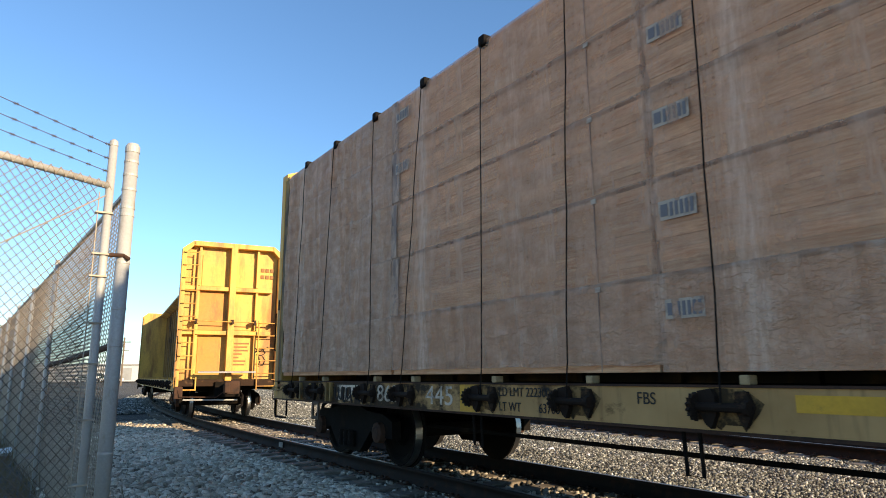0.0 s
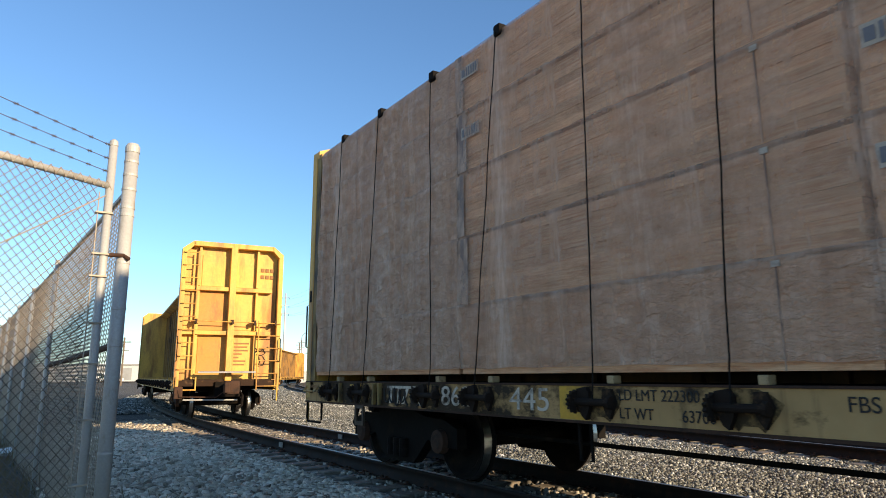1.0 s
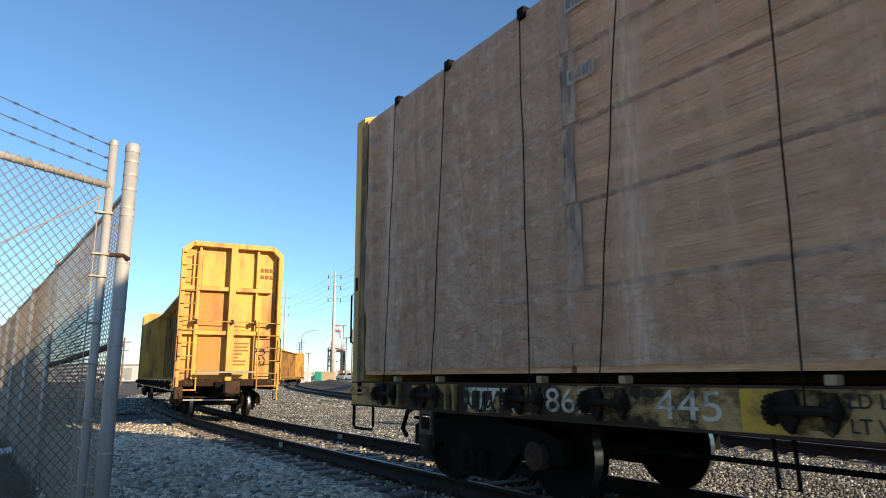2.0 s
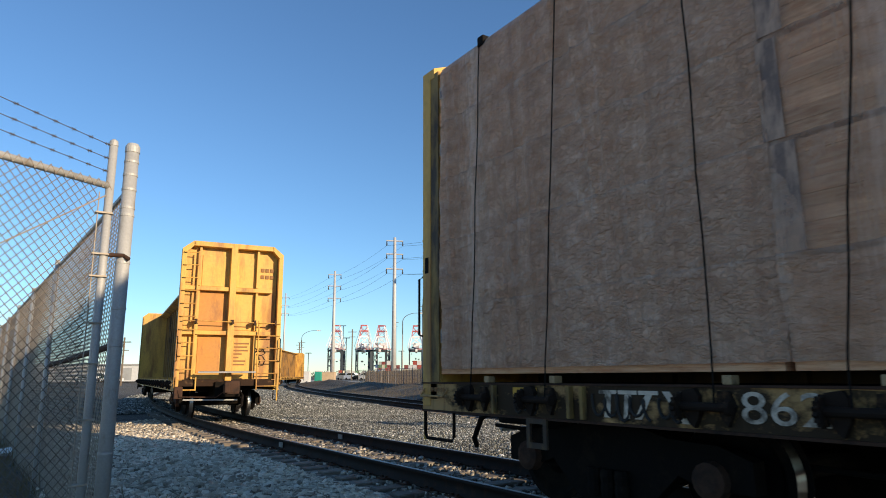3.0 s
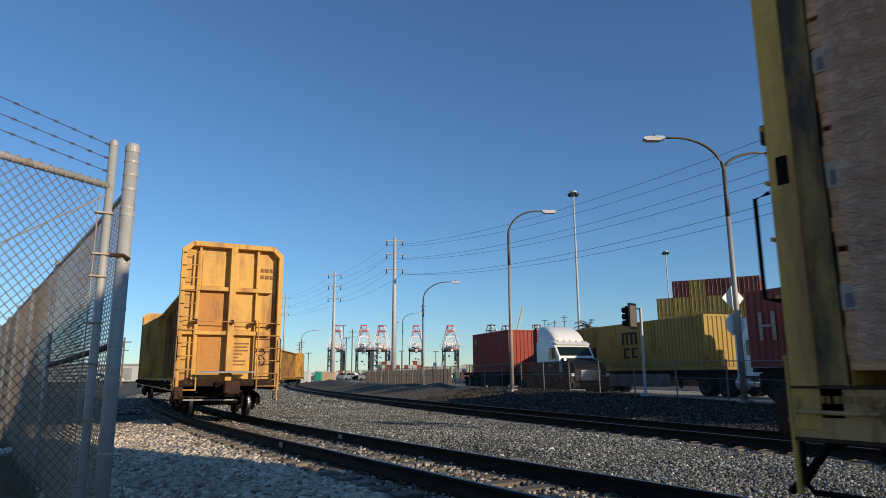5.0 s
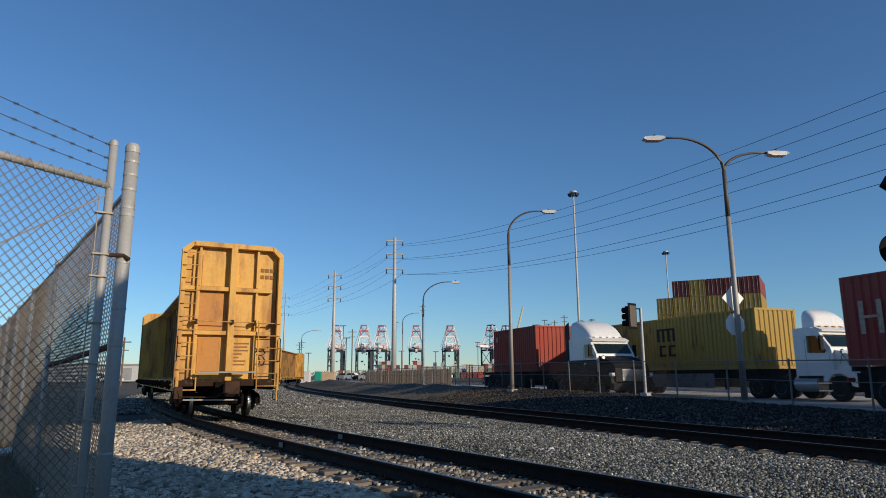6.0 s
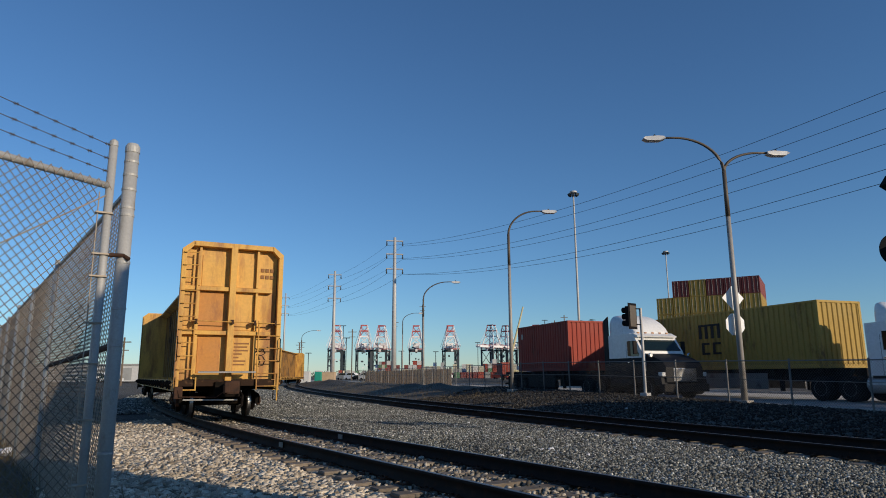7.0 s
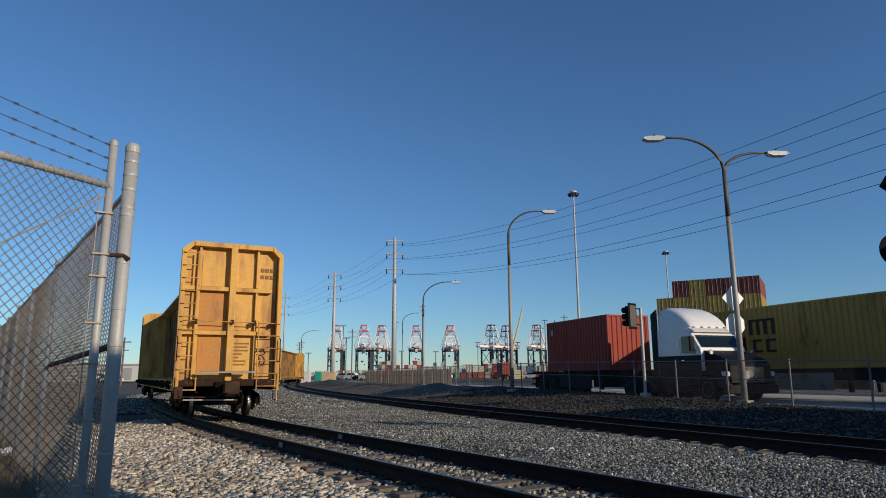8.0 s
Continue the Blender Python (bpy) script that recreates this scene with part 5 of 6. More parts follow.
def cab_shell(t, y0, L, sleeper, paint_name, hood_name):
    """Bonnet, cab and roof of a tractor unit whose cab back is at y0 and bumper at y0 + L."""
    yb = y0 + L
    hood = L * (0.34 if sleeper else 0.42)
    cy1 = yb - hood
    W = 1.14
    top = 2.95
    prof = [(y0, 0.95), (y0, top), (cy1 - 0.95, top + 0.03), (cy1 - 0.62, top - 0.06), (cy1 - 0.05, 2.12), (cy1, 1.95), (cy1, 0.95)]
    cab = part("cab", prism(bmesh.new(), prof, -W, W), paint_name, t)
    if sleeper:
        part("lower_panel", boxes((-W - 0.012, W + 0.012, y0 + 0.02, cy1 - 0.02, 0.93, 1.84)), hood_name, cab, "dark blue lower cab panels")
    es = boxes((-W - 0.01, W + 0.01, y0 + 0.1, cy1 - 0.1, 0.90, 1.0), bevel=0.02)
    part("lower_trim", es, "chassis", cab)
    hp = [(cy1 - 0.02, 0.85), (cy1 - 0.02, 2.02), (cy1 + hood * 0.55, 1.80), (yb - 0.18, 1.62), (yb - 0.02, 1.40), (yb, 0.75)]
    bm = prism(bmesh.new(), hp, -0.98, 0.98)
    part("bonnet", bm, hood_name, t)
    for s in (-1, 1):
        arch = prism(bmesh.new(), [(yb - 1.75, 0.75), (yb - 1.70, 1.05), (yb - 1.45, 1.22), (yb - 0.85, 1.24), (yb - 0.45, 1.15), (yb - 0.1, 0.95), (yb - 0.05, 0.65), (yb - 0.5, 0.6), (yb - 0.62, 0.95), (yb - 0.95, 1.09), (yb - 1.3, 1.05), (yb - 1.5, 0.85), (yb - 1.55, 0.7)], *sorted((s * 0.92, s * 1.2)))
        part("mudguard", arch, hood_name, t)
        x0, x1 = sorted((s * 1.0, s * 1.19))
        part("headlight", boxes((x0, x1, yb - 0.30, yb - 0.02, 1.0, 1.18), bevel=0.04), "lens", t, "clear headlight")
        win = prism(bmesh.new(), [(cy1 - 1.12, 1.93), (cy1 - 1.12, 2.62), (cy1 - 0.66, 2.62), (cy1 - 0.26, 2.0), (cy1 - 0.3, 1.9)], *sorted((s * (W - 0.02), s * (W + 0.006))))
        part("side_window", win, "glass", cab, "dark side window")
        mir = part("mirror", boxes((*sorted((s * (W + 0.10), s * (W + 0.30))), cy1 - 0.32, cy1 - 0.22, 2.0, 2.6), bevel=0.03), "chassis", cab)
        part("mirror_arm", tubes([(s * W, cy1 - 0.3, 2.55), (s * (W + 0.18), cy1 - 0.27, 2.53)], [(s * W, cy1 - 0.3, 2.05), (s * (W + 0.18), cy1 - 0.27, 2.05)], r=0.015), "chassis", mir)
        hm = part("bonnet_mirror", lathe(bmesh.new(), [(-0.02, 0.10), (0.02, 0.11), (0.05, 0.08)], 14, "Y", (s * 1.05, yb - 0.9, 1.93)), "chrome", t)
        part("mirror_stalk", tubes([(s * 1.05, yb - 0.9, 1.85), (s * 1.0, yb - 0.7, 1.45)], [(s * 1.05, yb - 0.9, 1.85), (s * 0.98, yb - 1.1, 1.45)], r=0.012), "chassis", hm)
        tank = part("fuel_tank", lathe(bmesh.new(), [(cy1 - 2.5 if sleeper else cy1 - 1.9, 0.10), (cy1 - 2.48 if sleeper else cy1 - 1.88, 0.31), (cy1 - 0.75, 0.31), (cy1 - 0.73, 0.10)], 20, "Y", (s * 0.92, 0, 0.66)), "chassis" if sleeper else "rim", t)
        part("step", boxes((*sorted((s * 0.85, s * 1.2)), cy1 - 0.72, cy1 - 0.1, 0.38, 0.44), (*sorted((s * 0.85, s * 1.2)), cy1 - 0.72, cy1 - 0.1, 0.68, 0.73)), "chassis" if sleeper else "chrome", t)
        part("door_handle", boxes((*sorted((s * W, s * (W + 0.03))), cy1 - 1.12, cy1 - 0.98, 1.62, 1.66)), "chrome", cab)
        seam = boxes((*sorted((s * W, s * (W + 0.003))), cy1 - 1.22, cy1 - 1.205, 0.98, 2.5), (*sorted((s * W, s * (W + 0.003))), cy1 - 0.13, cy1 - 0.115, 0.98, 1.8))
        part("door_seam", seam, "chassis", cab)
    ws = prism(bmesh.new(), [(cy1 - 0.60, 2.81), (cy1 - 0.585, 2.825), (cy1 - 0.045, 2.165), (cy1 - 0.06, 2.15)], -1.02, 1.02)
    part("windscreen", ws, "glass", cab, "dark windscreen")
    vis = prism(bmesh.new(), [(cy1 - 0.75, 2.88), (cy1 - 0.72, 2.99), (cy1 - 0.36, 2.84), (cy1 - 0.38, 2.78)], -1.1, 1.1)
    part("sun_visor", vis, paint_name, cab)
    for x in (-0.8, -0.4, 0, 0.4, 0.8):
        part("roof_light", boxes((x - 0.06, x + 0.06, cy1 - 0.78, cy1 - 0.66, 2.97, 3.03), bevel=0.015), "orange", cab)
    rt = 3.95 if sleeper else 3.80
    if sleeper:
        line = [(y0 + 0.02, rt - 0.10, 1.06), (y0 + 0.10, rt, 1.08), (y0 + 0.38, rt, 1.09), (y0 + 0.75, rt - 0.07, 1.09), (y0 + 1.10, rt - 0.20, 1.07), (y0 + 1.42, rt - 0.38, 1.04), (y0 + 1.68, rt - 0.60, 1.00), (y0 + 1.84, rt - 0.82, 0.96), (cy1 - 0.66, top - 0.02, 0.94)]
    else:
        line = [(y0 + 0.20, rt - 0.14, 0.78), (y0 + 0.24, rt - 0.04, 0.82), (y0 + 0.36, rt - 0.03, 0.84), (y0 + 0.62, rt - 0.16, 0.86), (y0 + 0.85, rt - 0.36, 0.86), (cy1 - 0.92, 3.16, 0.84), (cy1 - 0.80, 3.02, 0.82), (cy1 - 0.72, top - 0.02, 0.80)]
    V, F = [], []
    for y, z, w in line:
        h = z - (top - 0.05)
        for k in range(13):
            a = math.pi * k / 12
            cx, cz = math.cos(a), math.sin(a)
            V.append((w * math.copysign(abs(cx) ** 0.38, cx), y, top - 0.05 + max(h, 0.02) * cz ** 0.38 if cz > 1e-6 else top - 0.05))
    for i in range(len(line) - 1):
        for k in range(12):
            F.append((i * 13 + k, i * 13 + k + 1, (i + 1) * 13 + k + 1, (i + 1) * 13 + k))
    F.append(tuple(range(12, -1, -1)))
    F.append(tuple((len(line) - 1) * 13 + k for k in range(13)))
    fair = bmesh.new()
    vs = [fair.verts.new(v) for v in V]
    for f in F:
        fair.faces.new([vs[i] for i in f])
    bmesh.ops.recalc_face_normals(fair, faces=fair.faces)
    part("roof_fairing", fair, paint_name, t, smooth=True)
    if sleeper:
        for s in (-1, 1):
            part("side_extender", prism(bmesh.new(), [(y0 - 0.42, 0.95), (y0 - 0.42, rt - 0.25), (y0 - 0.02, rt - 0.05), (y0 - 0.02, 0.95)], *sorted((s * 1.08, s * 1.13))), hood_name, t, "dark side extender behind the cab")
    part("grille", boxes((-0.62, 0.62, yb - 0.06, yb + 0.02, 0.78, 1.34), bevel=0.02), "chrome", t)
    part("bumper", boxes((-1.2, 1.2, yb - 0.25, yb + 0.10, 0.34, 0.68), bevel=0.05), paint_name if not sleeper else "chassis", t)
    return cy1


def semi(label, length, gap, cab_len, sleeper, paint_name, hood_name, with_cab=True, chassis_len=12.4, offset=0.0, skirt="chassis"):
    """A road truck with a skeletal chassis: the load's front end at y = 0, driving towards +y."""
    t = thing("container_truck", label, "truck")
    axles = []
    rear = offset - chassis_len
    rails = boxes((-0.5, -0.36, rear, offset + 0.6, 0.82, 1.30), (0.36, 0.5, rear, offset + 0.6, 0.82, 1.30))
    for k in range(6):
        y = rear + 0.3 + k * (chassis_len - 0.6) / 5
        box(rails, -1.15, 1.15, y - 0.08, y + 0.08, 1.14, 1.30)
    part("chassis_frame", rails, "chassis", t)
    for s in (-1, 1):
        part("landing_leg", boxes((*sorted((s * 0.72, s * 0.85)), offset - 2.6, offset - 2.45, 0.35, 1.1)), "chassis", t)
    part("rear_bumper", boxes((-1.1, 1.1, rear - 0.05, rear + 0.05, 0.5, 0.62), (-0.6, -0.5, rear - 0.05, rear + 0.05, 0.6, 1.1), (0.5, 0.6, rear - 0.05, rear + 0.05, 0.6, 1.1)), "chassis", t)
    for s in (-1, 1):
        part("tail_light", boxes((*sorted((s * 0.75, s * 1.05)), rear - 0.06, rear, 0.82, 0.95), bevel=0.01), "lens_red", t, "red tail light")
        part("mud_flap", boxes((*sorted((s * 0.55, s * 1.15)), rear + 0.55, rear + 0.57, 0.35, 1.0)), "chassis", t)
    for s in (-1, 1):
        part("side_skirt", boxes((*sorted((s * 1.08, s * 1.12)), rear + 3.3, offset - 3.0, 0.42, 1.12)), skirt, t)
    for y in (rear + 1.3, rear + 2.55):
        axles.append((wheel_axle(t, y, 0.50, True), y, 0.50))
    if with_cab:
        y0 = gap
        cy1 = cab_shell(t, y0, cab_len, sleeper, paint_name, hood_name)
        part("tractor_frame", boxes((-0.45, -0.33, y0 - 3.6, y0 + cab_len - 0.4, 0.75, 0.98), (0.33, 0.45, y0 - 3.6, y0 + cab_len - 0.4, 0.75, 0.98)), "chassis", t)
        part("fifth_wheel", boxes((-0.45, 0.45, y0 - 2.6, y0 - 1.6, 0.98, 1.08)), "chassis", t)
        for y in (y0 - 0.9, y0 - 2.2):
            axles.append((wheel_axle(t, y, 0.50, True), y, 0.50))
        y = y0 + cab_len - 1.1
        axles.append((wheel_axle(t, y, 0.50, False, 1.04), y, 0.50))
    return t, axles


def lane_pose(corner, t, back):
    """Where a truck is: corner(t) gives the plan place of its near front container corner."""
    x, y = corner(t)
    f = Vector((-0.2306, -0.973))
    x, y = x + 1.22 * 0.973 + f.x * back, y - 1.22 * 0.2306 + f.y * back
    return pose(x, y, 0.02, 0, 0, 166.67)


def truck_one(t):
    y = 22.42 + 3.62 * (8 - t)
    return lane_pose(lambda _: (24.38 + 0.237 * (y - 22.42), y), t, 0)


def truck_two(t):
    y = 15.40 + 3.18 * (6.5 - t)
    return lane_pose(lambda _: (27.75 + 0.237 * (y - 15.4), y), t, 0)


def truck_three(t):
    y = 10.98 + 3.80 * (5.8 - t)
    return lane_pose(lambda _: (21.94 + 0.237 * (y - 10.98), y), t, 12.19)


ROAD_TRUCKS = []
CARRIED = []


def make_trucks():
    one, ax1 = semi("white sleeper truck with a dark lower body hauling a red container", 6.06, 3.65, 3.95, True, "white", "navy", chassis_len=9.5, offset=1.2)
    c1 = container("shipping_container", "short faded red corrugated shipping container on a truck chassis", 6.06, 2.70, "rust_red")
    part("logo_mark", boxes((1.222, 1.226, -5.6, -5.35, 1.95, 2.25)), "label", c1)
    two, ax2 = semi("white day-cab truck hauling a mustard yellow container", 12.19, 1.85, 3.05, False, "white", "white", skirt="grey_skirt")
    c2 = container("shipping_container", "long mustard yellow corrugated shipping container on a truck chassis", 12.19, 2.75, "msc")
    # a plain black emblem in the logo's place
    for k in range(4):
        part("logo_mark", boxes((1.222, 1.227, -6.95 + k * 0.42, -6.75 + k * 0.42, 1.50, 2.15)), "black_letter", c2)
    part("logo_mark", boxes((1.222, 1.227, -6.95, -5.5, 2.10, 2.20)), "black_letter", c2)
    for y in (-6.8, -6.05):
        part("logo_mark", boxes((1.222, 1.227, y, y + 0.55, 1.20, 1.30), (1.222, 1.227, y, y + 0.18, 0.78, 1.25), (1.222, 1.227, y, y + 0.55, 0.72, 0.82)), "black_letter", c2)
    three, ax3 = semi("truck chassis hauling a deep red container", 12.19, 1.85, 3.05, False, "white", "white")
    c3 = container("shipping_container", "long deep red corrugated container with pale lettering blocks on a truck", 12.19, 2.75, "red")
    for k in range(6):
        y = -11.65 + k * 1.45
        part("logo_mark", boxes((1.222, 1.227, y, y + 0.16, 0.95, 1.95), (1.222, 1.227, y + 0.16, y + 0.58, 1.42, 1.50), (1.222, 1.227, y + 0.58, y + 0.74, 0.95, 1.95)), "label", c3)
    up = pose(0, 0, 1.31)
    for t, ax, at, c in ((one, ax1, truck_one, c1), (two, ax2, truck_two, c2), (three, ax3, truck_three, c3)):
        t.matrix_basis = at(0)
        c.matrix_basis = at(0) @ up
        ROAD_TRUCKS.append((t, at, ax))
        ROAD_TRUCKS.append((c, lambda tt, at=at: at(tt) @ up, []))


M["grey_skirt"] = paint("dusty_grey_skirt", (0.20, 0.19, 0.175), 0.6, 0.0, 0.2, 1.0, (0.07, 0.06, 0.05), 0.5, 2.0)
make_trucks()


# ---- street lamps, signs, signals, pylons ----
def curved_arm(p0, reach, rise, n=12):
    """Points of an arm that leaves a pole upward and bends over to level; reach is a plan vector."""
    out = []
    for k in range(n + 1):
        a = math.pi / 2 * k / n
        s, h = 1 - math.cos(a), math.sin(a)
        out.append(Vector(p0) + Vector((reach[0] * s, reach[1] * s, rise * h)))
    return out


def lamp_head(parent, p, d, size=1.0):
    d = Vector((d[0], d[1], 0)).normalized()
    ang = math.degrees(math.atan2(d.y, d.x))
    bm = bmesh.new()
    prism(bm, [(-0.1, -0.06), (0.1, -0.13), (0.55, -0.13), (0.70, -0.05), (0.62, 0.03), (0.15, 0.06), (-0.1, 0.04)], -0.14, 0.14, "Y")
    for v in bm.verts:
        v.co = Vector((v.co.x, v.co.y * (1 if v.co.z < 0 else 0.7), v.co.z)) * size
    h = part("lamp_head", bm, "lamp", parent, "pale lamp housing")
    h.matrix_basis = pose(p.x, p.y, p.z, 0, 0, ang)
    part("photocell", lathe(bmesh.new(), [(0.03, 0.04), (0.11, 0.04), (0.13, 0.02)], 8, "Z", (0.25 * size, 0, 0)), "black", h)


RIGHT = Vector((0.8353, -0.5498))   # plan direction across the view


def street_lamp(base, height, arms, label, r=0.11):
    x, y, z = base
    t = thing("street_lamp", label, "street lamp", pose(x, y, z))
    part("pole", tube(bmesh.new(), [(0, 0, -0.3), (0, 0, height * 0.4), (0, 0, height * 0.79)], r, 14, taper=r * 0.72), "pole", t, smooth=True)
    part("upper_pole", tube(bmesh.new(), [(0, 0, height * 0.79), (0, 0, height)], r * 0.74, 14, taper=r * 0.64), "pole_dark", t, "darker upper length of the pole", smooth=True)
    part("base_plate", boxes((-0.2, 0.2, -0.2, 0.2, -0.1, 0.05), bevel=0.02), "pole", t)
    for d, reach, rise in arms:
        v = RIGHT * d * reach
        pts = curved_arm((0, 0, height - 0.05), v, rise)
        end = pts[-1] + Vector((v.x, v.y, 0)).normalized() * 0.45
        part("arm", tube(bmesh.new(), pts + [end], r * 0.55, 10, taper=r * 0.34), "pole_dark", t, smooth=True)
        lamp_head(t, end, v)
    return t


def make_street():
    A = street_lamp((20.95, 13.30, 0.18), 8.15, [(-1, 1.72, 1.32), (1, 1.25, 0.72)], "tall grey double-arm street lamp with pale heads, beside the fence")
    B = street_lamp((21.75, 26.65, 0.36), 8.2, [(1, 1.5, 1.3)], "tall single-arm street lamp behind the roadside fence")
    C = street_lamp((30.5, 49.6, 0.30), 7.55, [(1, 2.2, 1.6)], "single-arm street lamp further down the road")
    street_lamp((45.5, 79.5, 0.0), 8.6, [(1, 1.9, 1.2)], "small distant street lamp by the road", 0.09)
    street_lamp((48.0, 124.0, 0.0), 8.6, [(1, 2.6, 1.5)], "small distant street lamp by the tracks", 0.09)
    # back of a warning diamond and a stop sign, both on the lamp pole
    f = Vector((0.5498, 0.8353))
    back = thing("road_sign", "bare aluminium back of a diamond road sign on the lamp pole", "road sign", pose(20.95 + f.x * 0.14, 13.33 + f.y * 0.14, 3.72, 0, 0, -18))
    prism_bm = prism(bmesh.new(), [(-0.45, 0), (0, -0.45), (0.45, 0), (0, 0.45)], 0.0, 0.006, "Y")
    part("panel", prism_bm, "alu", back)
    stop = thing("road_sign", "bare aluminium back of an octagonal stop sign on the lamp pole", "road sign", pose(20.95 + f.x * 0.14, 13.33 + f.y * 0.14, 2.80, 0, 0, -18))
    o = [(0.405 * math.cos(math.pi / 8 + k * math.pi / 4), 0.405 * math.sin(math.pi / 8 + k * math.pi / 4)) for k in range(8)]
    part("panel", prism(bmesh.new(), o, 0.0, 0.006, "Y"), "alu", stop)
    # pedestrian signal on its own post
    s = thing("traffic_signal", "black traffic signal head and grey back plate on a steel post", "traffic signal", pose(21.95, 18.3, 0.25, 0, 0, 186))
    part("post", tube(bmesh.new(), [(0, 0, -0.3), (0, 0, 3.60)], 0.06, 12), "steel_pole", s)
    part("base", boxes((-0.16, 0.16, -0.16, 0.16, -0.1, 0.12), bevel=0.03), "steel_pole", s)
    hd = part("signal_head", boxes((0.30, 0.68, -0.30, -0.08, 2.82, 3.66), bevel=0.03), "black", s)
    for z in (2.97, 3.24, 3.51):
        part("hood", lathe(bmesh.new(), [(-0.52, 0.12), (-0.28, 0.12)], 14, "Y", (0.49, 0, z)), "black", hd)
    plate = part("back_plate", boxes((0.20, 0.78, -0.075, -0.055, 2.70, 3.78), bevel=0.008), "black", s)
    part("rear_panel", boxes((0.27, 0.71, -0.054, -0.02, 2.80, 3.68), bevel=0.01), "pole_dark", plate, "dull grey rear of the signal")
    part("bracket", tubes([(0.4, -0.05, 3.55), (0, 0, 3.56)], [(0.4, -0.05, 2.9), (0, 0, 2.9)], r=0.025), "black", s)
    # crossing signal at the edge of view
    fwd, rt = Vector((0.5498, 0.8353)), Vector((0.8353, -0.5498))
    p = fwd * 11.5 + rt * 8.72
    x = thing("crossing_signal", "railway crossing signal with round black lamp discs", "crossing signal", pose(p.x, p.y, -0.1, 0, 0, -33.35))
    part("mast", tube(bmesh.new(), [(0.1, 0, -0.3), (0.1, 0, 5.0)], 0.06, 12), "steel_pole", x)
    part("crossarm", tubes([(-0.62, 0, 3.38), (0.8, 0, 3.38)], r=0.035), "black", x)
    for dx in (-0.55, 0.75):
        d = part("lamp_disc", lathe(bmesh.new(), [(0.02, 0.305), (0.045, 0.305), (0.05, 0.12)], 28, "Y", (dx, 0, 3.38)), "black", x, "round black backing disc")
        part("lamp_can", lathe(bmesh.new(), [(-0.22, 0.11), (0.02, 0.13)], 16, "Y", (dx, 0, 3.38)), "black", d)
    part("floodlight", box(bmesh.new(), -0.12, 0.12, -0.1, 0.1, -0.13, 0.13, 0.02, pose(-0.50, 0, 4.62, 0, 35, 0)), "black", x)
    part("bell", lathe(bmesh.new(), [(-0.05, 0.05), (0.0, 0.16), (0.05, 0.10)], 16, "Z", (-0.46, 0, 4.15)), "black", x)
    part("bracket", tubes([(0.1, 0, 4.15), (-0.4, 0, 4.15)], [(0.1, 0, 4.6), (-0.45, 0, 4.6)], [(-0.45, 0, 2.75), (0.1, 0, 2.75)], r=0.02), "black", x)
    part("small_disc", lathe(bmesh.new(), [(-0.05, 0.12), (0.05, 0.12)], 16, "Y", (-0.42, 0, 2.76)), "black", x)


make_street()


def view_point(px, depth):
    """Plan place at a depth along the view and a sideways tangent."""
    fwd, rt = Vector((0.5498, 0.8353)), Vector((0.8353, -0.5498))
    return fwd * depth * 1.0 + rt * px * depth


def pylon(lat, depth, top, arms, label, r=0.55):
    p = view_point(lat, depth)
    t = thing("transmission_pole", label, "utility pole", pose(p.x, p.y, 0, 0, 0, -33.35 + 12))
    part("shaft", tube(bmesh.new(), [(0, 0, -1), (0, 0, top * 0.5), (0, 0, top)], r, 12, taper=r * 0.5), "steel_pole", t, smooth=True)
    tips = []
    for z in arms:
        a = part("crossarm", tubes([(-1.7, 0, z), (1.7, 0, z)], r=0.13), "steel_pole", t)
        for s in (-1, 1):
            part("insulator", lathe(bmesh.new(), [(z - 1.0, 0.10), (z - 0.7, 0.16), (z - 0.4, 0.10), (z, 0.10)], 8, "Z", (s * 1.6, 0, 0)), "crane_dark", a)
            tips.append(Matrix.LocRotScale((p.x, p.y, 0), Euler((0, 0, radians(-21.35))), None) @ Vector((s * 1.6, 0, z - 1.0)))
    return tips


def power_lines():
    # next pole of the line stands out of view, to the right
    tA = pylon(-0.0755, 128.0, 28.4, (27.7, 25.0, 22.0), "tall pale steel transmission pole with three crossarms")
    tB = pylon(-0.168, 170.0, 28.4, (27.4, 24.4, 21.2), "pale steel transmission pole further off")
    tC = pylon(-0.243, 300.0, 39.0, (37.2, 33.2, 29.6), "distant steel transmission pole")
    tD = pylon(2.6, 18.0, 25.0, (24.0, 21.3, 18.4), "tall pale steel transmission pole with three crossarms")
    for a, b, sag in ((tA, tD, 4.0), (tA, tB, 0.8), (tB, tC, 0.8)):
        for p, q in zip(a, b):
            pts = []
            for k in range(25):
                s = k / 24
                v = p.lerp(q, s)
                v.z -= 4 * sag * s * (1 - s)
                pts.append(v)
            w = part("power_cable", tube(bmesh.new(), pts, 0.022, 4), "cable", None)
            tagged(w, "thin black overhead power cable strung between poles", "cable", group="overhead power cables")


power_lines()


def high_mast(lat, depth, top):
    p = view_point(lat, depth)
    t = thing("high_mast_light", "tall pale high-mast floodlight of the container yard", "floodlight", pose(p.x, p.y, 0))
    part("mast", tube(bmesh.new(), [(0, 0, -1), (0, 0, top * 0.5), (0, 0, top)], 0.24, 10, taper=0.12), "steel_pole", t)
    part("ring", lathe(bmesh.new(), [(top - 0.25, 0.6), (top, 0.6)], 14, "Z"), "steel_pole", t)
    for k in range(8):
        a = k * math.tau / 8
        part("flood_lamp", box(bmesh.new(), -0.2, 0.2, -0.2, 0.2, -0.2, 0.2, 0.05, pose(0.72 * math.cos(a), 0.72 * math.sin(a), top - 0.55, 0, 25, math.degrees(a))), "crane_dark", t)


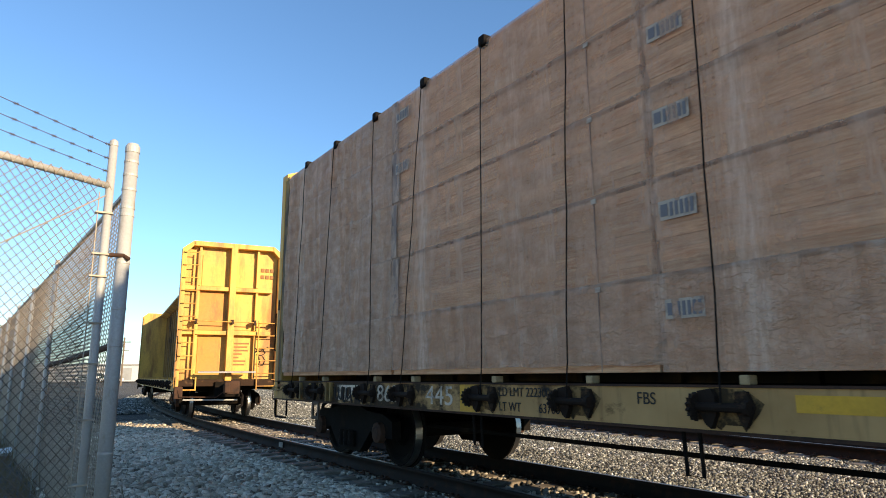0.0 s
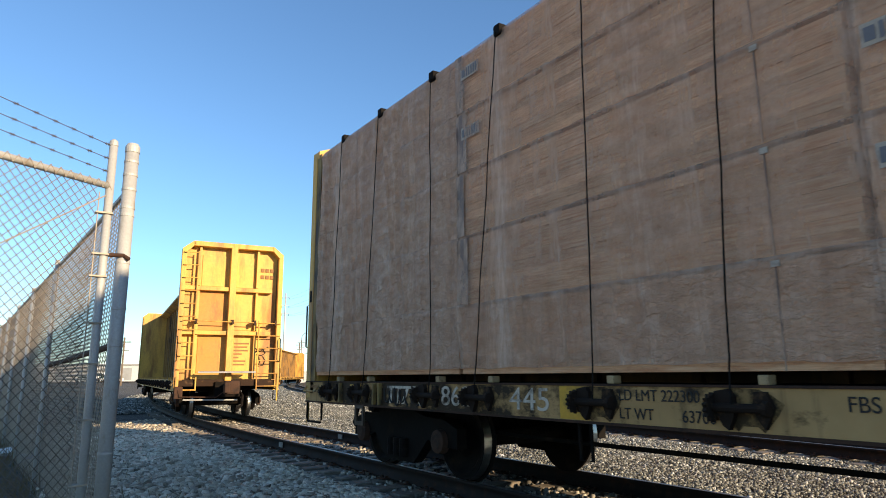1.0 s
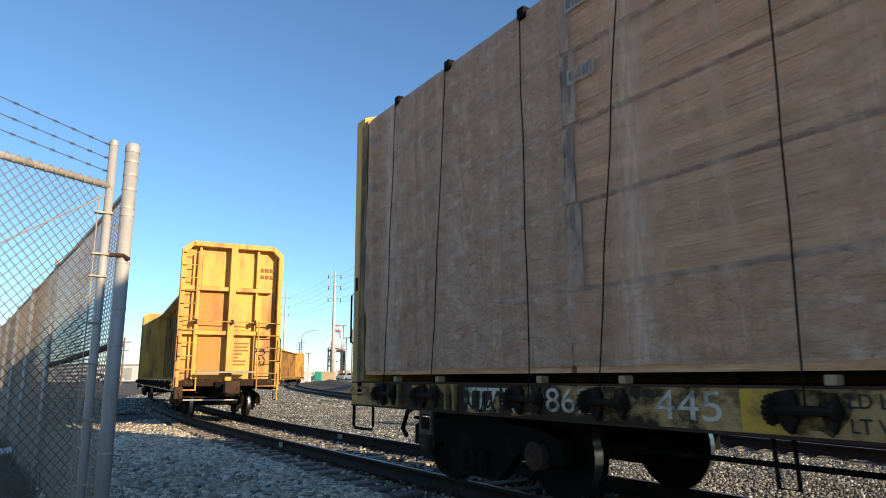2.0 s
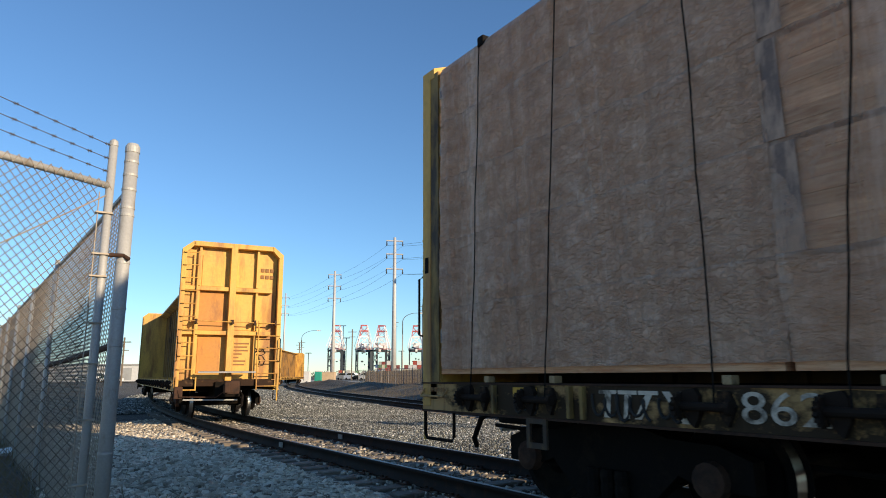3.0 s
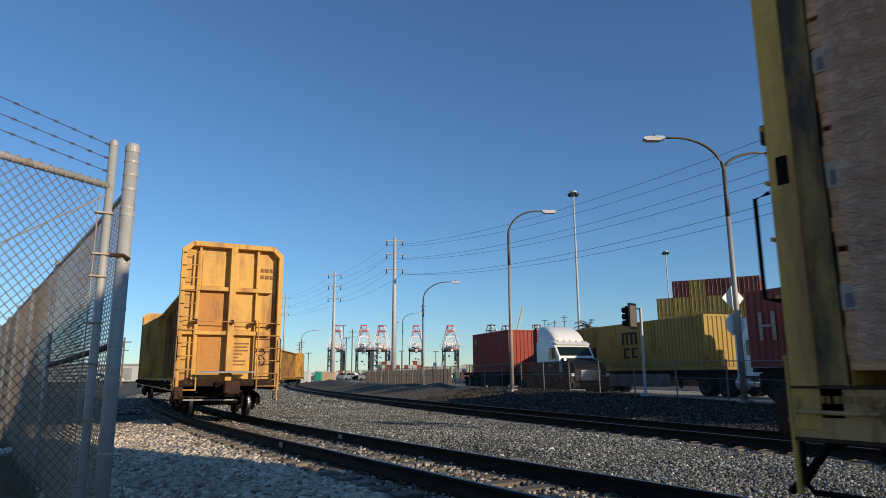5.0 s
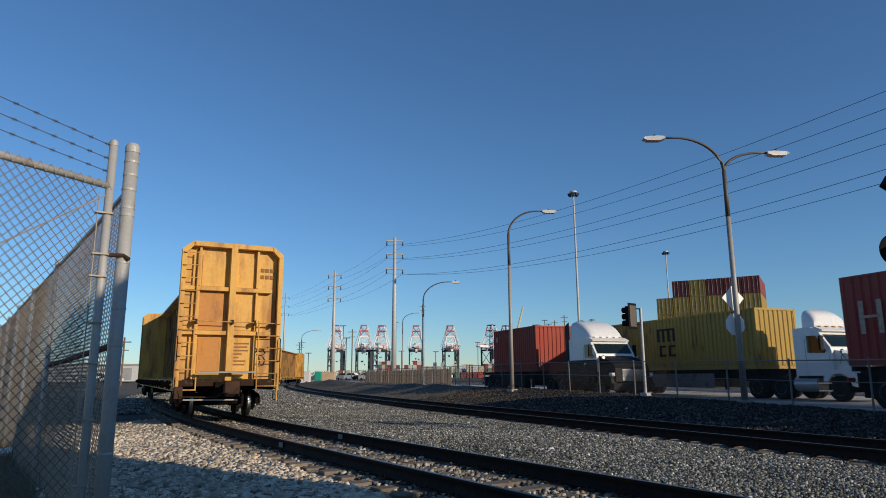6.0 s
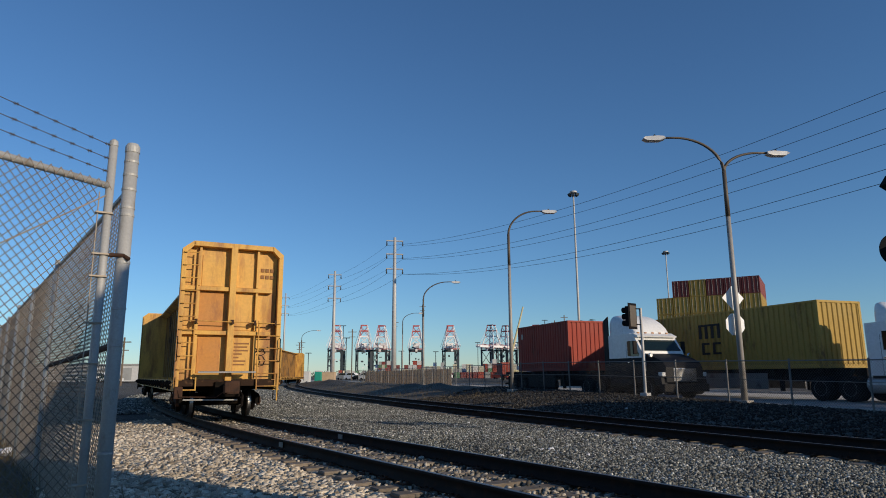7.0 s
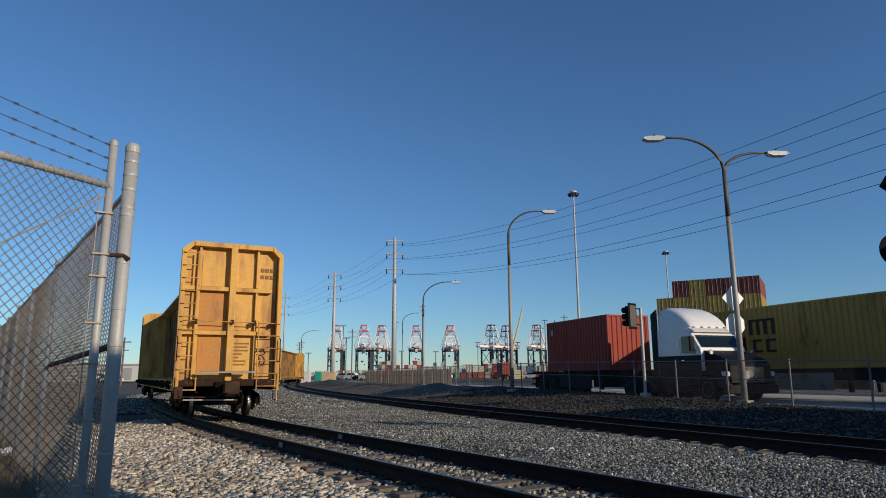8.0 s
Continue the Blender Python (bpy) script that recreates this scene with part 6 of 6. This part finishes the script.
high_mast(0.2075, 105.0, 31.2)
high_mast(0.3475, 157.0, 30.8)


def gantry_crane(lat, depth, turn):
    p = view_point(lat, depth)
    rng = random.Random(int(lat * 1e4))
    t = thing("gantry_crane", "huge red and white ship-to-shore gantry crane in the distance", "crane", pose(p.x, p.y, 0, 0, 0, turn), group="harbour cranes")
    for x in (-10, 10):
        for y in (-12, 12):
            part("leg", boxes((x - 0.9, x + 0.9, y - 0.9, y + 0.9, 0, 38)), "crane_dark", t)
        part("portal_beam", boxes((x - 0.8, x + 0.8, -12, 12, 15, 17)), "crane_dark", t)
        part("diagonal", tubes([(x, -12, 17), (x, 12, 37)], [(x, 12, 17), (x, -12, 37)], r=0.45, n=6), "crane_dark", t)
    for y in (-12, 12):
        part("sill_beam", boxes((-10, 10, y - 0.8, y + 0.8, 2, 4.2)), "crane_dark", t)
        part("upper_beam", boxes((-11, 11, y - 0.9, y + 0.9, 36, 38.5)), "crane_dark", t)
        part("catwalk", boxes((-12, 12, y - 1.6, y + 1.6, 39.5, 40.1), (-12, 12, y - 1.6, y - 1.5, 41.2, 41.4), (-12, 12, y + 1.5, y + 1.6, 41.2, 41.4)), "crane_red", t)
        for s in (-1, 1):
            part("tower_leg", tubes([(s * 10.6, y, 38), (s * 9.4, y * 0.8, 47), (s * 6.6, y * 0.5, 58)], r=0.95, n=6), "crane_white", t)
            part("tower_top", tubes([(s * 6.6, y * 0.5, 58), (s * 5.6, y * 0.42, 66), (s * 4.2, y * 0.34, 74)], r=0.65, n=6), "crane_white" if s > 0 else "crane_red", t)
            part("tower_stay", tubes([(s * 5.0, y * 0.35, 71), (s * 13, y * 1.2, 43)], r=0.3, n=5), "crane_white", t)
        part("tower_brace", tubes([(-9.8, y * 0.85, 45), (6.6, y * 0.5, 58)], [(9.8, y * 0.85, 45), (-6.6, y * 0.5, 58)], r=0.4, n=5), "crane_white", t)
        part("top_brace", tubes([(-6.6, y * 0.5, 58), (4.6, y * 0.36, 72)], [(6.6, y * 0.5, 58), (-4.6, y * 0.36, 72)], r=0.3, n=5), "crane_red", t)
        part("stair_tower", boxes((7.6, 9.0, y - 1.2, y + 1.2, 4, 36)), "crane_dark", t)
    for z, w in ((74, 5.2), (66, 6.2), (58, 7.2)):
        part("tower_beam", boxes((-w, w, -w * 0.8, -w * 0.8 + 1.2, z - 0.7, z + 0.9), (-w, w, w * 0.8 - 1.2, w * 0.8, z - 0.7, z + 0.9)), "crane_red" if z > 60 else "crane_white", t)
    boom = boxes((-3.6, -2.6, -36, 30, 41, 44), (2.6, 3.6, -36, 30, 41, 44))
    for k in range(16):
        y = -36 + k * 4.2
        box(boom, -3.6, 3.6, y, y + 0.6, 41, 41.6)
    part("boom", boom, "crane_white", t)
    part("boom_rail", boxes((-4.4, -4.2, -36, 30, 45, 45.3), (4.2, 4.4, -36, 30, 45, 45.3)), "crane_red", t)
    part("trolley_house", boxes((-5, 5, 6, 18, 44, 49)), "crane_white", t)
    part("cab", boxes((-1.6, 1.6, -14, -10, 36, 39.5)), "crane_white", t)
    for k in range(14):
        x, y, z = rng.uniform(-11, 9), rng.uniform(-14, 12), rng.uniform(31, 47)
        w, h = rng.uniform(0.8, 3.2), rng.uniform(0.6, 2.2)
        part("machinery", boxes((x, x + w, y, y + 2.0, z, z + h)), rng.choice(("crane_white", "crane_dark", "crane_dark", "crane_red", "grey_box")), t)
    for k in range(4):
        x, z = rng.uniform(-8, 6), rng.uniform(8, 28)
        part("machinery", boxes((x, x + rng.uniform(1, 4), -12.5, -11, z, z + rng.uniform(1, 3))), rng.choice(("crane_white", "crane_dark")), t)


for lat, depth, turn in ((-0.1625, 960, -33), (-0.121, 960, -20), (-0.094, 970, -40), (-0.0415, 975, -30), (0.0105, 975, -25), (0.073, 970, -70), (0.096, 985, -75), (0.142, 975, -60)):
    gantry_crane(lat, depth, turn)


# ---- container yard and far things ----
def stack(lat0, depth, cols, rows, mats, turn, label, first=0, length=12.19):
    p = view_point(lat0, depth)
    m = pose(p.x, p.y, 0, 0, 0, turn)
    rng = random.Random(int(depth * 7 + cols))
    protos = {}
    for c in range(cols):
        for r in range(first, rows if isinstance(rows, int) else rows[c]):
            mt = mats[r % len(mats)] if isinstance(mats[0], str) else mats[r][c % len(mats[r])]
            at = m @ pose(c * 2.55, 0, r * 2.62)
            if mt not in protos:
                protos[mt] = container("shipping_container", label + " stacked in the yard", length, 2.59, mt, None, at, "yard containers")
            else:
                copy_thing(protos[mt], at)


M["white_box"] = paint("white_container", (0.66, 0.65, 0.62), 0.6, 0.0, 0.15, 0.6, rand=0.2)
stack(0.3615, 114.5, 6, (5, 6, 6, 6, 6, 6), [["msc"], ["msc"], ["grey_box"], ["msc"], ["msc"], ["maroon", "maroon", "msc", "maroon", "maroon", "maroon", "red"]], -63.0, "corrugated shipping container", 3)
M["cream_box"] = paint("cream_container", (0.60, 0.55, 0.40), 0.6, 0.0, 0.15, 0.6, rand=0.2)
YARD = ["rust_red", "cream_box", "grey_box", "blue", "maroon", "cream_box", "grey_box", "white_box", "white_box", "green_box"]


def yard_row(lat, depth, cols, top, seed):
    """A row of stacked boxes of mixed colours, ends towards the road."""
    rng = random.Random(seed)
    p = view_point(lat, depth)
    m = pose(p.x, p.y, 0, 0, 0, -33.35)
    for c in range(cols):
        for r in range(rng.randint(max(1, top - 1), top)):
            mt = rng.choice(YARD)
            at = m @ pose(c * 2.7, 0, r * 2.62)
            if mt not in BOXES:
                BOXES[mt] = container("shipping_container", "distant %s shipping container stacked in the harbour yard" % mt.replace("_box", "").replace("msc", "mustard").replace("rust_red", "red"), 6.06, 2.59, mt, None, at, "yard containers")
            else:
                copy_thing(BOXES[mt], at)


BOXES = {}
for i, (lat, dep, cols, top) in enumerate(((-0.082, 420, 3, 4), (-0.056, 420, 4, 4), (-0.115, 460, 4, 2), (-0.020, 430, 5, 2), (0.010, 400, 5, 3), (0.034, 410, 5, 3), (0.062, 390, 5, 4), (0.092, 400, 4, 3), (0.122, 410, 7, 3), (0.165, 420, 5, 3), (-0.16, 470, 4, 2), (-0.135, 520, 6, 2), (-0.19, 500, 8, 2), (-0.02, 330, 3, 2), (0.02, 300, 5, 2), (0.055, 280, 6, 2), (0.10, 300, 6, 2), (0.14, 320, 5, 2), (0.185, 400, 8, 3), (-0.10, 560, 5, 5), (-0.03, 480, 6, 4))):
    yard_row(lat, dep, cols, top, i)


def far_building(lat, depth, w, d, h, material, label, turn=-33.35):
    p = view_point(lat, depth)
    t = thing("warehouse", label, "building", pose(p.x, p.y, 0, 0, 0, turn))
    part("wall", boxes((-w / 2, w / 2, 0, d, 0, h)), material, t)
    part("roof", boxes((-w / 2 - 0.3, w / 2 + 0.3, -0.3, d + 0.3, h, h + 0.35)), "grey_box", t)
    n = max(2, int(w / 6))
    for k in range(n):
        x = -w / 2 + (k + 0.5) * w / n
        part("dock_door", boxes((x - 1.4, x + 1.4, -0.06, 0.0, 0.4, min(h - 0.6, 3.8))), "grey_box", t)


far_building(-0.545, 190, 70, 25, 4.6, "wall_white", "long low pale warehouse in the distance")


def small_vehicle(lat, depth, material, label, van, turn):
    p = view_point(lat, depth)
    t = thing("car", label, "car", pose(p.x, p.y, 0.0, 0, 0, turn), group="parked vehicles")
    L, h = (5.4, 2.2) if van else (4.5, 1.45)
    prof = [(-L / 2, 0.35), (-L / 2, h * 0.62), (-L * 0.36, h * 0.66), (-L * 0.22, h), (L * 0.22 if not van else L * 0.40, h), (L * 0.36, h * 0.66), (L / 2, h * 0.58), (L / 2, 0.35)]
    body = part("body", prism(bmesh.new(), prof, -0.9, 0.9), material, t)
    part("window", prism(bmesh.new(), [(-L * 0.33, h * 0.67), (-L * 0.20, h * 0.95), (L * 0.20, h * 0.95), (L * 0.33, h * 0.67)], -0.91, 0.91), "glass", body)
    for y in (-L * 0.31, L * 0.31):
        for s in (-1, 1):
            part("wheel", lathe(bmesh.new(), [(s * 0.72, 0.20), (s * 0.74, 0.33), (s * 0.90, 0.33), (s * 0.92, 0.18)], 16, "X", (0, y, 0.33)), "tyre", t)


for lat, dep, mt, van, turn in ((-0.115, 205, "white", True, 40), (-0.10, 200, "white", False, 60), (-0.128, 210, "navy", False, 50), (-0.138, 215, "white", True, 30), (-0.088, 195, "white", True, 70),
                                (-0.105, 230, "navy", False, 55), (-0.15, 220, "grey_box", True, 35), (-0.54, 150, "white", False, 40), (-0.52, 150, "white", True, 60), (-0.507, 150, "navy", False, 60), (-0.50, 150, "white", False, 60)):
    small_vehicle(lat, dep, mt, ("white" if mt == "white" else "dark" if mt == "navy" else "grey") + (" van" if van else " car") + " parked in the distant yard", van, turn)


def slat_fence():
    """Pale slatted fence along the far end of the yard."""
    t = thing("slatted_fence", "pale tan slatted fence along the far road", "fence")
    a, b = view_point(-0.118, 112), view_point(0.012, 72)
    n = 34
    for k in range(n):
        p, q = a.lerp(b, k / n), a.lerp(b, (k + 0.94) / n)
        d = (q - p).normalized()
        bm = bmesh.new()
        for j in range(9):
            v = p.lerp(q, (j + 0.5) / 9)
            e, w = d * 0.062, Vector((-d.y, d.x)) * 0.004
            prism(bm, [tuple(v - e - w), tuple(v + e - w), tuple(v + e + w), tuple(v - e + w)], 0.05, 1.85 + 0.04 * math.sin(k * 2.2 + j * 0.9), "Z")
        part("panel", bm, "slat", t)
        part("post", tube(bmesh.new(), [(p.x, p.y, -0.3), (p.x, p.y, 2.05)], 0.05, 6), "old_post", t)


M["slat"] = paint("weathered_slats", (0.62, 0.53, 0.41), 0.85, 0.0, 0.25, 0.5, (0.42, 0.35, 0.26), 0.4, 1.2)
# thin plastic slats let sunlight through
slat_tree = M["slat"].node_tree
slat_through = slat_tree.nodes.new("ShaderNodeBsdfTranslucent")
slat_through.inputs["Color"].default_value = (0.66, 0.54, 0.38, 1)
slat_mix = slat_tree.nodes.new("ShaderNodeMixShader")
slat_mix.inputs["Fac"].default_value = 0.5
slat_out = next(n for n in slat_tree.nodes if n.type == "OUTPUT_MATERIAL")
slat_tree.links.new(next(n for n in slat_tree.nodes if n.type == "BSDF_PRINCIPLED").outputs["BSDF"], slat_mix.inputs[1])
slat_tree.links.new(slat_through.outputs["BSDF"], slat_mix.inputs[2])
slat_tree.links.new(slat_mix.outputs["Shader"], slat_out.inputs["Surface"])
slat_fence()
# a red box on a trailer in the far lot
p_t = view_point(0.0955, 150.0)
trailer = thing("trailer", "dark container trailer parked in the far lot", "trailer", pose(p_t.x, p_t.y, 0, 0, 0, -33))
part("frame", boxes((-0.5, 0.5, 0, 12, 0.95, 1.25), (-1.15, 1.15, -0.05, 0.1, 0.5, 0.62)), "chassis", trailer)
for yy in (1.0, 2.2):
    for s in (-1, 1):
        part("wheel", lathe(bmesh.new(), [(s * 0.62, 0.3), (s * 0.64, 0.5), (s * 1.15, 0.5), (s * 1.17, 0.3)], 18, "X", (0, yy, 0.5)), "tyre", trailer)
container("shipping_container", "red shipping container on a parked trailer in the far lot", 12.19, 2.75, "rust_red", None, pose(p_t.x, p_t.y, 1.26, 0, 0, -33) @ pose(0, 12.1, 0))
rng_v = random.Random(21)
for k in range(34):
    lat, dep = rng_v.uniform(-0.23, 0.17), rng_v.uniform(210, 330)
    mt = rng_v.choice(["white", "white", "navy", "grey_box", "rust_red", "white", "blue"])
    van = rng_v.random() < 0.5
    small_vehicle(lat, dep, mt, {"white": "white", "navy": "dark", "grey_box": "grey", "rust_red": "red", "blue": "blue"}[mt] + (" van" if van else " car") + " parked in the distant yard", van, rng_v.uniform(0, 180))
for lat, dep, top in ((-0.205, 280, 11), (-0.153, 300, 24), (-0.148, 240, 15), (-0.10, 320, 17), (-0.064, 290, 12), (-0.012, 300, 12), (0.022, 310, 15), (0.052, 320, 17), (0.083, 300, 13), (0.112, 280, 15), (0.155, 300, 26), (0.161, 310, 25)):
    p = view_point(lat, dep)
    u = thing("yard_light", "thin distant yard light pole", "light pole", pose(p.x, p.y, 0, 0, 0, -33), group="yard lights")
    part("shaft", tube(bmesh.new(), [(0, 0, -1), (0, 0, top)], 0.15, 6), "crane_dark", u)
    part("lamp", boxes((-1.3, 1.3, -0.2, 0.2, top - 0.3, top)), "crane_dark", u)


def make_bits():
    p = view_point(-0.189, 124)
    t = thing("portable_toilet", "green plastic portable toilet cabin on the dirt", "toilet cabin", pose(p.x, p.y, -0.2, 0, 0, -33))
    part("cabin", boxes((-0.6, 0.6, -0.6, 0.6, 0.1, 2.15), bevel=0.05), "toilet", t)
    part("roof", boxes((-0.62, 0.62, -0.62, 0.62, 2.15, 2.35), bevel=0.08), "wall_white", t)
    part("door", boxes((-0.45, 0.45, -0.63, -0.6, 0.2, 2.0), bevel=0.01), "toilet", t)
    p = view_point(-0.174, 127)
    b = thing("site_shed", "low tan panelled site shed", "shed", pose(p.x, p.y, -0.2, 0, 0, -33))
    part("wall", boxes((-1.3, 1.3, -1.2, 1.2, 0.0, 2.0)), "tan", b)
    part("roof", boxes((-1.35, 1.35, -1.25, 1.25, 2.0, 2.1)), "tan", b)
    p = view_point(-0.208, 119)
    b = thing("site_shed", "low pale panelled site shed", "shed", pose(p.x, p.y, -0.2, 0, 0, -33))
    part("wall", boxes((-0.75, 0.75, -1, 1, 0.0, 2.1)), "wall_white", b)
    part("roof", boxes((-0.8, 0.8, -1.05, 1.05, 2.1, 2.2)), "wall_white", b)
    # wooden poles far off
    for lat, dep, top in ((-0.216, 210, 12.5), (-0.219, 215, 12.0), (-0.486, 115, 8.0), (-0.0735, 250, 22.0), (-0.139, 190, 14.5), (0.185, 220, 21.0), (0.170, 230, 20.0), (0.148, 200, 16.0), (-0.032, 250, 28.0)):
        p = view_point(lat, dep)
        u = thing("utility_pole", "distant wooden utility pole with a crossarm", "utility pole", pose(p.x, p.y, 0, 0, 0, -33))
        part("shaft", tube(bmesh.new(), [(0, 0, -1), (0, 0, top)], 0.16, 8), "trunk", u)
        part("crossarm", boxes((-1.2, 1.2, -0.07, 0.07, top - 0.9, top - 0.72), (-0.9, 0.9, -0.07, 0.07, top - 2.3, top - 2.15)), "trunk", u)
    # yellow crane boom beyond the street lamp
    p = view_point(0.104, 260)
    c = thing("mobile_crane", "pale yellow mobile crane boom beyond the yard", "crane", pose(p.x, p.y, 0, 0, 0, -33))
    part("boom", tube(bmesh.new(), [(-2.0, 0, 3), (4.8, 0, 28.0)], 0.5, 6, taper=0.3), "crane_yellow", c)
    part("carrier", boxes((-5, 4, -1.3, 1.3, -0.3, 3.2), bevel=0.1), "crane_yellow", c)
    # palm
    p = view_point(0.222, 70)
    t = thing("palm_tree", "palm tree with a spiky dark green crown", "tree", pose(p.x, p.y, 0))
    part("trunk", tube(bmesh.new(), [(0, 0, -0.3), (0.05, 0, 3), (0, 0, 5.9)], 0.22, 10, taper=0.16), "trunk", t)
    rng = random.Random(8)
    P, Q = [], []
    for k in range(46):
        a, el = rng.uniform(0, math.tau), rng.uniform(-0.5, 1.35)
        prev = np.array([0, 0, 5.9])
        for i in range(6):
            e = el - i * 0.24
            nxt = prev + 0.27 * np.array([math.cos(a) * math.cos(e), math.sin(a) * math.cos(e), math.sin(e)])
            P.append(prev), Q.append(nxt)
            side = np.array([-math.sin(a), math.cos(a), 0])
            for s in (-1, 1):
                P.append(nxt), Q.append(nxt + side * s * 0.16 + (nxt - prev) * 0.6 - np.array([0, 0, 0.07]))
            prev = nxt
    wires("crown", P, Q, 0.022, "leaf", t)
    # litter
    def litter(x, y, z, s, mt, label):
        bm = bmesh.new()
        bmesh.ops.create_icosphere(bm, subdivisions=2, radius=1.0)
        for v in bm.verts:
            k = 1 + 0.55 * noise.noise(v.co * 2.3 + Vector((x * 9, y * 7, 0)))
            v.co = Vector((v.co.x * s * k, v.co.y * s * 0.7 * k, v.co.z * s * 0.45 * k))
        o = part("litter", bm, mt, None)
        o.matrix_basis = pose(x, y, z, 8, 5, x * 70)
        tagged(o, label, "litter", group="scattered litter")
    litter(0.16, 14.6, -0.21, 0.17, "trash", "crumpled white plastic bag on the dirt by the fence")
    litter(0.37, 13.4, -0.21, 0.13, "trash", "crumpled white plastic bag on the dirt by the fence")
    litter(0.47, 13.2, -0.20, 0.085, "trash_blue", "crumpled blue wrapper on the dirt by the fence")
    litter(0.54, 13.1, -0.20, 0.07, "trash_red", "crumpled red wrapper on the dirt by the fence")
    litter(8.15, 8.95, -0.19, 0.085, "trash", "flattened white cup on the gravel")
    litter(8.03, 9.05, -0.19, 0.05, "trash", "scrap of white paper on the gravel")
    for x, y in ((10.9, 15.3), (9.3, 10.9), (8.1, 8.0), (10.6, 10.2), (10.7, 8.2), (7.0, 8.9), (14.8, 17.9), (14.9, 12.9), (13.6, 19.0), (17.0, 15.0)):
        litter(x, y, ground_z(x, y) + 0.05, 0.045, "trash", "scrap of white paper on the gravel")
    s = thing("concrete_slab", "half-buried pale concrete slab in the stones", "slab", pose(1.35, 11.4, -0.30, 2, 1, 20))
    part("slab", boxes((-0.42, 0.42, -0.6, 0.6, -0.05, 0.06), bevel=0.02), "slab", s)
    # dry weeds below the fence and on the bank
    rng = np.random.default_rng(11)
    P, Q = [], []
    for k in range(4300):
        if k < 3000:
            y = rng.uniform(5.5, 24)
            x = 0.55 - 0.052 * (y - 5.75) + rng.normal(-0.35, 0.5)
        else:
            y = rng.uniform(26, 60)
            x = track_b(y) + rng.uniform(1.6, 5.5)
        z = ground_z(x, y) - 0.03
        h = rng.uniform(0.05, 0.26)
        P.append((x, y, z)), Q.append((x + rng.normal(0, 0.07), y + rng.normal(0, 0.07), z + h))
    tagged(wires("dry_weed", P, Q, 0.0035, "weed"), "dry weeds below the fence and along the bank", "weeds", kind="stuff")
    # far dark shrubs along the harbour
    V, F = [], []
    for k in range(260):
        lat, dep = rng.uniform(-0.7, 0.75), rng.uniform(480, 760)
        p = view_point(lat, dep)
        for j in range(14):
            c = np.array([p.x + rng.normal(0, 3.0), p.y + rng.normal(0, 3.0), abs(rng.normal(1.8, 1.3))])
            tri = c + rng.normal(0, 1.0, (3, 3))
            F.append([len(V), len(V) + 1, len(V) + 2])
            V.extend(tri.tolist())
    tagged(mesh_np("shrub", V, F, "bush"), "dark far shrubs beyond the container yard", "shrubs", kind="stuff")


make_bits()


def motions():
    ts = [0.25 * k for k in range(33)]
    walk(loaded_car, [(t, train_pose(t)) for t in ts])
    for pk, local in PACKS:
        walk(pk, [(0.5 * k, train_pose(0.5 * k) @ local) for k in range(17)])
    for axle, y in WHEELSETS:
        rows = []
        for k in range(49):
            t = k / 6
            dist = 0.0823 * t * t + 1.2847 * t
            rows.append((t, pose(0, y, 0.42, -math.degrees(dist / 0.42))))
        walk(axle, rows)
    for truck, at, axles in ROAD_TRUCKS:
        walk(truck, [(0.5 * k, at(0.5 * k)) for k in range(17)])
        p0 = at(0.0).translation
        for axle, y, z in axles:
            rows = []
            for k in range(61):
                t = k * 8 / 60
                d = (at(t).translation - p0).length
                rows.append((t, pose(0, y, z, -math.degrees(d / z))))
            walk(axle, rows)


motions()
